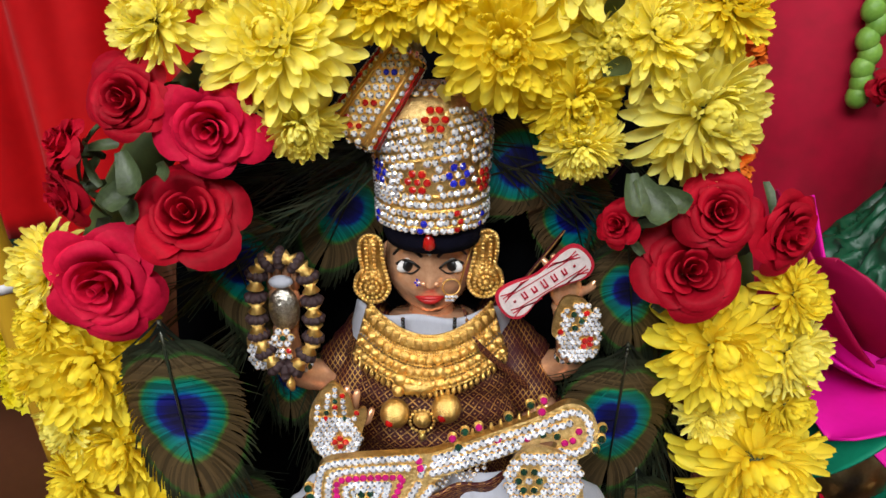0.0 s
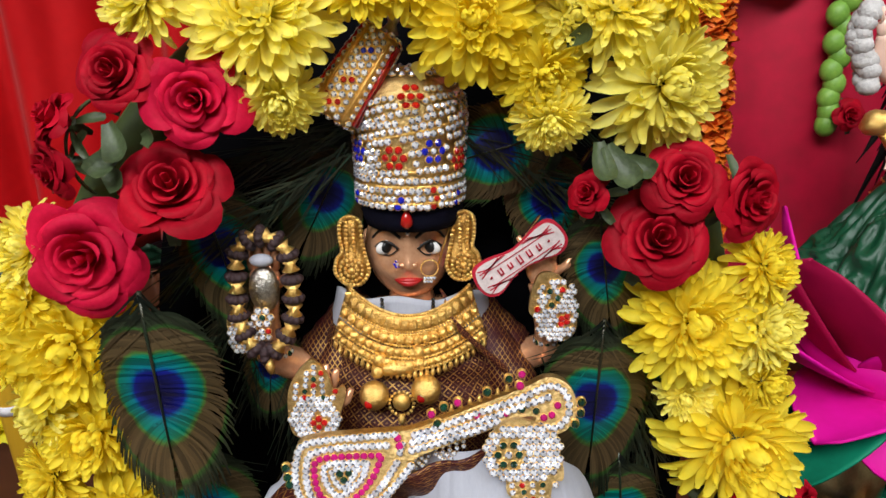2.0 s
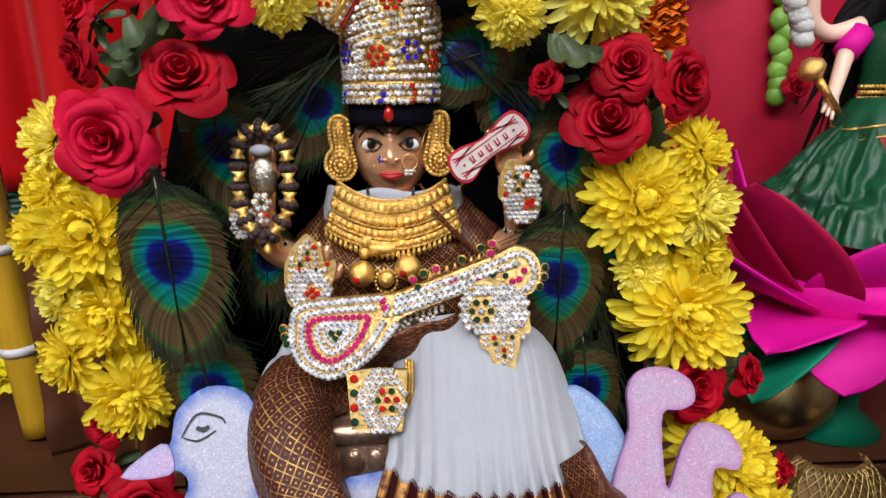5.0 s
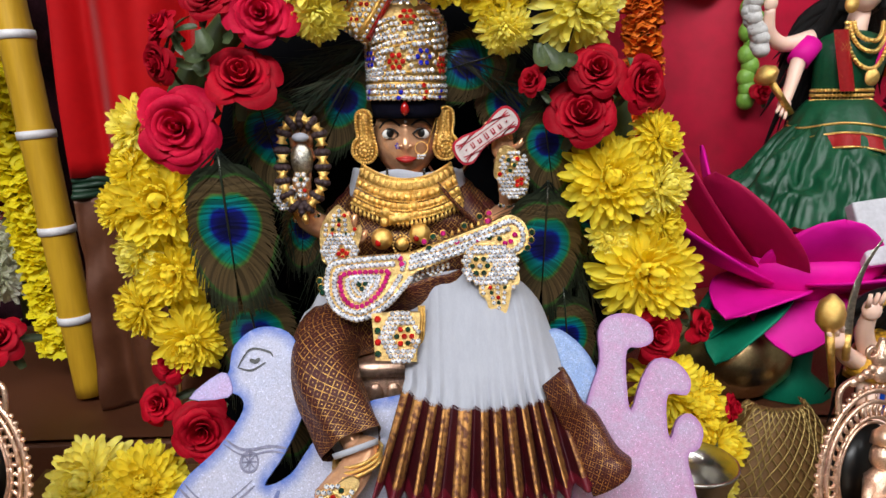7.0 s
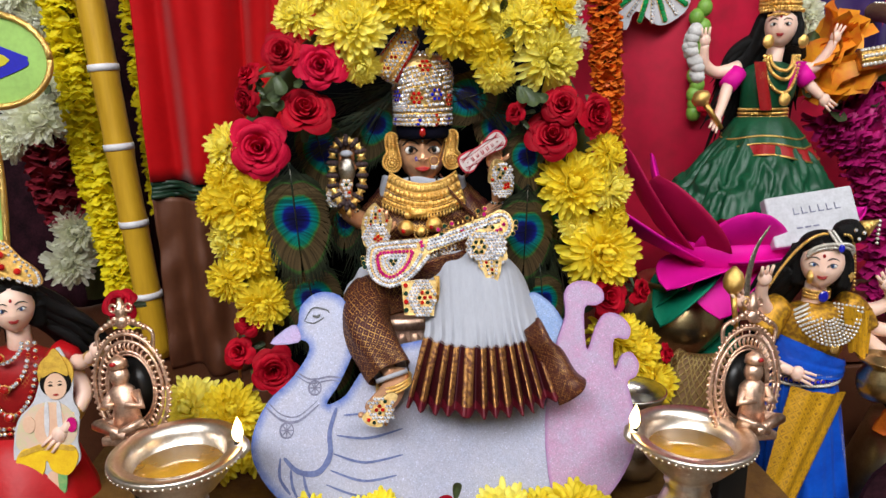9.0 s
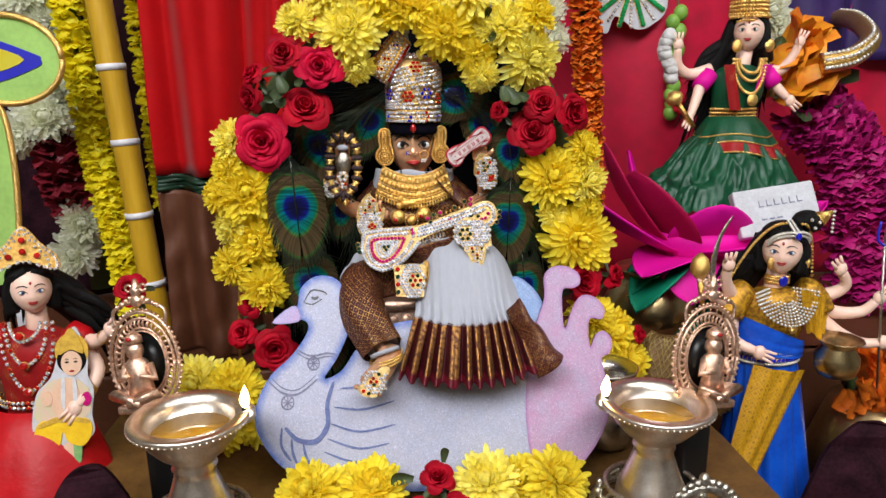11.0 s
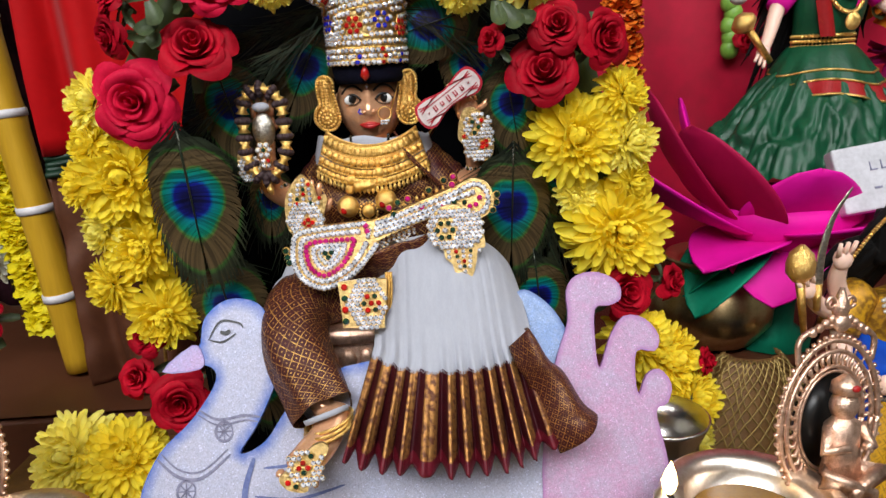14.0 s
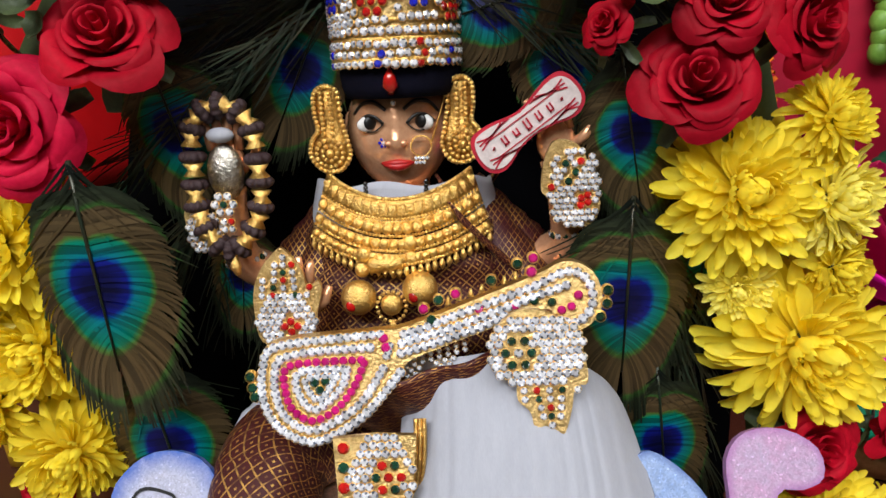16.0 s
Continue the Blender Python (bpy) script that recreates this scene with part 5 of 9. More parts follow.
    part("shoulder_fall", sheet(side_fall, 30, 24, 0.0008), BORDER_ZARI, t)

    # white cloth that shows behind the bent knee
    def knee_cloth(u, v):
        a = math.pi * (0.15 + 0.7 * v)
        return (-0.056 + 0.022 * u + 0.0006 * math.sin(v * 20), 0.192 - 0.010 * math.sin(a), 0.104 + 0.034 * v * (0.45 + 0.55 * math.sin(u * 1.8)) + 0.001 * math.sin(u * 18))
    part("knee_cloth", sheet(knee_cloth, 20, 20, 0.001), WHITE_SILK, t, "white silk behind the knee")

    for pts, r0, r1 in (([(-0.020, 0.222, 0.180), (-0.032, 0.218, 0.168), (-0.0405, 0.2135, 0.1605)], 0.0105, 0.0085), ([(0.013, 0.222, 0.180), (0.026, 0.219, 0.169), (0.0350, 0.2155, 0.1625)], 0.0105, 0.0085),
                        ([(-0.020, 0.219, 0.178), (-0.029, 0.212, 0.162), (-0.0345, 0.2065, 0.150)], 0.0105, 0.0090), ([(0.013, 0.219, 0.178), (0.026, 0.212, 0.164), (0.0345, 0.2065, 0.152)], 0.0105, 0.0090)):
        c = spline(pts, 6)
        part("sleeve", tube(c, [r0 + (r1 - r0) * i / (len(c) - 1) + 0.0004 * math.sin(i * 2.1) for i in range(len(c))], 18), MAROON_SILK, t)


sari()


def crown():
    t = thing("crown", "gold turban crown set with clear, red and blue stones", "crown")
    c = Vector((-0.0036, 0.2152, 0.0))
    prof = [(0.0178, 0.2218), (0.0184, 0.2235), (0.0181, 0.227), (0.0184, 0.240), (0.0190, 0.2505), (0.0180, 0.2575), (0.0145, 0.2625), (0.008, 0.2655), (0.0006, 0.2665)]
    bm = lathe(prof, 48)
    bmesh.ops.translate(bm, verts=bm.verts[:], vec=c)
    part("shell", bm, PALE_GILT, t, "gilt openwork shell")

    def surf(a, z, lift=0.0003):
        r = float(np.interp(z, [p[1] for p in prof], [p[0] for p in prof]))
        return c + Vector(((r + lift) * math.cos(a), (r + lift) * math.sin(a), z)), Vector((math.cos(a), math.sin(a), 0.1 if z < 0.254 else 0.8))

    def rise(a, z):
        """The wound cloth climbs to one side, more so higher up."""
        return z + 0.0034 * (a + 1.57) * min(1.0, max(0.0, (z - 0.231) / 0.012)) - 0.0012 * abs(a + 1.57) * (z > 0.252)

    for z0 in (0.2236, 0.2290, 0.2338, 0.2462):
        part("band", tube([surf(a, rise(a, z0), 0.0002)[0] for a in (-3.3 + 3.46 * k / 40 for k in range(41))], 0.0006, 6), GOLD, t)
    flowers = [(-1.80, 0.2385, "r", 1), (-1.12, 0.2405, "b", 1), (-1.50, 0.2575, "r", 0), (-0.52, 0.2370, "r", 0), (-2.6, 0.2400, "b", 0)]
    rows = [0.2226, 0.2252, 0.2278, 0.2312] + [0.2340 + 0.00272 * k for k in range(10)]
    for j, z0 in enumerate(rows):
        for i in range(27):
            a = -3.32 + 3.5 * (i + 0.5 * (j % 2)) / 27
            z = rise(a, z0) + rng.uniform(-0.0003, 0.0003)
            if z > 0.264 or (j > 2 and any(abs((a - fa) * 0.0185) < 0.0044 and abs(z - fz) < 0.0042 for fa, fz, _, _ in flowers)):
                continue
            if j > 3 and rng.random() < 0.07:
                continue
            col = "b" if j in (0, 1) and i in (4, 12, 21) else "r" if j in (0, 1, 2) and i == 17 else "w"
            p, n = surf(a + rng.uniform(-0.012, 0.012), z)
            stone(t, p, n + Vector((rng.uniform(-0.15, 0.15), 0, rng.uniform(-0.15, 0.15))), 0.00130 * rng.uniform(0.9, 1.08), col)
    for fa, fz, col, full in flowers:
        for k in range(6 if full else 7):
            b = 2 * math.pi * k / 6
            q = 0.0030 if k < 6 else 0.0
            p, n = surf(fa + q * math.cos(b) / 0.0185, fz + q * math.sin(b))
            stone(t, p, n, 0.0014, col)
        if full:
            p, n = surf(fa, fz)
            stone(t, p, n, 0.0012, "w" if col == "b" else "r")
    for q, n0, z in ((0.0125, 26, 0.2640), (0.0095, 20, 0.2652), (0.0062, 13, 0.2662)):
        for k in range(n0):
            a = 2 * math.pi * k / n0
            if math.sin(a) < 0.35:
                stone(t, c + Vector((q * math.cos(a), q * math.sin(a), z)), (math.cos(a), math.sin(a), 2.0), 0.0012, "w")
    # the tilted knot on the side, wider at its lower end
    e0, e1 = Vector((-0.0272, 0.2035, 0.2528)), Vector((-0.0112, 0.2050, 0.2755))
    ax = (e1 - e0).normalized()
    s = ax.cross(Vector((0, -1, 0))).normalized()
    f = s.cross(ax)
    if f.y > 0:
        s, f = -s, -f
    ln = (e1 - e0).length
    wide = lambda h: 0.0092 - 0.0024 * h / ln
    prof2 = [(0.05, -0.0022), (0.6, -0.0018), (0.92, -0.0004), (1.0, 0.0014), (1.0, ln - 0.0014), (0.92, ln + 0.0004), (0.6, ln + 0.0018), (0.05, ln + 0.0022)]
    add = bmesh.new()
    add_tube(add, [e0 + ax * h for _, h in prof2], [wide(h) * q for q, h in prof2], 28)
    part("knot", add, GOLD, t, "tilted gilt knot of the turban")
    for k in range(15):
        a = -1.72 + 3.44 * k / 14
        d = s * math.sin(a) + f * math.cos(a)
        if k in (2, 11, 12):
            part("red_line", tube([e0 + d * (wide(ln * q) + 0.0001) + ax * (ln * q) for q in (0, 0.5, 1)], 0.0007, 6), RED_STONE, t)
            continue
        if k in (4, 9):
            part("gold_line", tube([e0 + d * (wide(ln * q) + 0.0002) + ax * (ln * q) for q in (0, 0.5, 1)], 0.0005, 6), GOLD, t)
            continue
        for m in range(11):
            h = ln * (m + 0.5 * (k % 2)) / 10.5
            col = "b" if (k, m) in ((7, 8), (6, 8)) else "r" if (k, m) in ((6, 4), (7, 4), (6, 1), (7, 1), (5, 1)) else "w"
            stone(t, e0 + ax * h + d * wide(h), d, 0.00112 * rng.uniform(0.9, 1.05), col)
    for e, g, h0 in ((e0, -1, 0.0), (e1, 1, ln)):
        for q, n0 in ((0.82, 14), (0.45, 8)):
            for k in range(n0):
                a = 2 * math.pi * k / n0
                d = s * math.sin(a) + f * math.cos(a)
                stone(t, e + d * wide(h0) * q + ax * g * (0.0022 - 0.0010 * q), d * 0.4 + ax * g, 0.00115, "w")
    part("finial", tube([(-0.009, 0.209, 0.2765), (-0.008, 0.209, 0.2795), (-0.0075, 0.209, 0.2815)], [0.0030, 0.0015, 0.0022], 10), SILVER, t)


crown()

bm = bmesh.new()
add_tube(bm, [(-0.0030, 0.2172, z) for z in (0.2130, 0.2160, 0.2200, 0.2240)], [0.0166, 0.0176, 0.0182, 0.0176], 32)
solid("head_band", bm, NAVY_CLOTH, "dark navy velvet band under the crown", "head band")


def earring(x, y, z, flip):
    t = thing("earring", "large gold filigree earring in a paisley shape", "earring", "earrings", at=(x, y, z))
    out = spline([(0.0, 0.0125), (0.0036, 0.0105), (0.0040, 0.004), (0.0052, -0.002), (0.0060, -0.0075), (0.0030, -0.0118), (-0.002, -0.0118), (-0.0055, -0.0078),
                  (-0.0050, -0.003), (-0.0030, 0.000), (-0.0036, 0.005), (-0.0032, 0.0105)], 4, True)
    part("plate", plate([(a * flip, b) for a, b in out], 0.0012, lambda a, b, d: (a, d, b)), GOLD_DARK, t)
    for k in range(0, len(out), 1):
        a, b = out[k]
        piece("granule", GRAIN, t, Matrix.Translation((a * flip, -0.0004, b)) @ Matrix.Scale(0.0009, 4))
    for rr, n in ((0.0040, 16), (0.0022, 9)):
        for k in range(n):
            a = 2 * math.pi * k / n
            piece("granule", GRAIN, t, Matrix.Translation((rr * math.cos(a), -0.0007, -0.0068 + rr * math.sin(a))) @ Matrix.Scale(0.0008, 4))
    for k in range(9):
        for q in (-0.0013, 0.0013):
            piece("granule", GRAIN, t, Matrix.Translation((q, -0.0007, -0.001 + 0.00145 * k)) @ Matrix.Scale(0.0008, 4))
    part("boss", ball((0, -0.0008, -0.0068), (0.0013, 0.0012, 0.0013)), GOLD, t)


g = bmesh.new()
bmesh.ops.create_icosphere(g, subdivisions=1, radius=1)
GRAIN = finish(g, "granule", GOLD)
g = bmesh.new()
bmesh.ops.create_icosphere(g, subdivisions=1, radius=1)
BLACK_BEAD = finish(g, "bead", BEAD_BLACK)
earring(-0.0245, 0.2075, 0.2045, 1)
earring(0.0148, 0.2095, 0.2055, -1)


def necklace():
    t = thing("necklace", "broad gold collar necklace of embossed plaques and granules", "necklace")

    def at(a, drop):
        """On the collar: a from -1 to 1 across, drop 0 at the neck to 1 at the hem."""
        x = -0.0045 + a * (0.0212 + 0.0058 * drop)
        return Vector((x, 0.1955 + 0.013 * a * a - 0.0045 * drop, 0.1915 - 0.0060 * (1 - a * a) - 0.0185 * drop))
    for lo, hi, name in ((0.02, 0.30, "upper_band"), (0.36, 0.52, "middle_band"), (0.60, 0.74, "middle_band"), (0.82, 0.94, "lower_band")):
        part(name, sheet(lambda u, v, lo=lo, hi=hi: at(2 * u - 1, lo + (hi - lo) * v), 48, 5, 0.0008), GOLD_DARK, t)
    for drop, n, s in ((0.0, 50, 0.00075), (0.30, 50, 0.0006), (0.35, 52, 0.0007), (0.55, 52, 0.0006), (0.77, 54, 0.0007), (0.97, 54, 0.0007)):
        for k in range(n):
            a = -1 + 2 * k / (n - 1)
            piece("granule", GRAIN, t, Matrix.Translation(at(a, drop) + Vector((0, -0.0006, 0))) @ Matrix.Scale(s, 4))
    plaque = finish(box((0, 0, 0), (0.0027, 0.0014, 0.0038), 0.0006), "plaque", GOLD)
    dome = finish(ball((0, 0, 0), (0.0017, 0.0015, 0.0017), 10, 6), "dome", GOLD)
    for k in range(18):
        piece("plaque", plaque, t, Matrix.Translation(at(-0.96 + 1.92 * k / 17, 0.16) + Vector((0, -0.0006, 0))))
    for drop, n, q in ((0.16, 17, 0.42), (0.44, 17, 1.0), (0.67, 20, 0.95), (0.88, 24, 0.8)):
        for k in range(n):
            piece("dome", dome, t, Matrix.Translation(at(-0.96 + 1.92 * k / (n - 1) + (0.056 if q < 0.5 else 0.0) * (k < n - 1), drop) + Vector((0, -0.0008, 0))) @ Matrix.Scale(q, 4))
    drop_mesh = finish(tube([(0, 0, 0), (0, -0.0003, -0.0020), (0, -0.0003, -0.0036)], [0.0004, 0.0010, 0.0002], 6), "tassel", GOLD)
    for k in range(27):
        piece("tassel", drop_mesh, t, Matrix.Translation(at(-0.98 + 1.96 * k / 26, 0.99)))


necklace()


def pendant_string():
    t = thing("pendant_string", "black bead string with gold balls and an amulet tube", "necklace")
    for sx in (-1, 1):
        for k in range(17):
            q = k / 16
            piece("bead", BLACK_BEAD, t, Matrix.Translation((-0.0048 + sx * (0.0088 - 0.0010 * q), 0.1995 - 0.0060 * q, 0.1895 - 0.0185 * q)) @ Matrix.Scale(0.00085, 4))
    part("amulet", tube([(-0.0130, 0.1915, 0.1670), (-0.0128, 0.1915, 0.1671), (-0.0035, 0.1915, 0.1682), (-0.0033, 0.1915, 0.1682)], [0.0016, 0.0023, 0.0023, 0.0016], 16), GOLD, t, "plain gold amulet tube")
    for x, z in ((-0.0152, 0.1660), (-0.0145, 0.1705), (-0.0010, 0.1690), (-0.0012, 0.1735)):
        part("connector", ball((x, 0.1920, z), (0.0023, 0.0021, 0.0023), 12, 8), GOLD, t)
    for x, z in ((-0.0165, 0.1585), (0.0012, 0.1605)):
        b = part("gold_ball", ball((x, 0.1895, z), 0.0051, 20, 14), GOLD, t, "polished gold ball marked with vermilion")
        part("vermilion_mark", ball((x - 0.0015, 0.1855, z - 0.001), (0.0017, 0.0012, 0.0018), 10, 6), RED_STONE, b)
    part("pendant_body", ball((-0.0072, 0.1895, 0.1560), (0.0032, 0.0024, 0.0033), 14, 10), GOLD, t)
    for k in range(18):
        a = 2 * math.pi * k / 18
        piece("granule", GRAIN, t, Matrix.Translation((-0.0072 + 0.0042 * math.cos(a), 0.1890, 0.1555 + 0.0045 * math.sin(a))) @ Matrix.Scale(0.0007, 4))
    part("pendant_tip", tube([(-0.0072, 0.189, 0.1515), (-0.0072, 0.189, 0.1490), (-0.0072, 0.189, 0.1470)], [0.0004, 0.0015, 0.0003], 8), GOLD, t)


pendant_string()


def face_jewels():
    t = thing("forehead_jewel", "red teardrop forehead jewel with clear stones", "jewellery")
    part("teardrop", tube([(-0.0045, 0.1990, 0.2215), (-0.0045, 0.1988, 0.2190), (-0.0045, 0.1990, 0.2168), (-0.0045, 0.2005, 0.2146)], [0.0003, 0.0017, 0.0022, 0.0009], 12), RED_STONE, t)
    for k in range(5):
        stone(t, (-0.0045 + (k - 2) * 0.0012, 0.2022 + 0.0003 * abs(k - 2), 0.2136 + 0.0004 * abs(k - 2)), (0, -1, 0.1), 0.0007)
    stone(t, (-0.0045, 0.2040, 0.2116), (0, -1, 0), 0.0008)
    t = thing("nose_ring", "gold nose ring with a chain to the ear and clear stones", "jewellery")
    c = Vector((0.0028, 0.2048, 0.1990))
    part("ring", tube([c + Vector((0.0030 * math.cos(a), 0.0004 * math.cos(a), 0.0030 * math.sin(a))) for a in (2 * math.pi * k / 24 for k in range(25))], 0.00028, 6), GOLD, t)
    part("chain", tube([c + Vector((0.003, 0.0008, 0.001)), (0.0085, 0.2095, 0.2075), (0.0115, 0.2105, 0.2170), (0.0130, 0.2080, 0.2250)], 0.00032, 6), GOLD_DARK, t)
    for k in range(7):
        stone(t, c + Vector((-0.0016 + 0.0011 * (k % 4), -0.0004, -0.0034 - 0.0013 * (k // 4))), (0, -1, 0), 0.00065)
    t = thing("nose_stud", "blue flower nose stud", "jewellery")
    for k in range(6):
        a = 2 * math.pi * k / 6
        stone(t, (-0.0082 + 0.0011 * math.cos(a), 0.2060, 0.2002 + 0.0011 * math.sin(a)), (-0.3, -1, 0), 0.0006, "b")
    stone(t, (-0.0082, 0.2058, 0.2002), (-0.3, -1, 0), 0.0006, "w")


face_jewels()


def veena():
    t = thing("veena", "small gilt veena set with clear, pink and green stones", "veena")

    def place(a, b, d):
        """On the instrument's face, in thousandths: the bowl is shallower than it is drawn."""
        x, z = a * (0.00095 if a < 0 else 0.001), (b if b > 155 else 155 - 0.74 * (155 - b)) * 0.001
        return (x, 0.1655 + 0.36 * (z - 0.135) + d, z)

    out = spline([(-40.4, 151.3), (-29.8, 153.5), (-9.6, 155), (0.5, 156.5), (30.9, 166.8), (41, 170.5), (48.1, 167.2), (49.6, 159.0), (43.5, 153.0), (35.5, 154.6), (36.5, 158.6),
                  (28.9, 157.6), (4.6, 147.5), (-2.5, 143.2), (-9.6, 132.4), (-17.7, 122.7), (-28.8, 117.8), (-38.9, 123.8), (-43.4, 134.6), (-43, 145.3)], 5, True)
    part("body", plate(out, 0.0030, lambda a, b, d: place(a, b, d)), PALE_GILT, t, "gilt body and neck", smooth=False)

    def gem(a, b, r, col="w"):
        p = Vector(place(a, b, -0.0002))
        stone(t, p, (0, -1, 0.3), 1.1 * r * rng.uniform(0.94, 1.04), col)

    def along(pts, gap, r, col="w"):
        c = spline(pts, 12)
        ds = np.concatenate(([0.0], np.cumsum([math.dist(p, q) for p, q in zip(c, c[1:])])))
        for k in range(round(ds[-1] / gap) + 1):
            h = ds[-1] * k / max(1, round(ds[-1] / gap))
            gem(float(np.interp(h, ds, [p[0] for p in c])), float(np.interp(h, ds, [p[1] for p in c])), r, col)

    edge = spline([(-3.8, 141.2), (-11.0, 130.9), (-18.6, 123.6), (-28.8, 119.2), (-38.2, 124.8), (-42.2, 134.8), (-41.8, 145.0), (-39.4, 150.2), (-29.4, 152.2), (-9, 153.8)], 12)
    along(edge[::6], 2.3, 0.00132)
    along([(-8.5, 142.5), (-14, 132.6), (-20, 127.0), (-28.5, 122.9), (-35.8, 127.4), (-38.6, 135.6), (-38.4, 143.6), (-36.4, 146.9), (-28, 148.7), (-12, 149.6)], 2.35, 0.00132)
    along([(-13.8, 144.4), (-16.5, 137.0), (-21.5, 129.8), (-28.2, 126.0), (-33.8, 129.8), (-35.8, 136.5), (-35.4, 143.6), (-28, 145.2), (-14.5, 145.6)], 2.5, 0.00118, "p")
    along([(-21.5, 140.2), (-26.5, 132.6), (-30.2, 139.6), (-22.5, 140.4)], 2.2, 0.0011)
    along([(-18.5, 142.4), (-20.5, 136.0), (-27.8, 129.6), (-32.4, 136.0), (-31.5, 142.2), (-19.5, 142.6)], 2.3, 0.00125)
    for a, b in ((-27.6, 138.6), (-24.6, 138.8), (-26.2, 136.0)):
        gem(a, b, 0.0013, "g")
    along([(-7.5, 146.5), (-6.5, 150)], 2.2, 0.0011)
    gem(-8.2, 152.6, 0.0014, "p")
    gem(-7.4, 149.4, 0.0014, "p")
    along([(-2.5, 153.6), (14, 159.0), (31, 164.2), (41, 168.0), (46.2, 165.6), (47.0, 159.6), (43, 155.6), (37.8, 156.2)], 2.3, 0.00132)
    along([(-3.2, 150.6), (12, 155.6), (30, 161.4), (40.5, 164.6)], 2.3, 0.0013)
    along([(-3.5, 147.4), (6, 150.6), (24, 157.6)], 2.3, 0.00125)
    for a, b, c in ((43.5, 162.2, "p"), (41.6, 159.4, "p"), (39.0, 158.6, "p"), (27, 160.0, "p"), (17.5, 159.6, "p"), (32.0, 161.2, "g"), (36.6, 160.6, "g")):
        gem(a, b, 0.0012, c)
    for k, (a, b, c) in enumerate(((3.0, 160.0, "p"), (7.0, 162.0, "g"), (11.5, 163.4, "p"), (5.0, 157.2, "g"), (21.0, 166.4, "g"), (28.0, 170.2, "g"), (32.2, 171.6, "p"), (31.6, 168.2, "p"),
                                   (51.2, 163.0, "g"), (50.8, 159.8, "g"), (49.0, 156.6, "g"), (-45.6, 141.0, "g"), (-45.0, 137.4, "g"), (-44.2, 134.4, "g"))):
        part("setting", ball(place(a, b, 0.0008), (0.0017, 0.0010, 0.0017), 10, 6), GOLD, t)
        gem(a, b, 0.00135, c)
    for k in range(8):
        a = 9.5 + 3.0 * k
        part("peg", tube([place(a, 160.5 + 0.95 * k, 0.0005), place(a, 162.6 + 0.95 * k, 0.0005)], [0.0009, 0.0003], 6), GOLD, t)
    # hanging strands below the neck
    for k in range(9):
        n = 3 + (k * 5) % 4
        for m in range(n):
            a = -6.0 + 2.3 * k
            p = place(a + 1.2 * math.sin(m), 143.8 + 0.75 * k - 2.0 * m, 0.004)
            stone(t, p, (0, -1, 0.2), 0.00078)


veena()


def hand_cover(name, outline, y, slope, gems, label):
    t = thing(name, label, "jewellery", "stone hand covers")
    place = lambda a, b, d: (a * 0.001, y + slope * (b * 0.001 - 0.15) + d, b * 0.001)
    part("plate", plate(spline(outline, 4, True) if len(outline) > 5 else outline, 0.0013, place), PALE_GILT, t, smooth=False)
    for a, b, r, c in gems:
        stone(t, place(a, b, -0.0002), (0, -1, 0.25), 1.08 * r, c)
    return t


def grid_gems(cx, cz, w, h, gap, specials, r=0.00098):
    """Clear stones on a loose net in an ellipse, but for the coloured ones given."""
    out = []
    rows = int(h / gap)
    for j in range(-rows, rows + 1):
        for i in range(-8, 9):
            a, b = cx + (i + 0.5 * (j % 2)) * gap, cz + j * gap * 0.88
            if ((a - cx) / w) ** 2 + ((b - cz) / h) ** 2 < 1 and all(math.dist((a, b), s[:2]) > gap * 0.9 for s in specials):
                out.append((a + rng.uniform(-0.1, 0.1), b + rng.uniform(-0.1, 0.1), r * 1.08, "w"))
    return out + [(a, b, r * 1.18, c) for a, b, c in specials]


def finger_gems(cx, z0, fingers, up=1):
    out = []
    for k, (dx, n, spread) in enumerate(fingers):
        for m in range(n):
            out.append((cx + dx + spread * m, z0 + up * 2.1 * m, 0.00095, ("w", "r", "w", "g", "w")[(k + m * 2) % 5]))
    return out


hand_cover("hand_cover", [(-42.5, 150), (-44.0, 158), (-43.5, 165.5), (-40.8, 171), (-38.2, 174), (-35.6, 176), (-33.6, 174.5), (-32, 172.6), (-30.2, 170), (-28.8, 165), (-26.0, 166.8), (-25.0, 164), (-26.6, 158), (-28.5, 150), (-35, 148)],
           0.1795, 0.1, grid_gems(-35.2, 155.5, 8.6, 8.0, 2.0, [(-34.0, 155.6, "r"), (-32.2, 154.2, "r"), (-34.0, 152.6, "r"), (-35.8, 154.2, "r")]) +
           finger_gems(-41.4, 163, ((0, 3, 0.3), (3.0, 5, 0.3), (6.0, 6, 0.1), (9.2, 5, -0.1), (12.4, 2, 0.8))), "gold hand cover set with clear, red and green stones")
hand_cover("hand_cover", [(20.5, 150), (22, 157), (28, 161), (35, 160), (40.5, 156.5), (43.5, 150), (44.2, 143), (41, 142), (40, 137), (38, 131), (34.5, 128), (31, 130), (29.5, 136), (26.5, 139), (26, 143), (22.5, 145)],
           0.1655, 0.3, grid_gems(31.6, 151.0, 12.4, 9.6, 2.1, [(27 + 3.3 * math.cos(k * 1.047), 150.6 + 3.3 * math.sin(k * 1.047), "g") for k in range(6)] + [(27, 150.6, "w")], 0.00105) +
           finger_gems(28.0, 141.5, ((0, 2, 0.2), (3.2, 4, 0.5), (6.4, 5, 0.1), (9.6, 4, -0.2), (13.5, 1, 0)), -1), "gold hand cover set with clear, red and green stones")
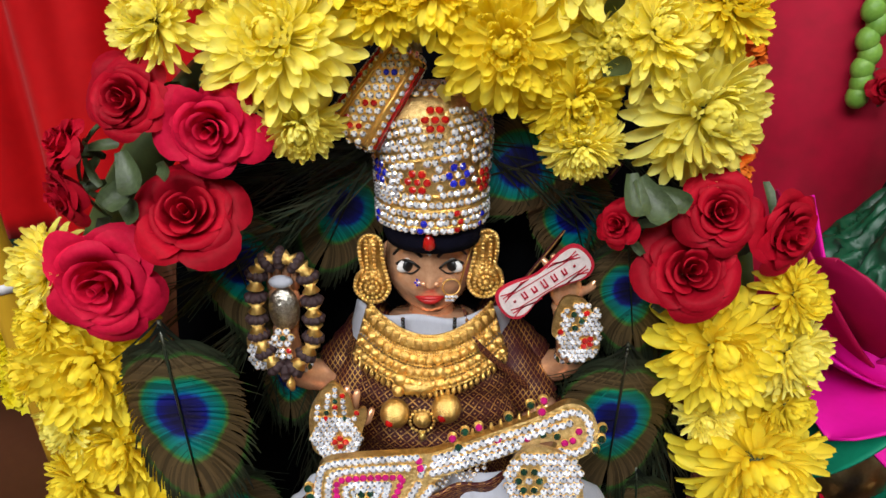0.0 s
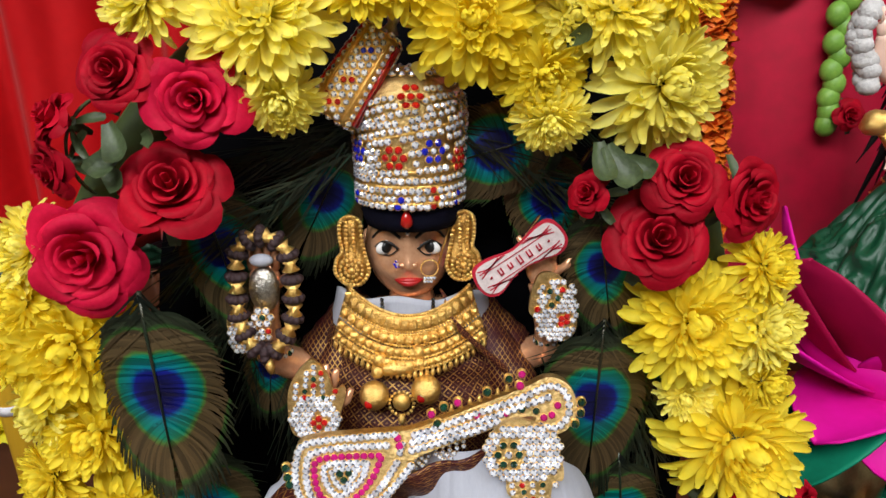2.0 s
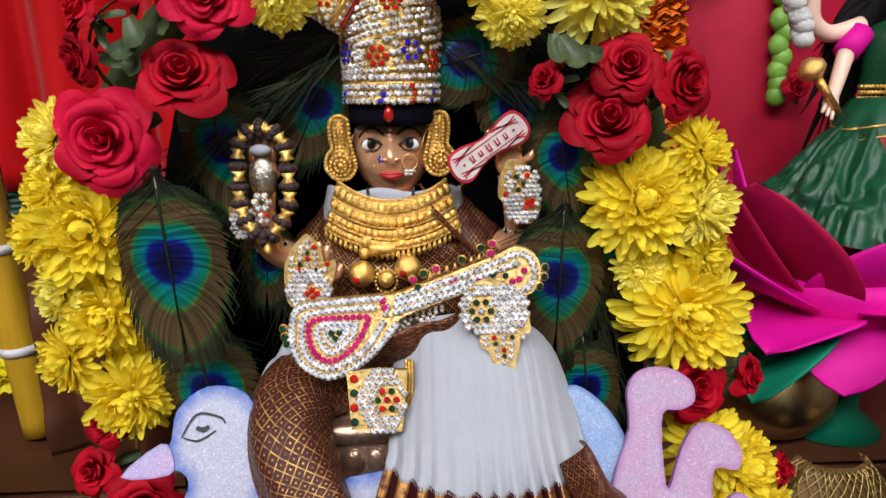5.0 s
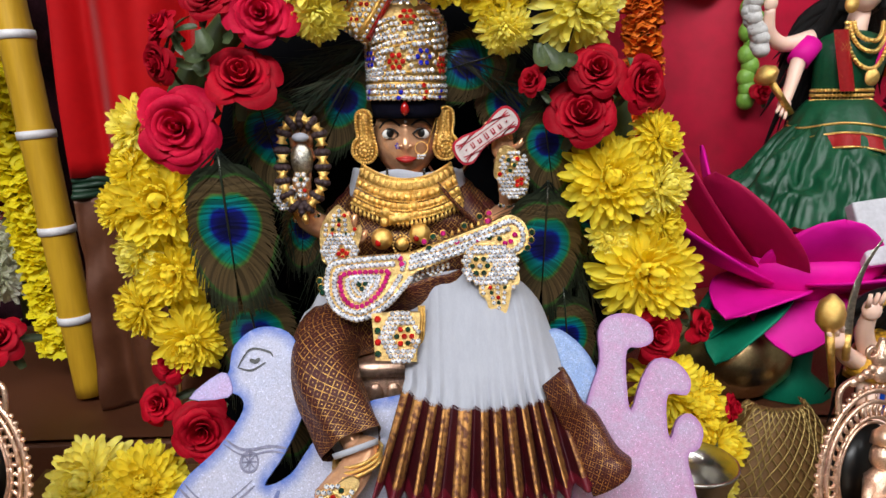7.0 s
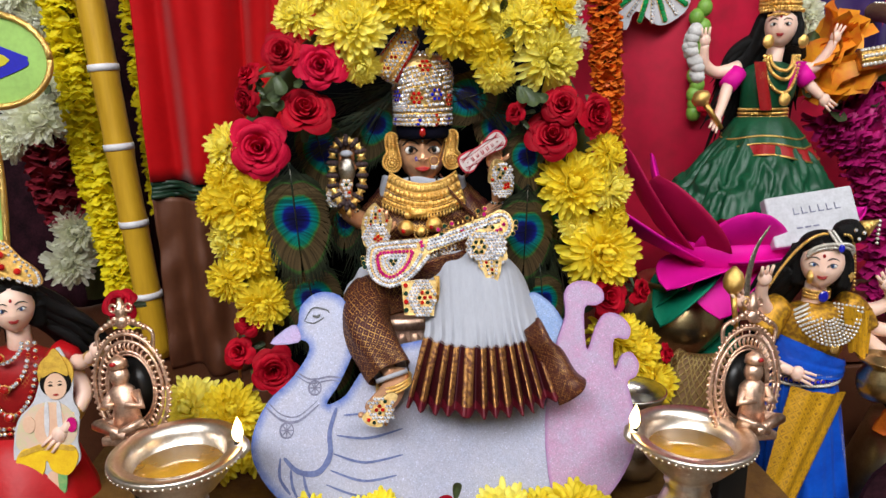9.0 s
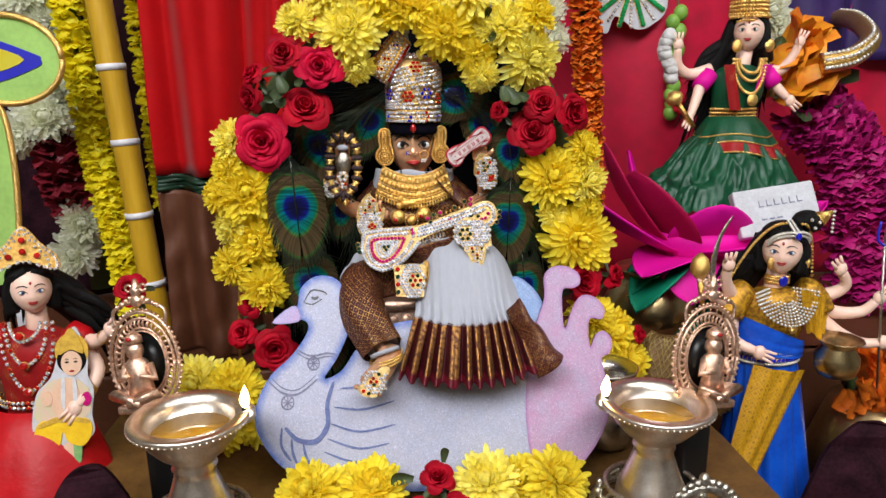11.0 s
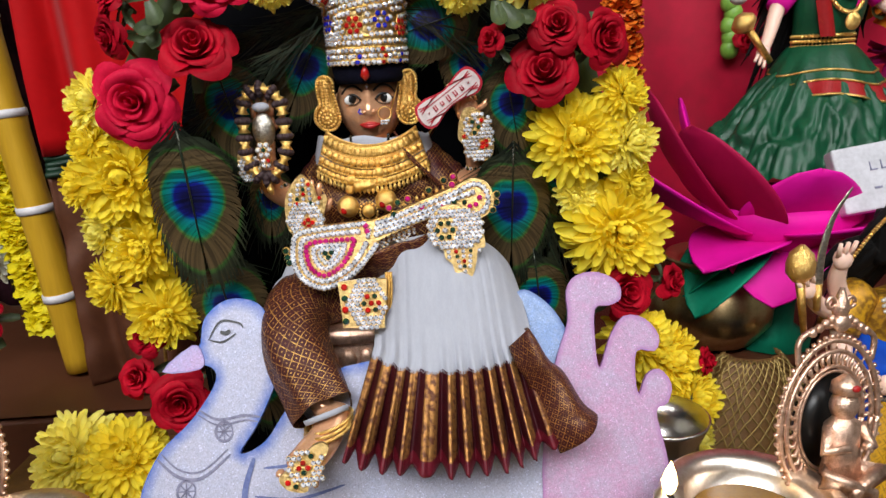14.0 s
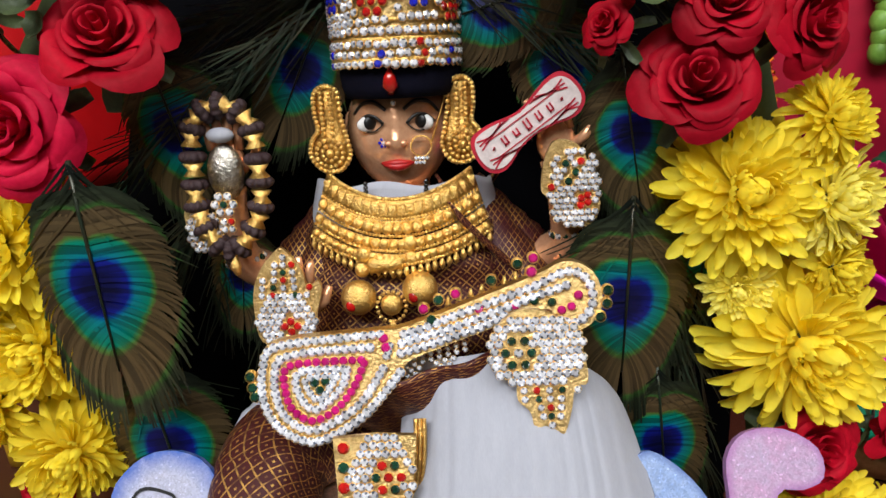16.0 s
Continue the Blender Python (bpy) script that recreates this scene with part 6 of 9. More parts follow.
hand_cover("hand_cover", [(36.5, 186), (37, 193), (39.5, 199.5), (44, 200), (48, 197), (50.5, 190), (53, 182), (51, 176.5), (46, 175.5), (42, 180), (39, 184)],
           0.1955, 0.0, grid_gems(45.6, 186.5, 7.2, 12.0, 1.95, [(47.6, 183.6, "r"), (49.4, 182.4, "r"), (47.4, 181.6, "r"), (49.4, 184.4, "r"), (43.2, 193.6, "g"), (46, 191, "g"), (44, 188.5, "g"), (47.4, 194, "r"), (39.2, 187, "r")], 0.00095),
           "gold hand cover set with clear, red and green stones")
hand_cover("wrist_cover", [(-66.2, 184), (-65.6, 178), (-62, 172.5), (-56.5, 171.4), (-54.8, 174.6), (-57, 178), (-60, 181.5), (-62.6, 186.5)], 0.1965, 0.0,
           grid_gems(-60.8, 177.6, 5.6, 6.2, 1.9, [(-61.4, 179.2, "r"), (-60.0, 177.8, "r"), (-62, 177.6, "r"), (-60.6, 180.6, "r")], 0.0009), "gold wrist cover set with clear and red stones")
hand_cover("foot_cover", [(-41.5, 68.2), (-43.5, 71.5), (-39, 75), (-33, 80), (-27.5, 83), (-24, 81), (-27, 76), (-31.5, 70), (-33, 66.4), (-38, 66.6)], 0.139, 0.40,
           grid_gems(-33.2, 74.6, 7.6, 7.0, 2.1, [(-34.0, 76.6, "r"), (-32.2, 74.8, "r"), (-35.6, 74.8, "r"), (-33.8, 73.2, "g"), (-40, 70, "r"), (-37, 68.6, "g"), (-30.8, 78.8, "g")], 0.00098), "gold foot cover set with clear, red and green stones")
clasp = hand_cover("waist_clasp", [(-20.5, 132.5), (-19, 114.0), (-1.5, 113.0), (0.6, 132.8), (-10, 133.2)], 0.1635, 0.35,
           grid_gems(-8.2, 123.2, 8.6, 11.4, 2.15, [(-6.6 + 3.2 * math.cos(k * 1.047), 123.4 + 3.2 * math.sin(k * 1.047), "rg"[k % 2]) for k in range(6)] + [(-6.6, 123.4, "r")], 0.00105) +
           [(-17.8, 130.5 - 4.6 * k, 0.0015, "rg"[k % 2]) for k in range(4)], "square gold clasp set with clear, red and green stones")
for k in range(3):
    bm = tube(spline([(0.0 + 0.0011 * k, 0.1645, 0.1335), (-0.0003 + 0.0011 * k, 0.1600, 0.124), (-0.0024 + 0.0011 * k, 0.1575, 0.1130)], 8), 0.0006, 6)
    part("cord", bm, GOLD_DARK, clasp, "twisted gold cord")
for k in range(3):
    q = k * 0.0021
    ring = [(-0.0262 + 0.0098 * math.cos(a), 0.1312 - q + 0.0088 * math.sin(a), 0.0815 - q * 0.5 + 0.003 * math.cos(a)) for a in (2 * math.pi * m / 28 for m in range(29))]
    solid("anklet", tube(ring, 0.0008, 6), GOLD, "thin gold anklet round the idol's ankle", "jewellery", "anklets")


def bead_loop():
    t = thing("prayer_beads", "loop of dark seed beads with gold caps", "prayer beads")
    sm = bmesh.new()

    def ribbed(u, v):
        a, b = 2 * math.pi * u, math.pi * v
        r = (0.35 + 0.65 * math.sin(b)) * (1 + 0.13 * math.cos(9 * a))
        return (r * math.cos(a), r * math.sin(a), -0.72 * math.cos(b))
    add_grid(sm, ribbed, 36, 9, wrap=True)
    seed = finish(sm, "bead", mat("dark_seed", (0.035, 0.014, 0.016), 0.6, scale=900, bump=0.5, bscale=2500))
    cap = finish(lathe([(0.3, -0.5), (0.75, -0.45), (0.4, 0.0), (0.75, 0.45), (0.3, 0.5)], 10), "cap", GOLD)
    pts = spline([(-0.0524, 0.1965, 0.2135), (-0.0600, 0.1965, 0.2085), (-0.0615, 0.1962, 0.195), (-0.0612, 0.1955, 0.183), (-0.0560, 0.1945, 0.1735), (-0.0505, 0.1945, 0.1735),
                  (-0.0440, 0.1955, 0.183), (-0.0430, 0.1962, 0.195), (-0.0445, 0.1965, 0.2085)], 12, True)
    n = 16
    for k in range(2 * n):
        i = int(len(pts) * k / (2 * n))
        d = Vector(pts[(i + 2) % len(pts)]) - Vector(pts[i - 2])
        m = Matrix.Translation(pts[i]) @ d.to_track_quat("Z", "Y").to_matrix().to_4x4()
        if k % 2:
            piece("cap", cap, t, m @ Matrix.Scale(0.0040, 4))
        else:
            piece("bead", seed, t, m @ Matrix.Diagonal((0.0036, 0.0036, 0.0025, 1)))
    part("tassel", tube([(-0.0525, 0.1935, 0.172), (-0.052, 0.193, 0.168), (-0.0515, 0.193, 0.1655)], [0.0008, 0.0017, 0.0008], 8), GOLD, t)
    t = thing("conch_piece", "small silvery scored conch held inside the beads", "ornament")
    part("shell", ball((-0.0525, 0.1965, 0.195), (0.0052, 0.0035, 0.0080), 16, 12), SILVER, t)
    part("white_top", ball((-0.0525, 0.1955, 0.2055), (0.0040, 0.0025, 0.0022), 12, 8), WHITE_SILK, t)
    t = thing("stone_flower", "flower of clear stones with a green heart", "jewellery")
    for k in range(6):
        a = 2 * math.pi * k / 6
        stone(t, (-0.0528 + 0.0026 * math.cos(a), 0.1925, 0.1865 + 0.0026 * math.sin(a)), (0, -1, 0.1), 0.0013)
    stone(t, (-0.0528, 0.1922, 0.1865), (0, -1, 0.1), 0.0012, "g")
    for k in range(4):
        stone(t, (-0.0535 + 0.0022 * (k % 2), 0.1925, 0.1815 - 0.0022 * (k // 2)), (0, -1, 0.1), 0.0011, "wrww"[k])


bead_loop()


def bracelet(x, y, z, r, label):
    t = thing("bracelet", label, "jewellery", "bracelets", at=(x, y, z))
    for k in range(16):
        a = 2 * math.pi * k / 16
        p = Vector((r * math.cos(a), 0.7 * r * math.sin(a), 0.15 * r * math.cos(a)))
        piece("stone", GEM["g" if k % 2 else "w"], t, Matrix.Translation(p) @ p.to_track_quat("Z", "Y").to_matrix().to_4x4() @ Matrix.Scale(0.0014, 4))


bracelet(-0.0535, 0.206, 0.1665, 0.0058, "bracelet of green and clear stones on the wrist")
bracelet(0.0465, 0.206, 0.1715, 0.0056, "bracelet of green and clear stones on the wrist")


def scroll():
    """The painted strip: long axis along a, drawn in its own plane."""
    m = Matrix.Translation((0.0328, 0.1960, 0.2050)) @ pose(0, 0, 0, 0, -34.5, 0) @ Matrix.Scale(0.96, 4)
    t = thing("scroll_card", "small painted paper scroll with red border and red lettering", "scroll", m=m)
    out = spline([(-0.0150, 0.0055), (-0.0172, 0.001), (-0.0165, -0.0045), (-0.012, -0.0066), (-0.004, -0.0040), (0.004, -0.0040), (0.012, -0.0060), (0.0168, -0.0035), (0.0172, 0.002),
                  (0.015, 0.0058), (0.010, 0.0062), (0.0, 0.0040), (-0.009, 0.0058)], 4, True)
    flat = lambda a, b, d: (a, d, b)
    part("red_rim", plate([(a * 1.03, b * 1.1) for a, b in out], 0.0008, flat), SCROLL_RED, t, smooth=False)
    part("paper", plate([(a * 0.97, b * 0.93) for a, b in out], 0.0006, lambda a, b, d: (a, d - 0.0005, b)), SCROLL_WHITE, t, smooth=False)

    def ink(pts, w):
        c = spline(pts, 5)
        bm = bmesh.new()
        last = None
        for i, (a, b) in enumerate(c):
            d = (Vector(c[min(i + 1, len(c) - 1)]) - Vector(c[max(i - 1, 0)])).normalized()
            row = (bm.verts.new((a - d.y * w, -0.0008, b + d.x * w)), bm.verts.new((a + d.y * w, -0.0008, b - d.x * w)))
            if last:
                bm.faces.new((last[0], last[1], row[1], row[0]))
            last = row
        part("ink_line", bm, SCROLL_RED, t)
    for sx in (-1, 1):
        for q in (0.0, 0.0012, 0.0024):
            ink([(sx * (0.0035 + q), 0.0044 + q * 0.2), (sx * (0.008 + q), 0.0038 - 0.2 * q), (sx * (0.0148), 0.0015 + 1.2 * q)], 0.00022)
            ink([(sx * (0.0035 + q), -0.0042 - q * 0.2), (sx * (0.008 + q), -0.0040 + 0.2 * q), (sx * (0.0148), -0.0022 - 1.2 * q)], 0.00022)
    ink([(-0.013, 0.0026), (-0.004, 0.0026), (0.004, 0.0026), (0.013, 0.0028)], 0.00018)
    ink([(-0.013, -0.0030), (-0.004, -0.0029), (0.004, -0.0028), (0.013, -0.0026)], 0.00018)
    # lettering that cannot be read: plain bars
    for k, (h, w) in enumerate(((0.0006, 0.0006), (0.0028, 0.0017), (0.0022, 0.0018), (0.0034, 0.0018), (0.0028, 0.0018), (0.0024, 0.0016), (0.0006, 0.0006))):
        bm = bmesh.new()
        a = -0.0118 + 0.0039 * k
        add_box(bm, (a - w * 0.35, -0.0008, -0.0002), (0.0005, 0.0004, h))
        add_box(bm, (a + w * 0.35, -0.0008, 0.0000), (0.0005, 0.0004, h * 0.9))
        add_box(bm, (a, -0.0008, -h * 0.42), (w, 0.0004, 0.0005))
        part("letter_bar", bm, SCROLL_RED, t, smooth=False)


scroll()


# ---- strings of flowers and the staff behind ----
def petal_string(name, pts, radius, material, label, count, length, width, category="flower string", seed=1, out_bias=0.5):
    """A thick string of packed petals along points."""
    r = random.Random(seed)
    c = [Vector(p) for p in spline(pts, 10)]
    bm = bmesh.new()
    for i in range(count):
        k = r.uniform(0, len(c) - 1.001)
        j = int(k)
        p = c[j].lerp(c[j + 1], k - j)
        d = (c[j + 1] - c[j]).normalized()
        side = d.cross(Vector((0, 1, 0))).normalized()
        a = r.uniform(-math.pi * 0.1, math.pi * 1.1)
        rad = side * math.cos(a) + Vector((0, -1, 0)) * math.sin(a)
        out = (rad + d * r.uniform(-out_bias, out_bias)).normalized()
        up = (d - out * d.dot(out)).normalized()
        petal(bm, p + rad * radius * 0.35, out, up, length * r.uniform(0.7, 1.15), width * r.uniform(0.8, 1.2), r.uniform(-0.7, 0.7), 0.3, 3, 4)
    t = thing(name, label, category, "flower strings")
    ob = part("petals", bm, material, t)
    ob["kind"] = "stuff"
    part("cord", tube(c, radius * 0.4, 8), STEM, t)


petal_string("petal_string", [(-0.302, 0.372, 0.42), (-0.291, 0.372, 0.30), (-0.283, 0.37, 0.20), (-0.272, 0.366, 0.12), (-0.262, 0.362, 0.045)], 0.016, LEMON, "thick hanging string of lemon yellow petals", 1500, 0.012, 0.010, seed=2)
petal_string("petal_string", [(-0.252, 0.40, 0.42), (-0.245, 0.40, 0.30), (-0.240, 0.40, 0.20), (-0.236, 0.395, 0.14)], 0.010, LEMON, "thin hanging string of lemon yellow petals", 500, 0.010, 0.009, seed=3)
petal_string("petal_string", [(0.170, 0.428, 0.42), (0.175, 0.425, 0.32), (0.180, 0.42, 0.24), (0.184, 0.415, 0.14), (0.188, 0.41, 0.06)], 0.014, ORANGE, "thick hanging string of orange marigold petals", 1300, 0.011, 0.010, seed=4)
petal_string("petal_string", [(0.395, 0.40, 0.225), (0.425, 0.395, 0.20), (0.445, 0.385, 0.16), (0.452, 0.37, 0.10), (0.455, 0.355, 0.04)], 0.036, MAGENTA_PETAL, "thick hanging string of dark magenta petals", 1500, 0.024, 0.014, seed=5)


def wide_garland():
    """White tuberose heads and maroon bands hanging at the far side."""
    for x, z, r in ((-0.345, 0.222, 0.030), (-0.352, 0.262, 0.024), (-0.331, 0.243, 0.022), (-0.350, 0.335, 0.028), (-0.335, 0.305, 0.02), (-0.325, 0.118, 0.024), (-0.338, 0.086, 0.024), (-0.372, 0.205, 0.022),
                    (0.140, 0.318, 0.022), (0.150, 0.292, 0.016), (0.372, 0.318, 0.024), (0.385, 0.300, 0.018)):
        mum((x, 0.418 if x < 0 else 0.44, z), (0.15, -1, rng.uniform(-0.5, 0.3)), r, "white", "creamy white flower head in a hanging garland", "white garland flowers")
    petal_string("petal_string", [(-0.345, 0.44, 0.20), (-0.338, 0.44, 0.16), (-0.33, 0.44, 0.135)], 0.034, MAROON_PETAL, "maroon rose petals packed into the white garland", 320, 0.022, 0.018, seed=6)
    petal_string("petal_string", [(-0.352, 0.45, 0.305), (-0.35, 0.45, 0.28)], 0.034, MAROON_PETAL, "maroon rose petals packed into the white garland", 200, 0.022, 0.018, seed=7)
    bm = tube([(-0.352, 0.455, 0.42), (-0.348, 0.455, 0.26), (-0.335, 0.455, 0.12), (-0.332, 0.455, 0.04)], 0.012, 8)
    solid("garland_rope", bm, STEM, "green rope of the white garland", "garland")
    for x, z, dx in ((-0.372, 0.248, -0.8), (-0.36, 0.258, -0.3), (-0.33, 0.252, 0.5)):
        leaf((x, 0.40, z), (dx, -0.4, -0.3), 0.03, 0.012, "dark green leaf in the white garland")
    # orange blooms by the seated doll's hand
    petal_string("petal_string", [(0.352, 0.385, 0.283), (0.372, 0.385, 0.268), (0.388, 0.385, 0.252)], 0.022, mat("petal_amber", (0.80, 0.36, 0.012), 0.55, color2=(0.75, 0.16, 0.01), scale=40), "amber silk flower beside the seated doll", 46, 0.032, 0.034, "flower", 8, 0.25)
    for p, o in (((0.37, 0.39, 0.245), (-0.7, -0.3, -0.3)), ((0.39, 0.39, 0.24), (0.6, -0.3, -0.4)), ((0.38, 0.39, 0.238), (0.0, -0.4, -0.9)), ((0.40, 0.39, 0.25), (0.9, -0.2, 0.0))):
        leaf(p, o, 0.045, 0.02, "dark green leaf beneath the amber flower")


wide_garland()


def staff():
    t = thing("bamboo_staff", "golden painted bamboo staff with white tape rings, leaning", "staff")
    a, b = Vector((-0.262, 0.338, 0.42)), Vector((-0.231, 0.330, 0.022))
    n = 40
    pts = [a.lerp(b, k / n) for k in range(n + 1)]
    zs = (0.325, 0.263, 0.2016, 0.139, 0.0775)
    rr = [0.0104 + 0.0009 * max(math.exp(-((p.z - z) / 0.004) ** 2) for z in zs) for p in pts]
    part("cane", tube(pts, rr, 20), BAMBOO, t)
    d = (b - a).normalized()
    for z in zs:
        p = a.lerp(b, (a.z - z) / (a.z - b.z))
        part("tape_ring", tube([p - d * 0.0026, p + d * 0.0026], 0.0117, 24), TAPE, t, "white tape ring")


staff()
rose((-0.203, 0.20, 0.110), (0.1, -0.8, 0.6), 0.016, "red", "single red rose behind the small arch", 3, "loose roses")


# ---- brass and silver ----
FLAME = bpy.data.materials.new("flame")
FLAME.use_nodes = True
e = FLAME.node_tree.nodes["Principled BSDF"]
e.inputs["Emission Color"].default_value, e.inputs["Emission Strength"].default_value = (1.0, 0.62, 0.24, 1), 12.0
e.inputs["Base Color"].default_value = (1.0, 0.8, 0.5, 1)


def oil_lamp(x, y, top, spout, label):
    s = top / 0.0755
    t = thing("oil_lamp", label, "oil lamp", "oil lamps", at=(x, y, 0))
    prof = [(0.0235, 0.0), (0.0240, 0.003), (0.0232, 0.012), (0.0222, 0.0185), (0.0195, 0.0235), (0.0160, 0.0320), (0.0130, 0.0400), (0.0122, 0.0440), (0.0138, 0.0456), (0.0122, 0.0474), (0.0138, 0.0505), (0.0205, 0.0555),
            (0.0270, 0.0625), (0.0295, 0.0672), (0.0345, 0.0705), (0.0362, 0.0726), (0.0362, 0.0744), (0.0350, 0.0750), (0.0280, 0.0742), (0.0266, 0.070), (0.0235, 0.064), (0.012, 0.0605), (0.0006, 0.060)]
    part("bowl", lathe([(r * 0.875, z * s) for r, z in prof], 64), PALE_BRASS, t)
    part("oil", lathe([(0.0006, 0.0652 * s), (0.0206, 0.0652 * s), (0.0208, 0.0656 * s), (0.0006, 0.0657 * s)], 40), OIL, t, "amber lamp oil")
    for k in range(60):
        a = 2 * math.pi * k / 60
        piece("rim_bead", RIM_BEAD, t, Matrix.Translation((0.0314 * math.cos(a), 0.0314 * math.sin(a), 0.0722 * s)) @ Matrix.Scale(0.0009, 4))
    d = Vector((math.cos(spout), math.sin(spout), 0))
    tip = d * 0.0290 + Vector((0, 0, 0.0745 * s))
    part("spout", tube([d * 0.024 + Vector((0, 0, 0.0725 * s)), d * 0.031 + Vector((0, 0, 0.0735 * s)), d * 0.034 + Vector((0, 0, 0.0745 * s))], [0.006, 0.0055, 0.003], 14, 0.4), PALE_BRASS, t)
    part("wick", tube([d * 0.020 + Vector((0, 0, 0.064 * s)), d * 0.029 + Vector((0, 0, 0.0765 * s)), tip + Vector((0, 0, 0.0038))], [0.0012, 0.0012, 0.0008], 8), BLACK, t)
    h = tip + Vector((0, 0, 0.002))
    part("flame", tube([h, h + Vector((0, 0, 0.002)), h + Vector((0, 0, 0.005)), h + Vector((0.0003, 0, 0.009)), h + Vector((0.0004, 0, 0.013))], [0.0008, 0.0022, 0.0028, 0.0018, 0.0002], 14), FLAME, t, "small burning flame")


g = bmesh.new()
bmesh.ops.create_icosphere(g, subdivisions=1, radius=1)
RIM_BEAD = finish(g, "rim_bead", PALE_BRASS)
oil_lamp(-0.131, 0.075, 0.0765, 0.05, "footed brass oil lamp with a lit wick and beaded rim")
oil_lamp(0.1265, 0.077, 0.0715, 3.0, "footed brass oil lamp with a lit wick and beaded rim")


def pot(name, x, y, z, prof, m, label, category):
    return solid(name, lathe(prof, 48), m, label, category, m=Matrix.Translation((x, y, z)))


pot("steel_bowl", 0.1245, 0.158, 0.0, [(0.014, 0.0), (0.018, 0.002), (0.0215, 0.014), (0.0215, 0.028), (0.0165, 0.040), (0.0165, 0.045), (0.0205, 0.0555), (0.0210, 0.0570), (0.0200, 0.0575), (0.0155, 0.046), (0.0150, 0.036), (0.0006, 0.035)],
    STEEL, "small steel pot with a wide lip behind the swan", "pot")
pot("brass_pot", 0.215, 0.315, 0.0205, [(0.022, 0.0), (0.03, 0.004), (0.040, 0.018), (0.041, 0.032), (0.033, 0.046), (0.026, 0.052), (0.027, 0.058), (0.032, 0.061), (0.031, 0.063), (0.022, 0.058), (0.0006, 0.056)],
    BRASS, "round brass pot standing under the lotus", "pot")


def filigree_base(x, y, label):
    t = thing("openwork_dish", label, "ornament", "filigree bases", at=(x, y, 0.0))
    part("ring", tube([(0.034 * math.cos(a), 0.030 * math.sin(a), 0.004) for a in (2 * math.pi * k / 40 for k in range(41))], 0.0018, 8), SILVER, t)
    part("upper_ring", tube([(0.0265 * math.cos(a), 0.024 * math.sin(a), 0.018) for a in (2 * math.pi * k / 40 for k in range(41))], 0.0015, 8), SILVER, t)
    for k in range(18):
        a = 2 * math.pi * k / 18
        pts = []
        for m in range(14):
            q = m / 13
            b = a + 0.13 * math.sin(q * 2 * math.pi)
            r = 0.034 - 0.0075 * q
            pts.append((r * math.cos(b), r * 0.89 * math.sin(b), 0.004 + 0.014 * q))
        part("scroll", tube(pts, 0.0011, 6), SILVER, t)
        part("leaf_boss", ball((0.0305 * math.cos(a + 0.17), 0.0272 * math.sin(a + 0.17), 0.011), (0.0024, 0.0024, 0.0034), 8, 6), SILVER, t)


filigree_base(0.1265, 0.077, "openwork silver base round the lamp foot")
filigree_base(-0.131, 0.075, "openwork silver base round the lamp foot")


def silver_figurine(x, y, s, label):
    """A small cast shrine: an arch with a seated shape, in one mesh."""
    bm = bmesh.new()
    arch = [(0.020 * math.cos(a), 0.0, 0.018 + 0.027 * math.sin(a)) for a in (math.pi * k / 18 for k in range(19))]
    add_tube(bm, [(0.020, 0, 0.0)] + arch + [(-0.020, 0, 0.0)], 0.0032, 8)
    for k in range(19):
        add_ball(bm, (1.16 * arch[k][0], -0.0012, 0.018 + 1.13 * (arch[k][2] - 0.018)), (0.0024, 0.002, 0.0024), 8, 6)
    add_ball(bm, (0, 0, 0.0495), (0.003, 0.003, 0.004), 10, 8)
    add_box(bm, (0, -0.002, 0.003), (0.036, 0.014, 0.006), 0.001)
    add_ball(bm, (0, -0.003, 0.015), (0.0095, 0.007, 0.010), 14, 10)
    add_ball(bm, (0, -0.004, 0.009), (0.0135, 0.008, 0.0045), 14, 8)
    add_ball(bm, (0, -0.004, 0.0285), (0.0062, 0.0055, 0.0065), 14, 10)
    add_tube(bm, [(0, -0.004, 0.033), (0, -0.004, 0.037), (0, -0.004, 0.041)], [0.0055, 0.0042, 0.0012], 12)
    for sx in (-1, 1):
        add_tube(bm, [(sx * 0.008, -0.004, 0.022), (sx * 0.0125, -0.007, 0.016), (sx * 0.006, -0.010, 0.014)], [0.003, 0.0028, 0.002], 8)
        add_ball(bm, (sx * 0.0068, -0.004, 0.0285), (0.0035, 0.0015, 0.0045), 8, 6)
    add_tube(bm, [(0, -0.009, 0.028), (0.001, -0.0115, 0.022), (0.003, -0.011, 0.016)], [0.0022, 0.002, 0.0012], 8)
    add_ball(bm, (0, -0.0092, 0.0325), (0.0012, 0.0006, 0.0024), 8, 6, 1)
    return solid("silver_figurine", bm, [SILVER, LIP_RED], label, "figurine", "silver figurines", m=Matrix.Translation((x, y, 0)) @ Matrix.Scale(s, 4))


silver_figurine(0.136, 0.034, 0.95, "small cast silver shrine figurine with a red dab")
silver_figurine(-0.106, 0.032, 0.55, "low cast silver shrine figurine with red dabs")
silver_figurine(-0.150, 0.031, 0.58, "low cast silver shrine figurine with red dabs")
bm = bmesh.new()
for k in range(2):
    add_tube(bm, [(0.104 + 0.006 * k, 0.026, 0.0015), (0.116 + 0.006 * k, 0.040, 0.0030)], 0.0016, 8)
solid("incense_stubs", bm, BRONZE, "two brown incense stubs lying by the lamp", "incense")


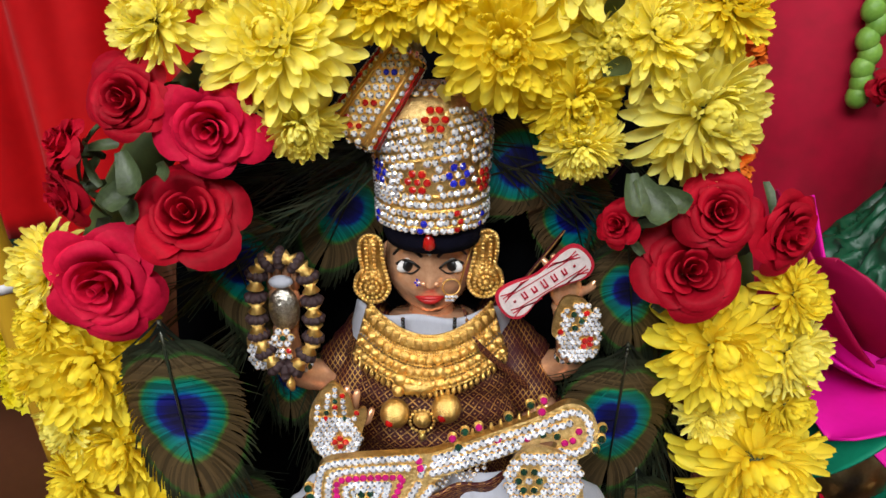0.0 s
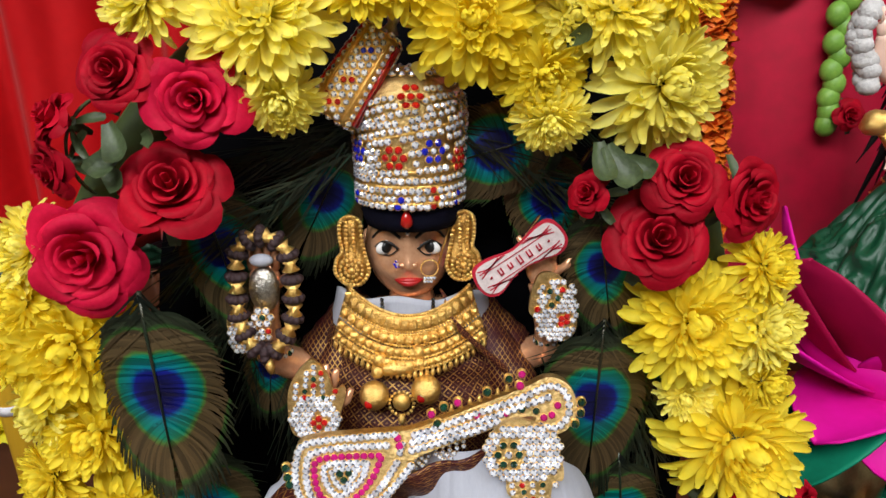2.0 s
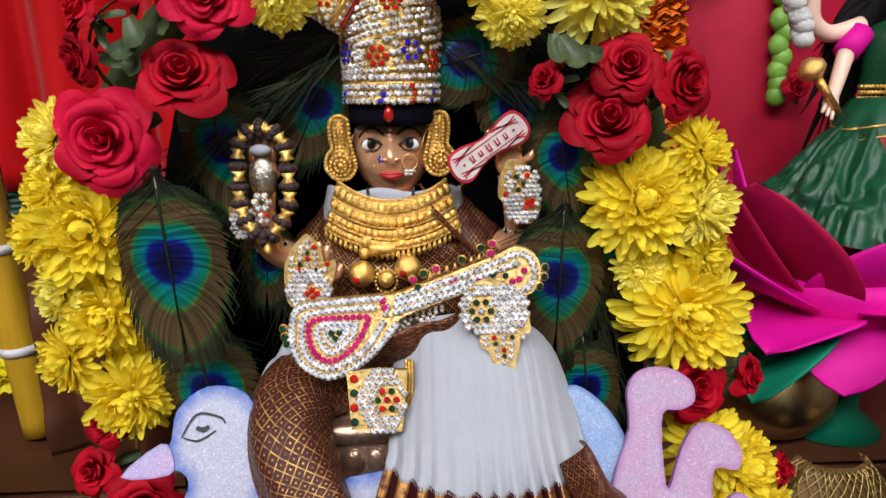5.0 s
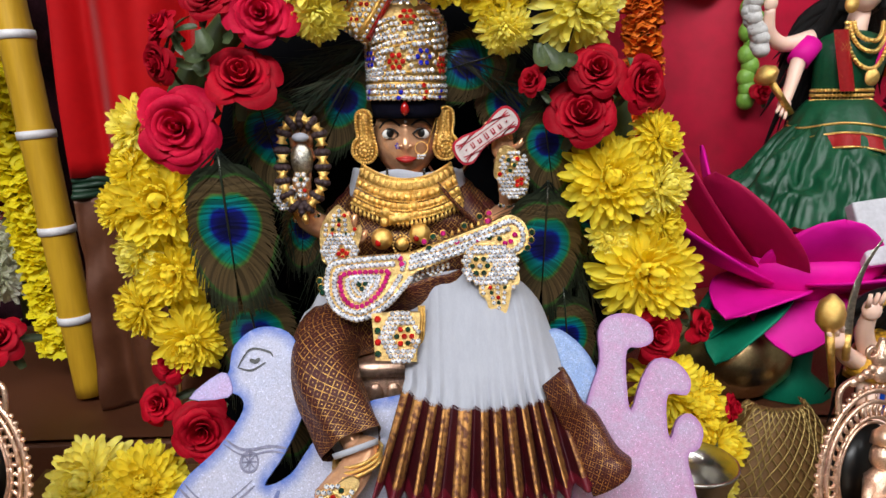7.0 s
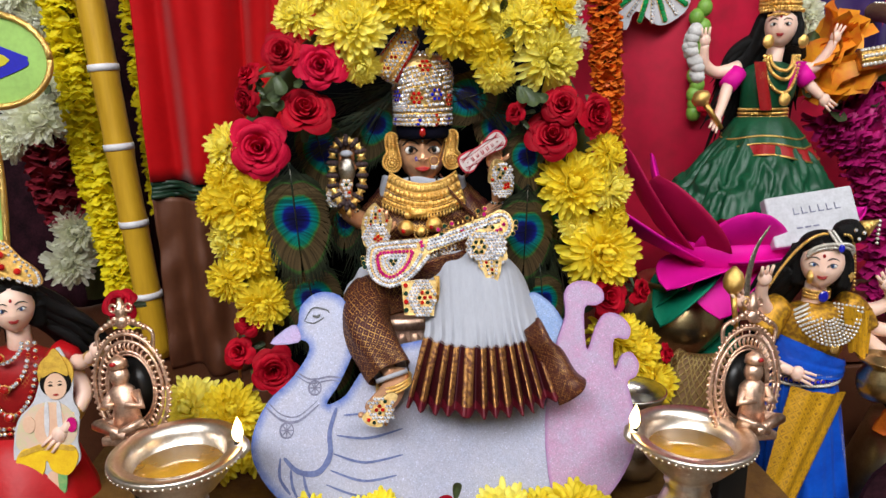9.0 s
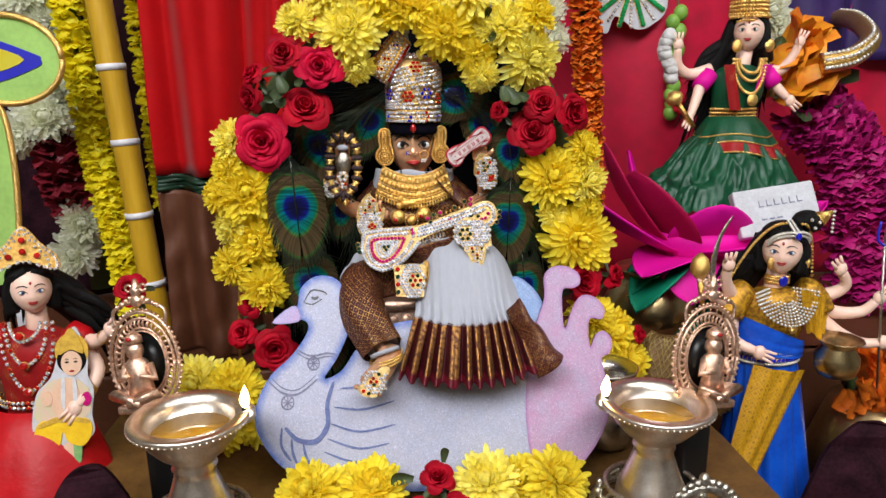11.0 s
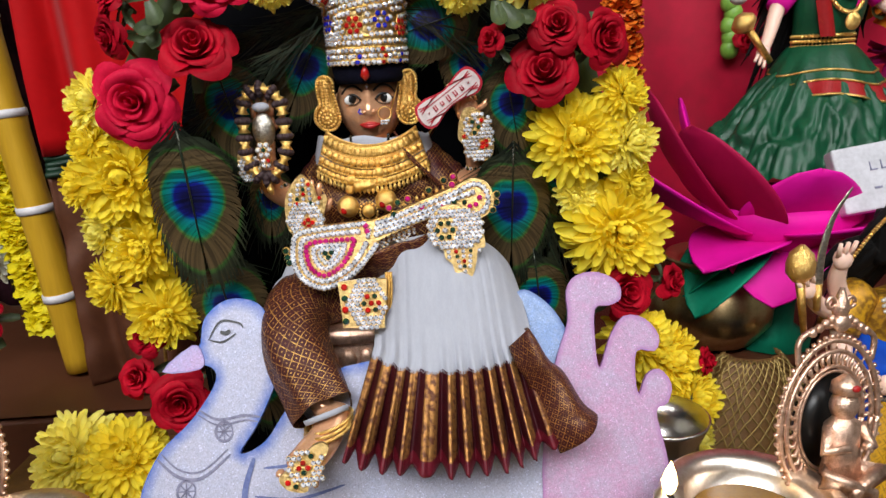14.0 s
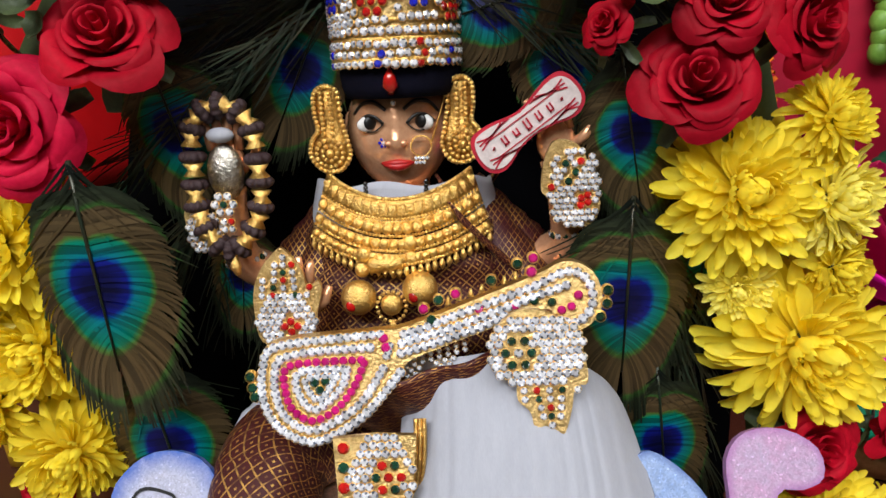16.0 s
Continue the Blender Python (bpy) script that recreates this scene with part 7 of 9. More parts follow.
def filigree_arch(x, y, z, rx, rz, yaw, lean, label):
    """A copper openwork oval round a seated figurine."""
    m = Matrix.Translation((x, y, z)) @ pose(0, 0, 0, -8, lean, yaw)
    t = thing("filigree_arch", label, "ornament", "filigree arches", m=m)

    def ring(q, rad, name, n=72):
        part(name, tube([(rx * q * math.cos(a), 0, rz * q * math.sin(a)) for a in (2 * math.pi * k / n for k in range(n + 1))], rad, 8), COPPER, t)
    ring(0.97, 0.0011, "outer_ring")
    ring(0.84, 0.0009, "inner_ring")
    ring(0.66, 0.0008, "inner_ring")
    ring(0.60, 0.0006, "inner_ring")
    for k in range(56):
        a = 2 * math.pi * k / 56
        piece("rim_tooth", TOOTH, t, Matrix.Translation((rx * 1.03 * math.cos(a), 0, rz * 1.02 * math.sin(a))) @ Matrix.Scale(0.0011, 4))
        if k % 2 == 0:
            part("rung", tube([(rx * q * math.cos(a), 0, rz * q * math.sin(a)) for q in (0.84, 0.97)], 0.0004, 5), COPPER, t)
    for k in range(40):
        a = 2 * math.pi * k / 40
        part("fret", tube([(rx * 0.66 * math.cos(a), 0, rz * 0.66 * math.sin(a)), (rx * 0.75 * math.cos(a + 0.06), -0.0004, rz * 0.75 * math.sin(a + 0.06)), (rx * 0.84 * math.cos(a), 0, rz * 0.84 * math.sin(a))], [0.0005, 0.0009, 0.0005], 5), COPPER, t)
    part("backing", lathe([(0.0005, 0.0), (1.0, 0.0), (1.0, 0.0006), (0.0005, 0.0006)], 40), BLACK, t, "blackened backing", m=Matrix.Translation((0, 0.003, 0)) @ pose(0, 0, 0, -90) @ Matrix.Diagonal((rx * 0.60, rz * 0.60, 1, 1)))
    top = rz * 1.02
    part("finial_rose", ball((0, -0.001, top + 0.005), (0.0036, 0.0022, 0.0036), 12, 8), COPPER, t)
    part("finial", tube([(0, 0, top + 0.006), (0, 0, top + 0.011), (0, 0, top + 0.014), (0, 0, top + 0.018)], [0.002, 0.0034, 0.0022, 0.0008], 10), COPPER, t)
    for sx in (-1, 1):
        part("finial_scroll", tube(spline([(sx * rx * 0.72, 0, rz * 0.72), (sx * rx * 0.74, 0, rz * 0.98), (sx * rx * 0.45, 0, top + 0.003), (sx * 0.003, 0, top + 0.004)], 5), 0.0011, 6), COPPER, t)
        for k in range(4):
            part("flower_boss", ball((sx * (0.004 + 0.0028 * k), -0.0006, top + 0.0065 - 0.0016 * k), (0.0017, 0.0014, 0.0017), 8, 6), COPPER, t)
        part("finial_curl", tube([(sx * 0.0045 + 0.002 * math.cos(b), 0, top + 0.0125 + 0.002 * math.sin(b)) for b in (k * 0.6 for k in range(11))], 0.0008, 6), COPPER, t)
    part("stand", box((0, 0.006, -(z + rz) / 2 + 0.002), (rx * 0.8, 0.010, max(0.006, z - rz + 0.004)), 0.002), BLACK, t, m=pose(0, 0, 0))
    bm = bmesh.new()
    add_ball(bm, (-0.001, -0.005, 0.0065), (0.0040, 0.0036, 0.0046), 14, 10)
    add_tube(bm, [(-0.001, -0.005, 0.010), (-0.001, -0.005, 0.013), (-0.001, -0.005, 0.0155)], [0.0040, 0.0036, 0.0008], 12)
    add_tube(bm, [(0, -0.005, -0.014), (0, -0.005, -0.006), (-0.001, -0.005, 0.001), (-0.001, -0.005, 0.004)], [0.0065, 0.0052, 0.0056, 0.0022], 14, 0.7)
    for sx in (-1, 1):
        add_tube(bm, [(sx * 0.0052, -0.005, 0.000), (sx * 0.0085, -0.007, -0.006), (sx * 0.003, -0.010, -0.004)], [0.0020, 0.0018, 0.0013], 8)
        add_tube(bm, [(sx * 0.003, -0.005, -0.013), (sx * 0.0105, -0.009, -0.0125), (-sx * 0.003, -0.012, -0.0165)], [0.0034, 0.0030, 0.0017], 8)
    add_box(bm, (0, -0.004, -0.0195), (0.020, 0.012, 0.004), 0.001)
    add_ball(bm, (-0.001, -0.0085, 0.0122), (0.0015, 0.0008, 0.0010), 8, 6, 1)
    f = solid("seated_figurine", bm, [COPPER, LIP_RED], "tiny seated copper figurine inside the oval arch", "figurine", "seated figurines", m=m @ Matrix.Scale(1.28, 4))


g = bmesh.new()
bmesh.ops.create_icosphere(g, subdivisions=1, radius=1)
TOOTH = finish(g, "rim_tooth", COPPER)
filigree_arch(-0.1665, 0.116, 0.090, 0.0220, 0.0305, -12, -6, "oval copper filigree arch with bead rim and rose finial")
filigree_arch(0.1640, 0.098, 0.0865, 0.0235, 0.0315, 14, 7, "oval copper filigree arch with bead rim and rose finial")


# ---- lotus seat, packet and dolls ----
def lotus():
    t = thing("lotus_seat", "large foam-sheet lotus with magenta and crimson petals, green sepals", "lotus")

    def satin_petal(base, out, up, ln, w, curl, m):
        bm = bmesh.new()
        out, up = Vector(out).normalized(), Vector(up)
        up = (up - out * up.dot(out)).normalized()
        side = out.cross(up)

        def fn(u, v):
            s = u * 2 - 1
            ww = w * math.sin(min(1.0, v * 0.92 + 0.08) * math.pi) ** 0.6 * (1 - 0.25 * v)
            a = curl * v
            c = Vector(base) + ln * v * (out * math.cos(a) + up * math.sin(a))
            nn = up * math.cos(a) - out * math.sin(a)
            return c + side * (s * ww * 0.5) + nn * (0.10 * ww * s * s + 0.0010 * math.sin(5 * v + 2 * s))
        add_grid(bm, fn, 15, 15)
        bmesh.ops.recalc_face_normals(bm, faces=bm.faces[:])
        bmesh.ops.solidify(bm, geom=bm.faces[:], thickness=0.0012)
        part("sepal" if m is LOTUS_GREEN else "petal", bm, m, t)
    c = Vector((0.256, 0.312, 0.092))
    # azimuth, rise, length, width, curl, foam
    for az, rise, ln, w, curl, m in ((172, 30, 0.118, 0.080, 0.45, LOTUS_CRIMSON), (188, 12, 0.112, 0.078, 0.35, LOTUS_PINK), (208, 34, 0.098, 0.086, 0.30, LOTUS_CRIMSON), (222, 6, 0.066, 0.066, -0.25, LOTUS_PINK),
                                     (248, -10, 0.052, 0.070, -0.55, LOTUS_PINK), (262, 26, 0.070, 0.078, 0.30, LOTUS_PINK), (284, 8, 0.066, 0.070, 0.15, LOTUS_PINK), (306, 4, 0.070, 0.066, 0.10, LOTUS_CRIMSON),
                                     (330, 4, 0.085, 0.070, 0.15, LOTUS_CRIMSON), (350, 10, 0.100, 0.074, 0.30, LOTUS_PINK), (12, 24, 0.09, 0.07, 0.40, LOTUS_CRIMSON), (150, 36, 0.10, 0.07, 0.45, LOTUS_PINK),
                                     (214, -18, 0.072, 0.058, -0.35, LOTUS_GREEN), (196, -20, 0.064, 0.052, -0.3, LOTUS_GREEN)):
        a, e = math.radians(az), math.radians(rise)
        d = Vector((math.cos(a) * math.cos(e), 0.78 * math.sin(a) * math.cos(e), math.sin(e)))
        satin_petal(c + Vector((math.cos(a), 0.78 * math.sin(a), 0)) * 0.022 + Vector((0, 0, -0.010 if rise < -20 else 0.006)), d, (0, 0, 1), ln, w, curl, m)
    part("core", lathe([(0.012, -0.016), (0.03, -0.006), (0.05, 0.02), (0.046, 0.03), (0.0006, 0.032)], 24), LOTUS_PINK, t, m=Matrix.Translation(c))
    part("stalk", lathe([(0.03, -0.072), (0.016, -0.06), (0.016, -0.01)], 16), LOTUS_GREEN, t, m=Matrix.Translation(c))


lotus()


def packet():
    m = Matrix.Translation((0.2990, 0.268, 0.1415)) @ pose(0, 0, 0, -24, -9, -6)
    t = thing("packet", "small white card packet with pencil writing, leaning on the lotus", "packet", m=m)
    part("box", box((0, 0, 0), (0.066, 0.012, 0.040), 0.0015), WHITE_CARD, t, smooth=False)
    for k in range(6):
        bm = bmesh.new()
        add_box(bm, (-0.012 + 0.0062 * k, -0.0062, 0.004), (0.0042, 0.0006, 0.0008))
        add_box(bm, (-0.0136 + 0.0062 * k, -0.0062, 0.0065), (0.0006, 0.0006, 0.005))
        part("writing_bar", bm, CRAYON_GREY, t, smooth=False)
    for k in range(3):
        part("writing_bar", box((-0.012 + 0.0062 * k, -0.0062, -0.007), (0.0042, 0.0006, 0.0012)), CRAYON_GREY, t, smooth=False)


packet()


def add_doll_head(bm, c, r, yaw=0.0, skin=0, hair=1, white=2, dark=3, red=4, iris=None):
    """A vinyl doll's head: smooth oval face, painted eyes, brows and lips, hair parted above the brow."""
    iris = dark if iris is None else iris
    rot = Matrix.Rotation(math.radians(yaw), 3, "Z")
    c = Vector(c)
    put = lambda x, y, z: c + rot @ Vector((x, y, z)) * r

    def front(x, z):
        k = 0.80 * (1 - 0.22 * max(0.0, -z / 1.08) ** 1.6)
        return -0.90 * math.sqrt(max(0.0, 1 - (x / k) ** 2 - (z / 1.08) ** 2))
    vs = bmesh.ops.create_uvsphere(bm, u_segments=32, v_segments=24, radius=1)["verts"]
    for v in vs:
        x, y, z = v.co
        y2 = y * 0.90
        if y < 0:
            g = lambda a, b, w, h: math.exp(-((x - a) / w) ** 2 - ((z - b) / h) ** 2)
            y2 -= 0.12 * g(0, -0.20, 0.11, 0.14) + 0.05 * g(0, -0.78, 0.22, 0.16) + 0.03 * (g(-0.45, -0.3, 0.2, 0.2) + g(0.45, -0.3, 0.2, 0.2))
            y2 += 0.05 * (g(-0.36, 0.05, 0.2, 0.12) + g(0.36, 0.05, 0.2, 0.12))
        v.co = put(x * 0.80 * (1 - 0.22 * max(0.0, -z) ** 1.6), y2, z * 1.08)
    for sx in (-1, 1):
        ex, ez = sx * 0.31, 0.03
        turn = rot @ Matrix.Rotation(-sx * 0.42, 3, "Z")
        add_ball(bm, put(ex, front(ex, ez) + 0.035, ez), (0.165 * r, 0.06 * r, 0.085 * r), 14, 8, white, turn)
        add_ball(bm, put(ex, front(ex, ez) - 0.005, ez + 0.005), (0.075 * r, 0.035 * r, 0.080 * r), 10, 6, iris, turn)
        add_ball(bm, put(ex, front(ex, ez) - 0.025, ez + 0.005), (0.038 * r, 0.025 * r, 0.042 * r), 8, 6, dark, turn)
        lid = [(ex + sx * 0.17 * k, ez + 0.085 * (1 - k * k) + 0.02 * k) for k in (-1, -0.5, 0, 0.5, 1.1)]
        add_tube(bm, [put(a, front(a, b) - 0.035, b) for a, b in lid], [0.008 * r, 0.02 * r, 0.026 * r, 0.026 * r, 0.012 * r], 6, mi=dark)
        brow = [(sx * a, b) for a, b in ((0.13, 0.25), (0.26, 0.32), (0.42, 0.30), (0.55, 0.20))]
        add_tube(bm, [put(a, front(a, b) - 0.012, b) for a, b in brow], [0.018 * r, 0.026 * r, 0.022 * r, 0.008 * r], 6, mi=dark)
        lock = [(sx * 0.10, 0.86), (sx * 0.55, 0.62), (sx * 0.80, 0.15), (sx * 0.86, -0.4), (sx * 0.80, -1.0)]
        add_tube(bm, [put(a, min(0.0, front(a, b)) * (0.8 if b > 0.5 else 0.4) + 0.02, b) for a, b in spline(lock, 3)], [0.22 * r + 0.006 * r * k for k in range(13)], 8, mi=hair)
    for dz, w, h in ((-0.435, 0.19, 0.034), (-0.50, 0.16, 0.042)):
        lips = [(w * k, dz + 0.03 * k * k) for k in (-1, -0.5, 0, 0.5, 1)]
        add_tube(bm, [put(a, front(a, b) - 0.02, b) for a, b in lips], [0.012 * r, h * r, h * r, h * r, 0.012 * r], 8, mi=red)
    add_ball(bm, put(0, front(0, 0.40), 0.40), (0.055 * r, 0.03 * r, 0.085 * r), 8, 6, red, rot)
    add_ball(bm, put(0, 0.26, 0.52), (0.93 * r, 0.93 * r, 0.70 * r), 24, 14, hair, rot)
    add_ball(bm, put(0, 0.42, 0.0), (0.95 * r, 0.75 * r, 1.2 * r), 24, 16, hair, rot)


def add_hair(bm, head, r, ends, mi=1):
    """Long loose locks from the back of the head down to each end point."""
    h = Vector(head)
    rr = random.Random(5)
    for e in ends:
        e = Vector(e)
        side = 1 if e.x > h.x else -1
        for k in range(7):
            q = Vector((rr.uniform(-0.9, 0.9), rr.uniform(-0.3, 0.5), rr.uniform(-0.6, 0.9))) * r * 0.7
            end = e + Vector((rr.uniform(-0.7, 0.7) * r, rr.uniform(-0.15, 0.3) * r, rr.uniform(-0.5, 0.8) * r))
            mid = (h + end) * 0.5 + Vector((side * r * rr.uniform(0.1, 0.7), 0.2 * r, r * 0.25))
            c = spline([h + q + Vector((side * 0.25 * r, r * 0.45, 0)), mid, end], 6)
            add_tube(bm, c, [r * 0.34 * (0.6 + 0.4 * math.sin(math.pi * (i + 2) / 10)) * (1 - 0.75 * (i / (len(c) - 1)) ** 3) for i in range(len(c))], 8, 0.7, mi=mi)


def limb(bm, pts, r0, r1, mi=0):
    c = spline(pts, 4)
    add_tube(bm, c, [r0 + (r1 - r0) * i / (len(c) - 1) for i in range(len(c))], 10, mi=mi)
    e, d = Vector(c[-1]), (Vector(c[-1]) - Vector(c[-3])).normalized()
    add_ball(bm, e + d * r1, (r1 * 1.5, r1 * 1.1, r1 * 1.7), 8, 6, mi)
    for k in (-1, 0, 1):
        s = d.cross(Vector((0, 1, 0))).normalized() * k * r1 * 0.8
        add_tube(bm, [e + d * r1 * 1.5 + s, e + d * r1 * 4.2 + s * 1.4], [r1 * 0.45, r1 * 0.3], 6, mi=mi)


DOLL = [SKIN, HAIR, EYE_WHITE, BLACK, LIP_RED]


def standing_doll():
    bm = bmesh.new()
    bm.loops.layers.uv.verify()
    h = Vector((0.2628, 0.193, 0.1275))
    add_doll_head(bm, h, 0.0170, -30, iris=7)
    add_hair(bm, h, 0.0170, ((0.230, 0.215, 0.085), (0.240, 0.222, 0.045), (0.292, 0.215, 0.088), (0.296, 0.222, 0.060)))
    add_tube(bm, [(0.262, 0.198, 0.085), (0.262, 0.196, 0.103), (0.2625, 0.196, 0.114)], [0.0085, 0.0070, 0.0068], 12)
    add_tube(bm, spline([(0.260, 0.197, 0.035), (0.260, 0.197, 0.056), (0.262, 0.195, 0.078), (0.262, 0.198, 0.098)], 4), [0.0215, 0.0205, 0.0200, 0.0200, 0.0208, 0.0220, 0.0235, 0.0245, 0.0250, 0.0250, 0.0245, 0.020, 0.010], 24, 0.70, mi=5)
    # short puffed sleeves
    for sx in (-1, 1):
        c = spline([(0.262 + sx * 0.020, 0.198, 0.0965), (0.262 + sx * 0.029, 0.196, 0.090), (0.262 + sx * 0.036, 0.192, 0.078)], 4)
        add_tube(bm, c, [0.0085, 0.0098, 0.0108, 0.0112, 0.0112, 0.0110, 0.0108, 0.0104, 0.0100], 16, mi=5)

    # blue cloth crossing under the collar to the hip
    def sash(u, v):
        a = math.pi * (0.04 + 0.92 * u)
        return (0.261 - 0.0262 * math.cos(a), 0.1955 - 0.0195 * math.sin(a) + 0.0008 * math.sin(v * 15), 0.049 + (0.030 - 0.022 * u) * v + 0.002 * math.sin(u * 6))
    add_grid(bm, sash, 20, 8, mi=6)

    # narrow skirt in long folds
    def skirt(u, v):
        a = 2 * math.pi * u
        r = 0.0215 + 0.019 * v ** 0.8
        r *= 1 + v * (0.10 * math.sin(7 * a + 1.5 * v) + 0.07 * math.sin(12 * a - 3 * v)) + 0.03 * math.sin(19 * a)
        return (0.2605 + 0.020 * v + r * math.cos(a), 0.197 + 0.006 * v + 0.8 * r * math.sin(a), 0.048 + (FLOOR_Z + 0.002 - 0.048) * v)
    add_grid(bm, skirt, 96, 20, wrap=True, mi=6)

    # brocade fall laid slanting over the skirt
    def fall(u, v):
        p = Vector((0.2420, 0.1790, 0.044)).lerp(Vector((0.2210, 0.166, -0.030)), v)
        q = Vector((0.2850, 0.1840, 0.036)).lerp(Vector((0.2440, 0.164, -0.040)), v ** 1.3)
        r = p.lerp(q, u)
        return (r.x, r.y - 0.007 * math.sin(u * math.pi) * (1 - 0.4 * v) + 0.0010 * math.sin(u * 17 + 3 * v), r.z)
    add_grid(bm, fall, 24, 24, mi=5)

    # brocade end over the shoulder
    def pallu(u, v):
        p = Vector((0.270, 0.176, 0.100)).lerp(Vector((0.281, 0.180, 0.066)), v)
        q = Vector((0.300, 0.189, 0.093)).lerp(Vector((0.297, 0.184, 0.062)), v)
        r = p.lerp(q, u)
        return (r.x, r.y - 0.004 * math.sin(u * math.pi) + 0.0012 * math.sin(u * 22 + v * 3), r.z + 0.002 * math.sin(u * 9))
    add_grid(bm, pallu, 20, 14, mi=5)
    limb(bm, [(0.236, 0.197, 0.090), (0.226, 0.192, 0.096), (0.2185, 0.186, 0.108), (0.2165, 0.181, 0.118)], 0.0058, 0.0033)
    limb(bm, [(0.236, 0.197, 0.088), (0.220, 0.192, 0.090), (0.208, 0.184, 0.098), (0.2010, 0.178, 0.106)], 0.0058, 0.0033)
    limb(bm, [(0.230, 0.194, 0.078), (0.228, 0.186, 0.062), (0.240, 0.176, 0.056)], 0.0058, 0.0033)
    limb(bm, [(0.290, 0.197, 0.090), (0.306, 0.194, 0.092), (0.313, 0.190, 0.100), (0.306, 0.186, 0.111)], 0.0058, 0.0033)
    limb(bm, [(0.294, 0.196, 0.082), (0.312, 0.193, 0.077), (0.327, 0.188, 0.079), (0.334, 0.184, 0.088)], 0.0058, 0.0033)
    limb(bm, [(0.295, 0.194, 0.076), (0.312, 0.190, 0.062), (0.328, 0.186, 0.055), (0.339, 0.182, 0.056)], 0.0058, 0.0033)
    solid("sari_doll", bm, DOLL + [DOLL_BROCADE, BLUE_SILK, BLUE_IRIS], "standing doll with black hair in a yellow and blue sari", "doll")
    # her ornaments
    t = thing("doll_headdress", "pearl and gold headdress on the standing doll", "headdress")
    for k in range(30):
        a = math.pi * (0.02 + 0.96 * k / 29)
        for q, y, z, up in ((0.0150, 0.1800, 0.1330, 0.0075), (0.0152, 0.1790, 0.1350, 0.0080)):
            p = Vector((h.x + q * math.cos(a), y - 0.0025 * math.sin(a) + 0.006 * abs(math.cos(a)), z + up * math.sin(a)))
            piece("pearl", PEARL, t, Matrix.Translation(p) @ Matrix.Scale(0.00135, 4))
    for k in range(9):
        for dx in (-0.0014, 0.0014):
            piece("pearl", PEARL, t, Matrix.Translation((h.x + dx, 0.1762 + 0.0014 * k, 0.1425 + 0.00085 * k)) @ Matrix.Scale(0.0012, 4))
    for k in range(40):
        q = k / 39
        piece("gold_bead", GRAIN, t, Matrix.Translation((h.x - 0.006 - 0.031 * q ** 0.8, 0.182 + 0.018 * q, 0.1490 - 0.052 * q ** 1.6)) @ Matrix.Scale(0.0012, 4))
        if k % 2 == 0:
            piece("gold_bead", GRAIN, t, Matrix.Translation((h.x + 0.006 + 0.024 * q ** 0.7, 0.182 + 0.018 * q, 0.1480 - 0.045 * q ** 1.5)) @ Matrix.Scale(0.0012, 4))
    part("blue_gem", ball((h.x, 0.1748, 0.1405), (0.0022, 0.0012, 0.0028), 10, 6), BLUE_STONE, t)
    part("bun", ball((0.2795, 0.193, 0.1475), (0.0110, 0.010, 0.0085), 16, 10), HAIR, t, "black hair bun with clear stones")
    for dx, dz in ((-0.003, 0.003), (0.003, 0.001), (0.000, -0.003)):
        stone(t, (0.2795 + dx, 0.1832, 0.1475 + dz), (0, -1, 0.2), 0.0013)
    part("cone_ornament", tube([(0.2855, 0.189, 0.1500), (0.2940, 0.187, 0.1560)], [0.0062, 0.0008], 12), GOLD, t)
    for k in range(6):
        piece("pearl", PEARL, t, Matrix.Translation((0.2950, 0.187, 0.1555 - 0.0030 * k)) @ Matrix.Scale(0.0013, 4))
    for sx in (-1, 1):
        part("earring", tube([(h.x + sx * 0.0135, 0.184, 0.124), (h.x + sx * 0.0138, 0.183, 0.120), (h.x + sx * 0.0138, 0.183, 0.1155)], [0.0010, 0.0026, 0.0012], 10), GOLD, t)
    t = thing("doll_necklace", "broad pearl and gold collar on the standing doll", "necklace")
    for j in range(8):
        n = 13 + 2 * j
        for k in range(n):
            a = math.pi * (0.02 + 0.96 * k / (n - 1))
            r = 0.0095 + 0.0020 * j
            piece("pearl", PEARL, t, Matrix.Translation((0.2625 + r * math.cos(a), 0.1805 - 0.0012 * j - 0.0030 * math.sin(a) + 0.008 * abs(math.cos(a)) ** 2, 0.0995 - r * 0.98 * math.sin(a))) @ Matrix.Scale(0.00115, 4))
    for j in range(3):
        for k in range(20):
            a = math.pi * (1.0 + k / 19)
            piece("gold_bead", GRAIN, t, Matrix.Translation((0.2625 + 0.0082 * math.cos(a), 0.196 + 0.0082 * math.sin(a), 0.1030 + 0.0022 * j)) @ Matrix.Scale(0.0013, 4))
    part("blue_gem", ball((0.2625, 0.1865, 0.1045), (0.0036, 0.0016, 0.0042), 12, 8), BLUE_STONE, t)
    part("pendant", ball((0.2635, 0.1700, 0.0735), (0.0032, 0.0014, 0.0034), 12, 8), GOLD, t)
    t = thing("doll_belt", "pearl belt with blue stones on the standing doll", "belt")
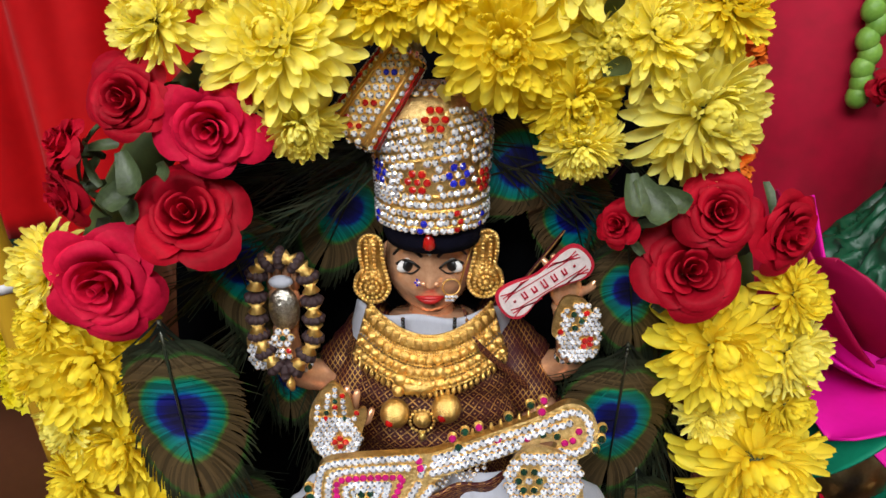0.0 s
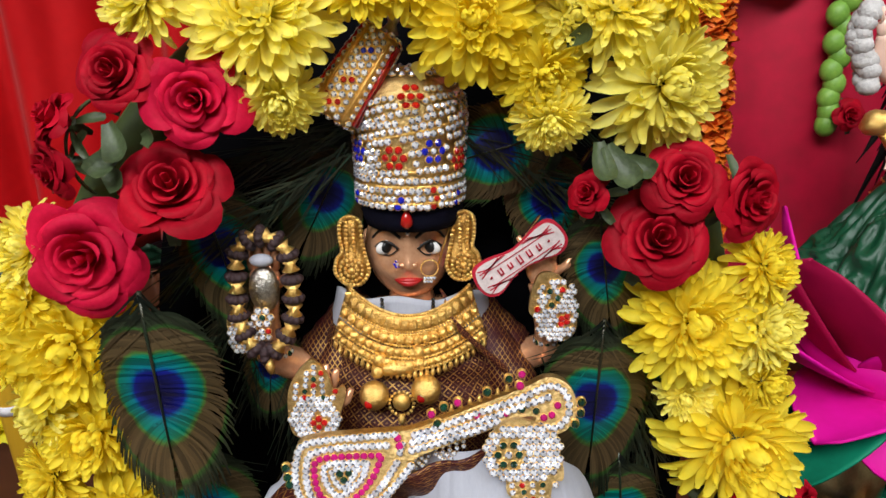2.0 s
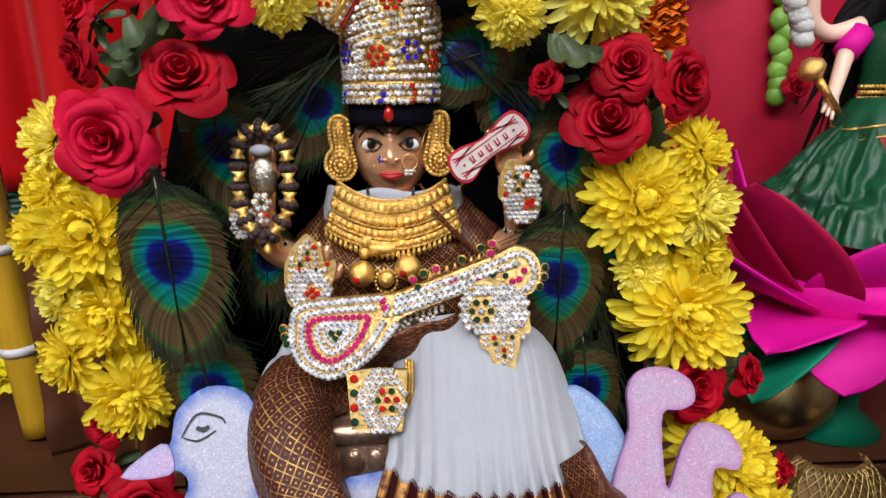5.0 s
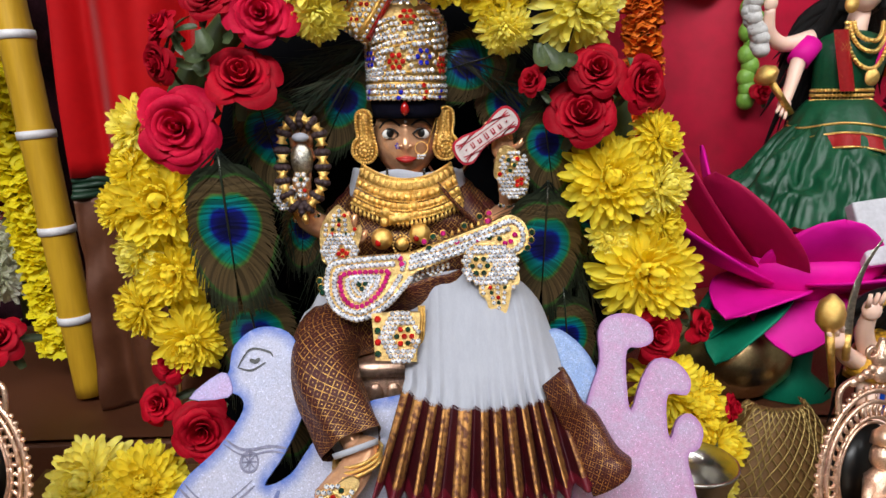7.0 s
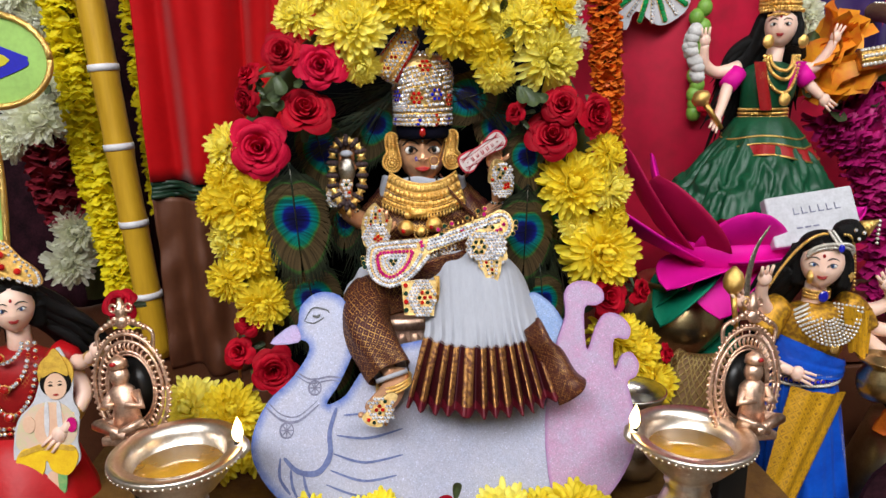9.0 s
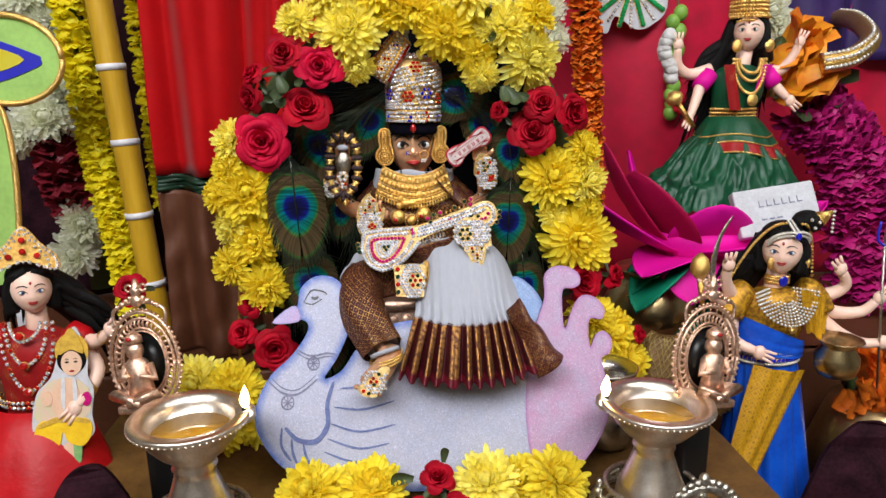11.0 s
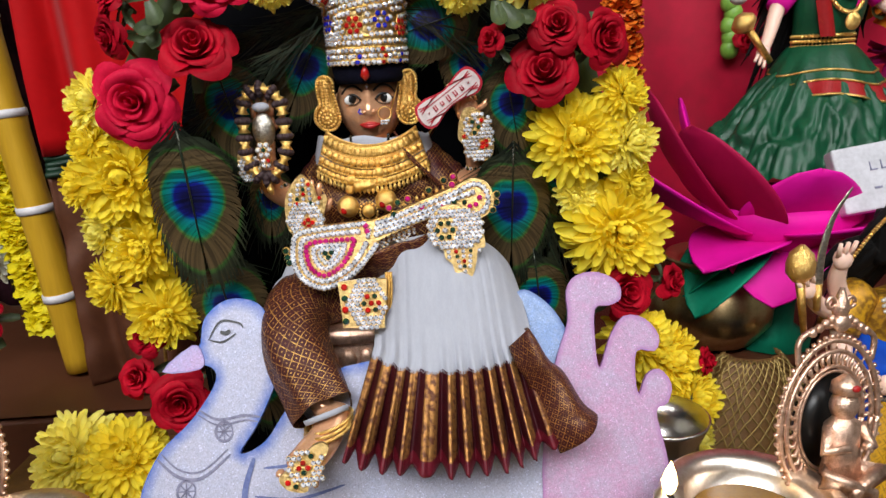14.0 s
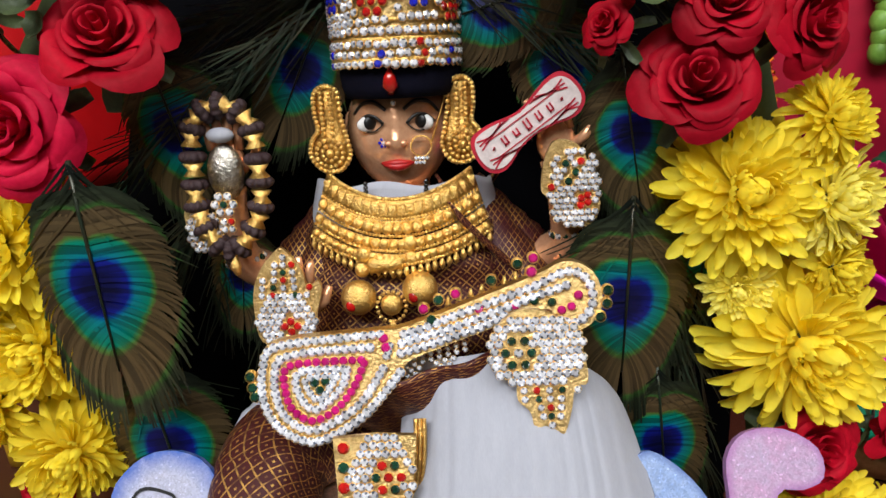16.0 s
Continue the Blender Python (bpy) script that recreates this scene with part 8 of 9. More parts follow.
    for k in range(46):
        a = math.pi * (0.98 + 1.04 * k / 45)
        for z, m2, q in ((0.0525, PEARL, 0.0013), (0.0500, PEARL, 0.0014), (0.0435, PEARL, 0.0013)):
            piece("pearl", m2, t, Matrix.Translation((0.2605 + 0.0245 * math.cos(a), 0.1965 + 0.0190 * math.sin(a), z)) @ Matrix.Scale(q, 4))
        if k % 2 == 0:
            piece("stone", GEM["b"], t, Matrix.Translation((0.2605 + 0.0245 * math.cos(a), 0.1965 + 0.0190 * math.sin(a), 0.0468)) @ pose(0, 0, 0, 90) @ Matrix.Scale(0.0018, 4))
    sword = thing("toy_sword", "curved toy sword with a silver blade", "toy sword")
    pts = spline([(0.2020, 0.174, 0.110), (0.2020, 0.174, 0.126), (0.2055, 0.174, 0.143), (0.2130, 0.174, 0.1570)], 6)
    part("blade", tube(pts, [0.0022 * (1 - 0.85 * (i / (len(pts) - 1)) ** 2) for i in range(len(pts))], 8, 0.25), SILVER, sword)
    part("hilt", tube([(0.2025, 0.174, 0.098), (0.2020, 0.174, 0.111)], 0.0018, 8), GOLD, sword)
    mace = thing("toy_mace", "small gold toy mace with a ribbed head", "toy mace")
    part("head", tube([(0.1925, 0.174, 0.113), (0.1925, 0.174, 0.117), (0.1925, 0.174, 0.122), (0.1925, 0.174, 0.127), (0.1925, 0.174, 0.131)], [0.003, 0.0062, 0.0066, 0.0052, 0.0012], 16), GOLD, mace)
    part("shaft", tube([(0.1985, 0.175, 0.084), (0.1927, 0.174, 0.114)], [0.0014, 0.0022], 10), GOLD_DARK, mace)
    tri = thing("toy_trident", "small silver toy trident", "toy trident")
    part("shaft", tube([(0.342, 0.180, 0.02), (0.331, 0.180, 0.132)], 0.0009, 8), SILVER, tri)
    for sx in (-1, 0, 1):
        part("prong", tube(spline([(0.331, 0.180, 0.131), (0.331 + sx * 0.0055, 0.180, 0.136), (0.331 + sx * 0.0050, 0.180, 0.149)], 4), 0.0010, 6), BLUE_PAINT if sx else SILVER, tri)
    pot("brass_cup", 0.3000, 0.171, 0.036, [(0.008, 0.0), (0.0125, 0.002), (0.0150, 0.009), (0.0150, 0.016), (0.0110, 0.0225), (0.0108, 0.0245), (0.0165, 0.0285), (0.0162, 0.0292), (0.0095, 0.0250), (0.0006, 0.020)], BRASS, "tiny brass cup held by the standing doll", "cup")


g = bmesh.new()
bmesh.ops.create_icosphere(g, subdivisions=1, radius=1)
PEARL = finish(g, "pearl", mat("pearl", (0.74, 0.70, 0.62), 0.2, 0.3, coat=0.6))
standing_doll()


def seated_doll():
    bm = bmesh.new()
    h = Vector((0.3070, 0.352, 0.2915))
    add_doll_head(bm, h, 0.0165, -30)
    add_hair(bm, h, 0.0165, ((0.262, 0.372, 0.200), (0.272, 0.376, 0.235), (0.266, 0.374, 0.175), (0.333, 0.374, 0.215), (0.336, 0.376, 0.245)))
    add_tube(bm, [(0.304, 0.356, 0.245), (0.305, 0.355, 0.264), (0.307, 0.355, 0.278)], [0.0085, 0.0070, 0.0066], 12)
    add_tube(bm, spline([(0.299, 0.356, 0.200), (0.299, 0.356, 0.220), (0.302, 0.354, 0.242), (0.303, 0.357, 0.262)], 4), [0.0200, 0.0190, 0.0182, 0.0182, 0.0190, 0.0205, 0.0220, 0.0235, 0.0240, 0.0240, 0.0235, 0.019, 0.010], 24, 0.70, mi=5)

    # lower cloth heaped over the folded legs, in deep creases
    def skirt(u, v):
        a = 2 * math.pi * u
        r = 0.022 + 0.042 * v ** 0.75
        n1 = noise.noise((3.2 * math.cos(a), 3.2 * math.sin(a), 3.2 * v))
        ridge = 1 - abs(noise.noise((5.5 * math.cos(a) + 3, 5.5 * math.sin(a), 2.2 * v + 2 * n1))) * 2
        k = 1 + v * (0.16 * ridge + 0.14 * n1)
        z = 0.200 - 0.068 * v ** 1.1 + 0.010 * v * ridge * (1 - 0.4 * v) + 0.006 * n1
        return (0.296 - 0.010 * v + r * 1.12 * k * math.cos(a), 0.350 - 0.010 * v + 0.80 * r * k * math.sin(a), z)
    add_grid(bm, skirt, 200, 44, wrap=True, mi=5)

    # short pleated over-skirt with a red and gold border
    def peplum(v0, v1):
        def fn(u, v):
            w = v0 + (v1 - v0) * v
            a = 2 * math.pi * u
            r = (0.0205 + 0.0235 * w ** 0.8) * (1 + 0.05 * w * math.sin(13 * a + 2 * w))
            return (0.299 + 0.002 * w + r * 1.02 * math.cos(a), 0.355 + 0.82 * r * math.sin(a) - 0.004 * w, 0.2165 - 0.034 * w + 0.004 * w * math.sin(3 * a + 1))
        return fn
    add_grid(bm, peplum(0.0, 0.70), 96, 10, wrap=True, mi=5)
    add_grid(bm, peplum(0.70, 1.0), 96, 4, wrap=True, mi=6)
    for w in (0.50, 0.70, 1.0):
        f = peplum(w, w)
        add_tube(bm, [Vector(f(k / 60, 0)) * 1.0 + Vector((0, -0.0006, 0)) for k in range(61)], 0.0009, 5, mi=8)

    # red border down the chest from the shoulder
    def pallu(u, v):
        p = Vector((0.2795, 0.3400, 0.262)).lerp(Vector((0.2880, 0.3385, 0.222)), v)
        return (p.x + 0.0105 * u, p.y - 0.003 * math.sin(u * math.pi) - 0.001, p.z)
    add_grid(bm, pallu, 6, 8, mi=6)

    def blouse(u, v):
        p = Vector((0.316, 0.3395, 0.262)).lerp(Vector((0.308, 0.3370, 0.236)), v)
        return (p.x + 0.012 * u * (1 - 0.6 * v), p.y - 0.001 + 0.004 * u, p.z)
    add_grid(bm, blouse, 6, 6, mi=7)
    limb(bm, [(0.276, 0.356, 0.254), (0.265, 0.350, 0.244), (0.258, 0.345, 0.228), (0.250, 0.336, 0.216)], 0.0062, 0.0033)
    limb(bm, [(0.276, 0.357, 0.258), (0.256, 0.356, 0.254), (0.243, 0.352, 0.262), (0.240, 0.348, 0.277)], 0.0062, 0.0033)
    limb(bm, [(0.327, 0.356, 0.254), (0.337, 0.350, 0.242), (0.346, 0.345, 0.232)], 0.0062, 0.0033)
    limb(bm, [(0.327, 0.357, 0.258), (0.342, 0.356, 0.257), (0.350, 0.352, 0.268), (0.354, 0.350, 0.279)], 0.0062, 0.0033)
    for a, b in (((0.274, 0.355, 0.254), (0.263, 0.349, 0.242)), ((0.328, 0.355, 0.255), (0.336, 0.350, 0.244))):
        add_tube(bm, [a, Vector(a).lerp(Vector(b), 0.5), b], [0.0082, 0.0080, 0.0074], 14, mi=7)
    solid("sari_doll", bm, DOLL + [GREEN_SILK, RED_ZARI, LOTUS_PINK, GOLD], "seated doll with long black hair in a green sari", "doll")
    t = thing("doll_belt", "wide gold bead belt on the seated doll", "belt")
    for j in range(4):
        for k in range(26):
            a = math.pi * (1.02 + 0.96 * k / 25)
            piece("gold_bead", GRAIN, t, Matrix.Translation((0.2995 + 0.0212 * math.cos(a), 0.356 + 0.0162 * math.sin(a), 0.2125 + 0.0034 * j)) @ Matrix.Scale(0.0015, 4))
    t = thing("doll_necklace", "gold necklaces with a round pendant on the seated doll", "necklace")
    for j, (rx, rz) in enumerate(((0.010, 0.012), (0.0125, 0.019), (0.015, 0.030))):
        for k in range(20 + 4 * j):
            a = math.pi * k / (19 + 4 * j)
            piece("gold_bead", GRAIN, t, Matrix.Translation((0.3045 + rx * math.cos(a), 0.3350 - 0.002 * math.sin(a) + 0.006 * abs(math.cos(a)), 0.2665 - rz * math.sin(a))) @ Matrix.Scale(0.0018, 4))
    part("pendant", ball((0.3060, 0.3330, 0.2310), (0.0052, 0.0018, 0.0058), 16, 8), GOLD, t)
    t = thing("crown", "gold crown and earrings on the seated doll", "crown")
    part("crown_body", tube([(0.307, 0.356, 0.3030), (0.307, 0.357, 0.310), (0.307, 0.358, 0.319), (0.307, 0.358, 0.334)], [0.0150, 0.0162, 0.0145, 0.002], 20), GOLD_DARK, t)
    for k in range(18):
        a = math.pi * (1.0 + k / 17)
        piece("gold_bead", GRAIN, t, Matrix.Translation((0.307 + 0.0172 * math.cos(a), 0.354 + 0.0160 * math.sin(a), 0.3035)) @ Matrix.Scale(0.0018, 4))
    for j in range(5):
        for k in range(22):
            a = math.pi * (0.95 + 1.1 * k / 21)
            piece("gold_bead", GRAIN, t, Matrix.Translation((0.307 + 0.0160 * math.cos(a), 0.3565 + 0.0160 * math.sin(a), 0.3060 + 0.0034 * j)) @ Matrix.Scale(0.0017, 4))
    for k in range(17):
        q = k / 8 - 1
        piece("gold_bead", GRAIN, t, Matrix.Translation((0.3035 + 0.0125 * q, 0.3395 + 0.006 * q * q + 0.002 * q, 0.2995 + 0.0035 * abs(q) - 0.004 * q * q)) @ Matrix.Scale(0.0013, 4))
    for sx in (-1, 1):
        part("earring", ball((0.307 + sx * 0.0150, 0.342, 0.2785), (0.0050, 0.0024, 0.0058), 12, 8), GOLD, t)
    mace = thing("toy_mace", "small gold toy mace with a ribbed head", "toy mace")
    part("head", tube([(0.236, 0.330, 0.2285), (0.2335, 0.330, 0.2315), (0.231, 0.330, 0.2345), (0.2285, 0.330, 0.238)], [0.0035, 0.0076, 0.0078, 0.003], 16), GOLD, mace)
    part("shaft", tube([(0.252, 0.331, 0.2080), (0.235, 0.330, 0.2298)], [0.0022, 0.0026], 10), GOLD_DARK, mace)
    bm = bmesh.new()
    rr = random.Random(9)
    for k in range(26):
        q = k / 25
        add_ball(bm, (0.233 - 0.004 * math.sin(q * 5), 0.352 + rr.uniform(-0.003, 0.003), 0.290 - 0.040 * q), (0.0062 * rr.uniform(0.8, 1.2), 0.006, 0.0050), 8, 6)
    solid("wool_tuft", bm, mat("white_wool", (0.66, 0.64, 0.62), 0.9, scale=300, bump=0.8, bscale=900), "white woollen tuft hanging from the doll's arm", "tuft")


seated_doll()


def red_doll():
    bm = bmesh.new()
    h = Vector((-0.2535, 0.172, 0.1210))
    add_doll_head(bm, h, 0.0150, 27, iris=7)
    add_hair(bm, h, 0.0150, ((-0.222, 0.194, 0.066), (-0.228, 0.192, 0.088), (-0.216, 0.196, 0.078), (-0.285, 0.194, 0.085), (-0.236, 0.196, 0.100)))
    add_tube(bm, [(-0.256, 0.178, 0.082), (-0.255, 0.176, 0.100), (-0.254, 0.175, 0.110)], [0.0082, 0.0066, 0.0062], 12)
    add_tube(bm, spline([(-0.264, 0.178, 0.020), (-0.262, 0.178, 0.045), (-0.258, 0.176, 0.070), (-0.256, 0.178, 0.093)], 4), [0.0230, 0.0215, 0.0205, 0.0205, 0.0210, 0.0222, 0.0235, 0.0245, 0.0250, 0.0250, 0.024, 0.019, 0.010], 24, 0.68, mi=5)

    # red satin skirt spread over the lap and down
    def skirt(u, v):
        a = 2 * math.pi * u
        r = 0.024 + 0.060 * v ** 0.9
        n1 = noise.noise((2.6 * math.cos(a), 2.6 * math.sin(a), 2.0 * v))
        r *= 1 + v * (0.06 * math.sin(9 * a + 2 * v) + 0.16 * n1)
        return (-0.264 + 0.006 * v + r * math.cos(a), 0.176 - 0.026 * math.sin(v * 1.6) + 0.75 * r * math.sin(a), 0.040 + (FLOOR_Z + 0.002 - 0.040) * v ** 1.25)
    add_grid(bm, skirt, 120, 28, wrap=True, mi=6)
    for a in ((-0.2375, 0.178, 0.0880), (-0.2745, 0.178, 0.0890)):
        p = Vector(a)
        add_tube(bm, [p, p + Vector((0.007 if a[0] > -0.25 else -0.007, -0.001, -0.004)), p + Vector((0.013 if a[0] > -0.25 else -0.013, -0.003, -0.012))], [0.0090, 0.0098, 0.0086], 14, mi=6)
    limb(bm, [(-0.232, 0.177, 0.084), (-0.220, 0.172, 0.083), (-0.210, 0.166, 0.088), (-0.2045, 0.162, 0.093)], 0.0058, 0.0032)
    limb(bm, [(-0.228, 0.176, 0.078), (-0.2185, 0.170, 0.064), (-0.2225, 0.160, 0.052), (-0.2270, 0.156, 0.046)], 0.0058, 0.0032)
    for p, r in (((-0.2215, 0.162, 0.0545), 0.0050), ((-0.2105, 0.1665, 0.0878), 0.0042)):
        add_ball(bm, p, (r, r, r * 1.15), 14, 8, 8)
    solid("sari_doll", bm, DOLL + [RED_ZARI, RED_SATIN, BLUE_IRIS, GOLD], "seated doll with black hair in a red and gold sari", "doll")
    t = thing("crown", "tall stone-set gold crown on the red doll", "crown")
    out = spline([(-0.0185, -0.002), (-0.019, 0.006), (-0.010, 0.015), (0.0, 0.026), (0.010, 0.015), (0.019, 0.006), (0.0185, -0.002), (0.0, 0.004)], 5, True)
    m = Matrix.Translation((-0.2495, 0.1600, 0.1375)) @ pose(0, 0, 0, -12, 0, 10)
    cp = part("crown_plate", plate(out, 0.0014, lambda a, b, d: (a, d, b)), GOLD_DARK, t, m=m, smooth=False)
    for k, (a, b) in enumerate(out):
        q = m @ Vector((a * 0.93, -0.0004, b * 0.93))
        stone(t, q, (0.2, -1, 0.2), 0.0010, "w")
        if k % 2 == 0:
            stone(t, m @ Vector((a * 0.7, -0.0004, b * 0.78 + 0.001)), (0.2, -1, 0.2), 0.0010, "w")
    for a, b in ((0.0, 0.010), (-0.008, 0.007), (0.008, 0.007), (0.0, 0.017)):
        stone(t, m @ Vector((a, -0.0006, b)), (0.2, -1, 0.2), 0.0022, "r")
    t = thing("doll_necklace", "long stone necklaces with red gems on the red doll", "necklace")
    for j, (rx, rz) in enumerate(((0.0095, 0.010), (0.013, 0.026), (0.017, 0.044))):
        n = 16 + 7 * j
        for k in range(n):
            a = math.pi * k / (n - 1)
            p = (-0.2565 + rx * math.cos(a), 0.1585 - 0.002 * math.sin(a) + 0.005 * abs(math.cos(a)), 0.100 - rz * math.sin(a))
            stone(t, p, (0.1, -1, 0.1), 0.00135, "r" if k % 5 == 2 and j else "w")
    for z in (0.094, 0.074, 0.056):
        stone(t, (-0.2565, 0.1560, z), (0, -1, 0), 0.0030, "r")
    for z in (0.0420, 0.0455):
        for k in range(24):
            a = math.pi * (1.0 + k / 23)
            stone(t, (-0.263 + 0.0232 * math.cos(a), 0.178 + 0.0165 * math.sin(a), z), (math.cos(a), math.sin(a), 0), 0.0014, "w" if k % 4 else "r")


red_doll()


# ---- flat cut-outs and small cards ----
def cut_card(name, m, shapes, label, category):
    """A flat card: (part name, outline, material, height over the card) in its own a-b plane."""
    t = thing(name, label, category, m=m)
    for nm, out, material, lift in shapes:
        part(nm, plate(out, 0.0012, lambda a, b, d, lift=lift: (a, d - lift, b)), material, t, smooth=False)
    return t


def oval(cx, cy, rx, ry, n=28):
    return [(cx + rx * math.cos(2 * math.pi * k / n), cy + ry * math.sin(2 * math.pi * k / n)) for k in range(n)]


PRINT_SKIN = mat("print_skin", (0.78, 0.52, 0.36), 0.45, color2=(0.72, 0.44, 0.30), scale=120)
PRINT_PINK = mat("print_pink_cloth", (0.72, 0.48, 0.40), 0.45, color2=(0.60, 0.56, 0.32), scale=160)
PRINT_GREEN = mat("print_green", (0.10, 0.36, 0.12), 0.45, color2=(0.30, 0.45, 0.16), scale=300)
PRINT_GOLD = mat("print_gold", (0.72, 0.46, 0.06), 0.45, color2=(0.46, 0.25, 0.03), scale=260)
PRINT_YELLOW = mat("print_yellow", (0.92, 0.62, 0.02), 0.45, color2=(0.80, 0.46, 0.012), scale=150)
cutout = cut_card("figure_cutout", Matrix.Translation((-0.2360, 0.146, 0.0)) @ pose(0, 0, 0, -10, 0, 6), [
    ("backing", spline([(-0.012, 0.004), (-0.017, 0.022), (-0.018, 0.038), (-0.014, 0.056), (-0.005, 0.066), (0.000, 0.080), (0.006, 0.092), (0.011, 0.098), (0.015, 0.090), (0.018, 0.078), (0.017, 0.066), (0.020, 0.056), (0.018, 0.040),
                        (0.0185, 0.028), (0.010, 0.018), (0.009, 0.008), (0.000, 0.002)], 4, True), WHITE_CARD, 0.0),
    ("shawl", spline([(-0.0160, 0.040), (-0.0130, 0.055), (-0.004, 0.064), (0.010, 0.064), (0.0180, 0.054), (0.0165, 0.041), (0.006, 0.036), (-0.008, 0.036)], 4, True), PRINT_PINK, 0.0004),
    ("chest", spline([(-0.0040, 0.042), (-0.0045, 0.057), (0.002, 0.064), (0.008, 0.063), (0.0115, 0.055), (0.0100, 0.042)], 4, True), PRINT_SKIN, 0.0008),
    ("foot", spline([(-0.0105, 0.006), (-0.0115, 0.020), (-0.003, 0.022), (-0.001, 0.005)], 4, True), PRINT_SKIN, 0.0004),
    ("foot", spline([(0.000, 0.005), (0.000, 0.021), (0.0055, 0.021), (0.0060, 0.008)], 4, True), PRINT_SKIN, 0.0004),
    ("scarf_end", spline([(0.006, 0.010), (0.006, 0.024), (0.0105, 0.024), (0.0095, 0.010)], 4, True), PRINT_GREEN, 0.0006),
    ("dhoti", spline([(-0.0170, 0.030), (-0.0120, 0.038), (0.000, 0.036), (0.0140, 0.038), (0.0178, 0.030), (0.0120, 0.020), (0.003, 0.023), (0.000, 0.030), (-0.003, 0.021), (-0.0120, 0.021)], 4, True), PRINT_YELLOW, 0.0008),
    ("sash", spline([(-0.0140, 0.036), (0.000, 0.0405), (0.0150, 0.037), (0.0150, 0.0345), (0.000, 0.0370), (-0.0140, 0.0335)], 4, True), PRINT_GOLD, 0.0012),
    ("hair", oval(0.0082, 0.0765, 0.0088, 0.0088), HAIR, 0.0004), ("halo", oval(0.0085, 0.082, 0.0100, 0.0120), PRINT_GOLD, 0.0002),
    ("face", oval(0.0082, 0.0745, 0.0062, 0.0080), PRINT_SKIN, 0.0010),
    ("crown", spline([(0.0012, 0.0805), (0.0030, 0.0885), (0.0088, 0.0975), (0.0145, 0.0885), (0.0155, 0.0805), (0.0084, 0.0835)], 4, True), PRINT_GOLD, 0.0014),
    ("brow", spline([(0.0040, 0.0770), (0.0056, 0.0778), (0.0070, 0.0770), (0.0056, 0.0774)], 2, True), BLACK, 0.0014), ("brow", spline([(0.0094, 0.0770), (0.0108, 0.0778), (0.0124, 0.0770), (0.0108, 0.0774)], 2, True), BLACK, 0.0014),
    ("eye", oval(0.0056, 0.0754, 0.0012, 0.0006, 10), BLACK, 0.0014), ("eye", oval(0.0108, 0.0754, 0.0012, 0.0006, 10), BLACK, 0.0014),
    ("mouth", oval(0.0082, 0.0695, 0.0016, 0.0006, 10), LIP_RED, 0.0014),
    ("hand", oval(-0.0080, 0.0525, 0.0034, 0.0050), PRINT_SKIN, 0.0012),
    ("garland", spline([(0.0015, 0.0640), (0.0005, 0.050), (0.0018, 0.044), (0.0030, 0.050), (0.0035, 0.064)], 4, True), TAPE, 0.0012), ("garland", spline([(0.0100, 0.0640), (0.0105, 0.050), (0.0090, 0.044), (0.0078, 0.050), (0.0082, 0.064)], 4, True), TAPE, 0.0012),
    ("flower", oval(0.0155, 0.0505, 0.0030, 0.0046), PINK_STONE, 0.0012)], "small printed paper cut-out of a seated figure in yellow and pink", "cut-out")
part("stand", box((0.003, 0.006, 0.018), (0.006, 0.008, 0.036), 0.0005), WHITE_CARD, cutout, smooth=False)
t = cut_card("lime_cutout", Matrix.Translation((-0.3005, 0.296, 0.0)), [
    ("disc", oval(-0.012, 0.268, 0.042, 0.033), LIME, 0.0), ("neck", spline([(-0.052, 0.10), (-0.052, 0.25), (-0.030, 0.252), (-0.019, 0.225), (-0.018, 0.18), (-0.024, 0.12), (-0.03, 0.10)], 4, True), LIME, 0.0003),
    ("blue_eye", spline([(-0.055, 0.268), (-0.03, 0.285), (0.010, 0.272), (0.014, 0.268), (0.010, 0.262), (-0.03, 0.250)], 4, True), BLUE_PAINT, 0.0008),
    ("yellow_eye", spline([(-0.05, 0.268), (-0.03, 0.279), (0.002, 0.268), (-0.03, 0.257)], 4, True), YELLOW, 0.0013)], "lime green peacock cut-out with gold cord edge", "cut-out")
part("gold_cord", tube([(a, -0.0006, b) for a, b in oval(-0.012, 0.268, 0.042, 0.033, 40)] + [(0.03, -0.0006, 0.268)], 0.0024, 8), GOLD, t)
part("gold_cord", tube([(a, -0.0010, b) for a, b in spline([(-0.030, 0.245), (-0.019, 0.225), (-0.0175, 0.18), (-0.023, 0.12)], 8)], 0.0024, 8), GOLD, t)
part("stand", box((-0.03, 0.004, 0.06), (0.012, 0.006, 0.12), 0.001), WHITE_CARD, t, smooth=False)
GEM["e"] = gem_mesh(mat("emerald_stone", (0.01, 0.30, 0.08), 0.15, coat=0.8, per_object=0.2))
t = thing("stone_fan", "fan ornament of white and green stones on card", "ornament", m=Matrix.Translation((0.240, 0.478, 0.333)) @ Matrix.Scale(1.12, 4))
part("plate", plate(spline([(-0.040, 0.0), (-0.030, 0.03), (0.0, 0.045), (0.03, 0.03), (0.036, -0.006), (0.022, -0.022), (0.006, -0.026), (-0.014, -0.014), (-0.022, -0.030), (-0.032, -0.022), (-0.030, -0.010)], 4, True), 0.002, lambda a, b, d: (a, d, b)), WHITE_CARD, t, smooth=False)
for k in range(9):
    a = math.radians(200 + 18 * k)
    for m2 in range(9):
        stone(t, ((0.012 + 0.0032 * m2) * math.cos(a), -0.0004, 0.012 + (0.010 + 0.0032 * m2) * math.sin(a)), (0, -1, 0), 0.0028 if k % 2 else 0.0019, "e" if k % 2 else "w")
stone(t, (0.0, -0.0006, 0.008), (0, -1, 0), 0.006, "r")
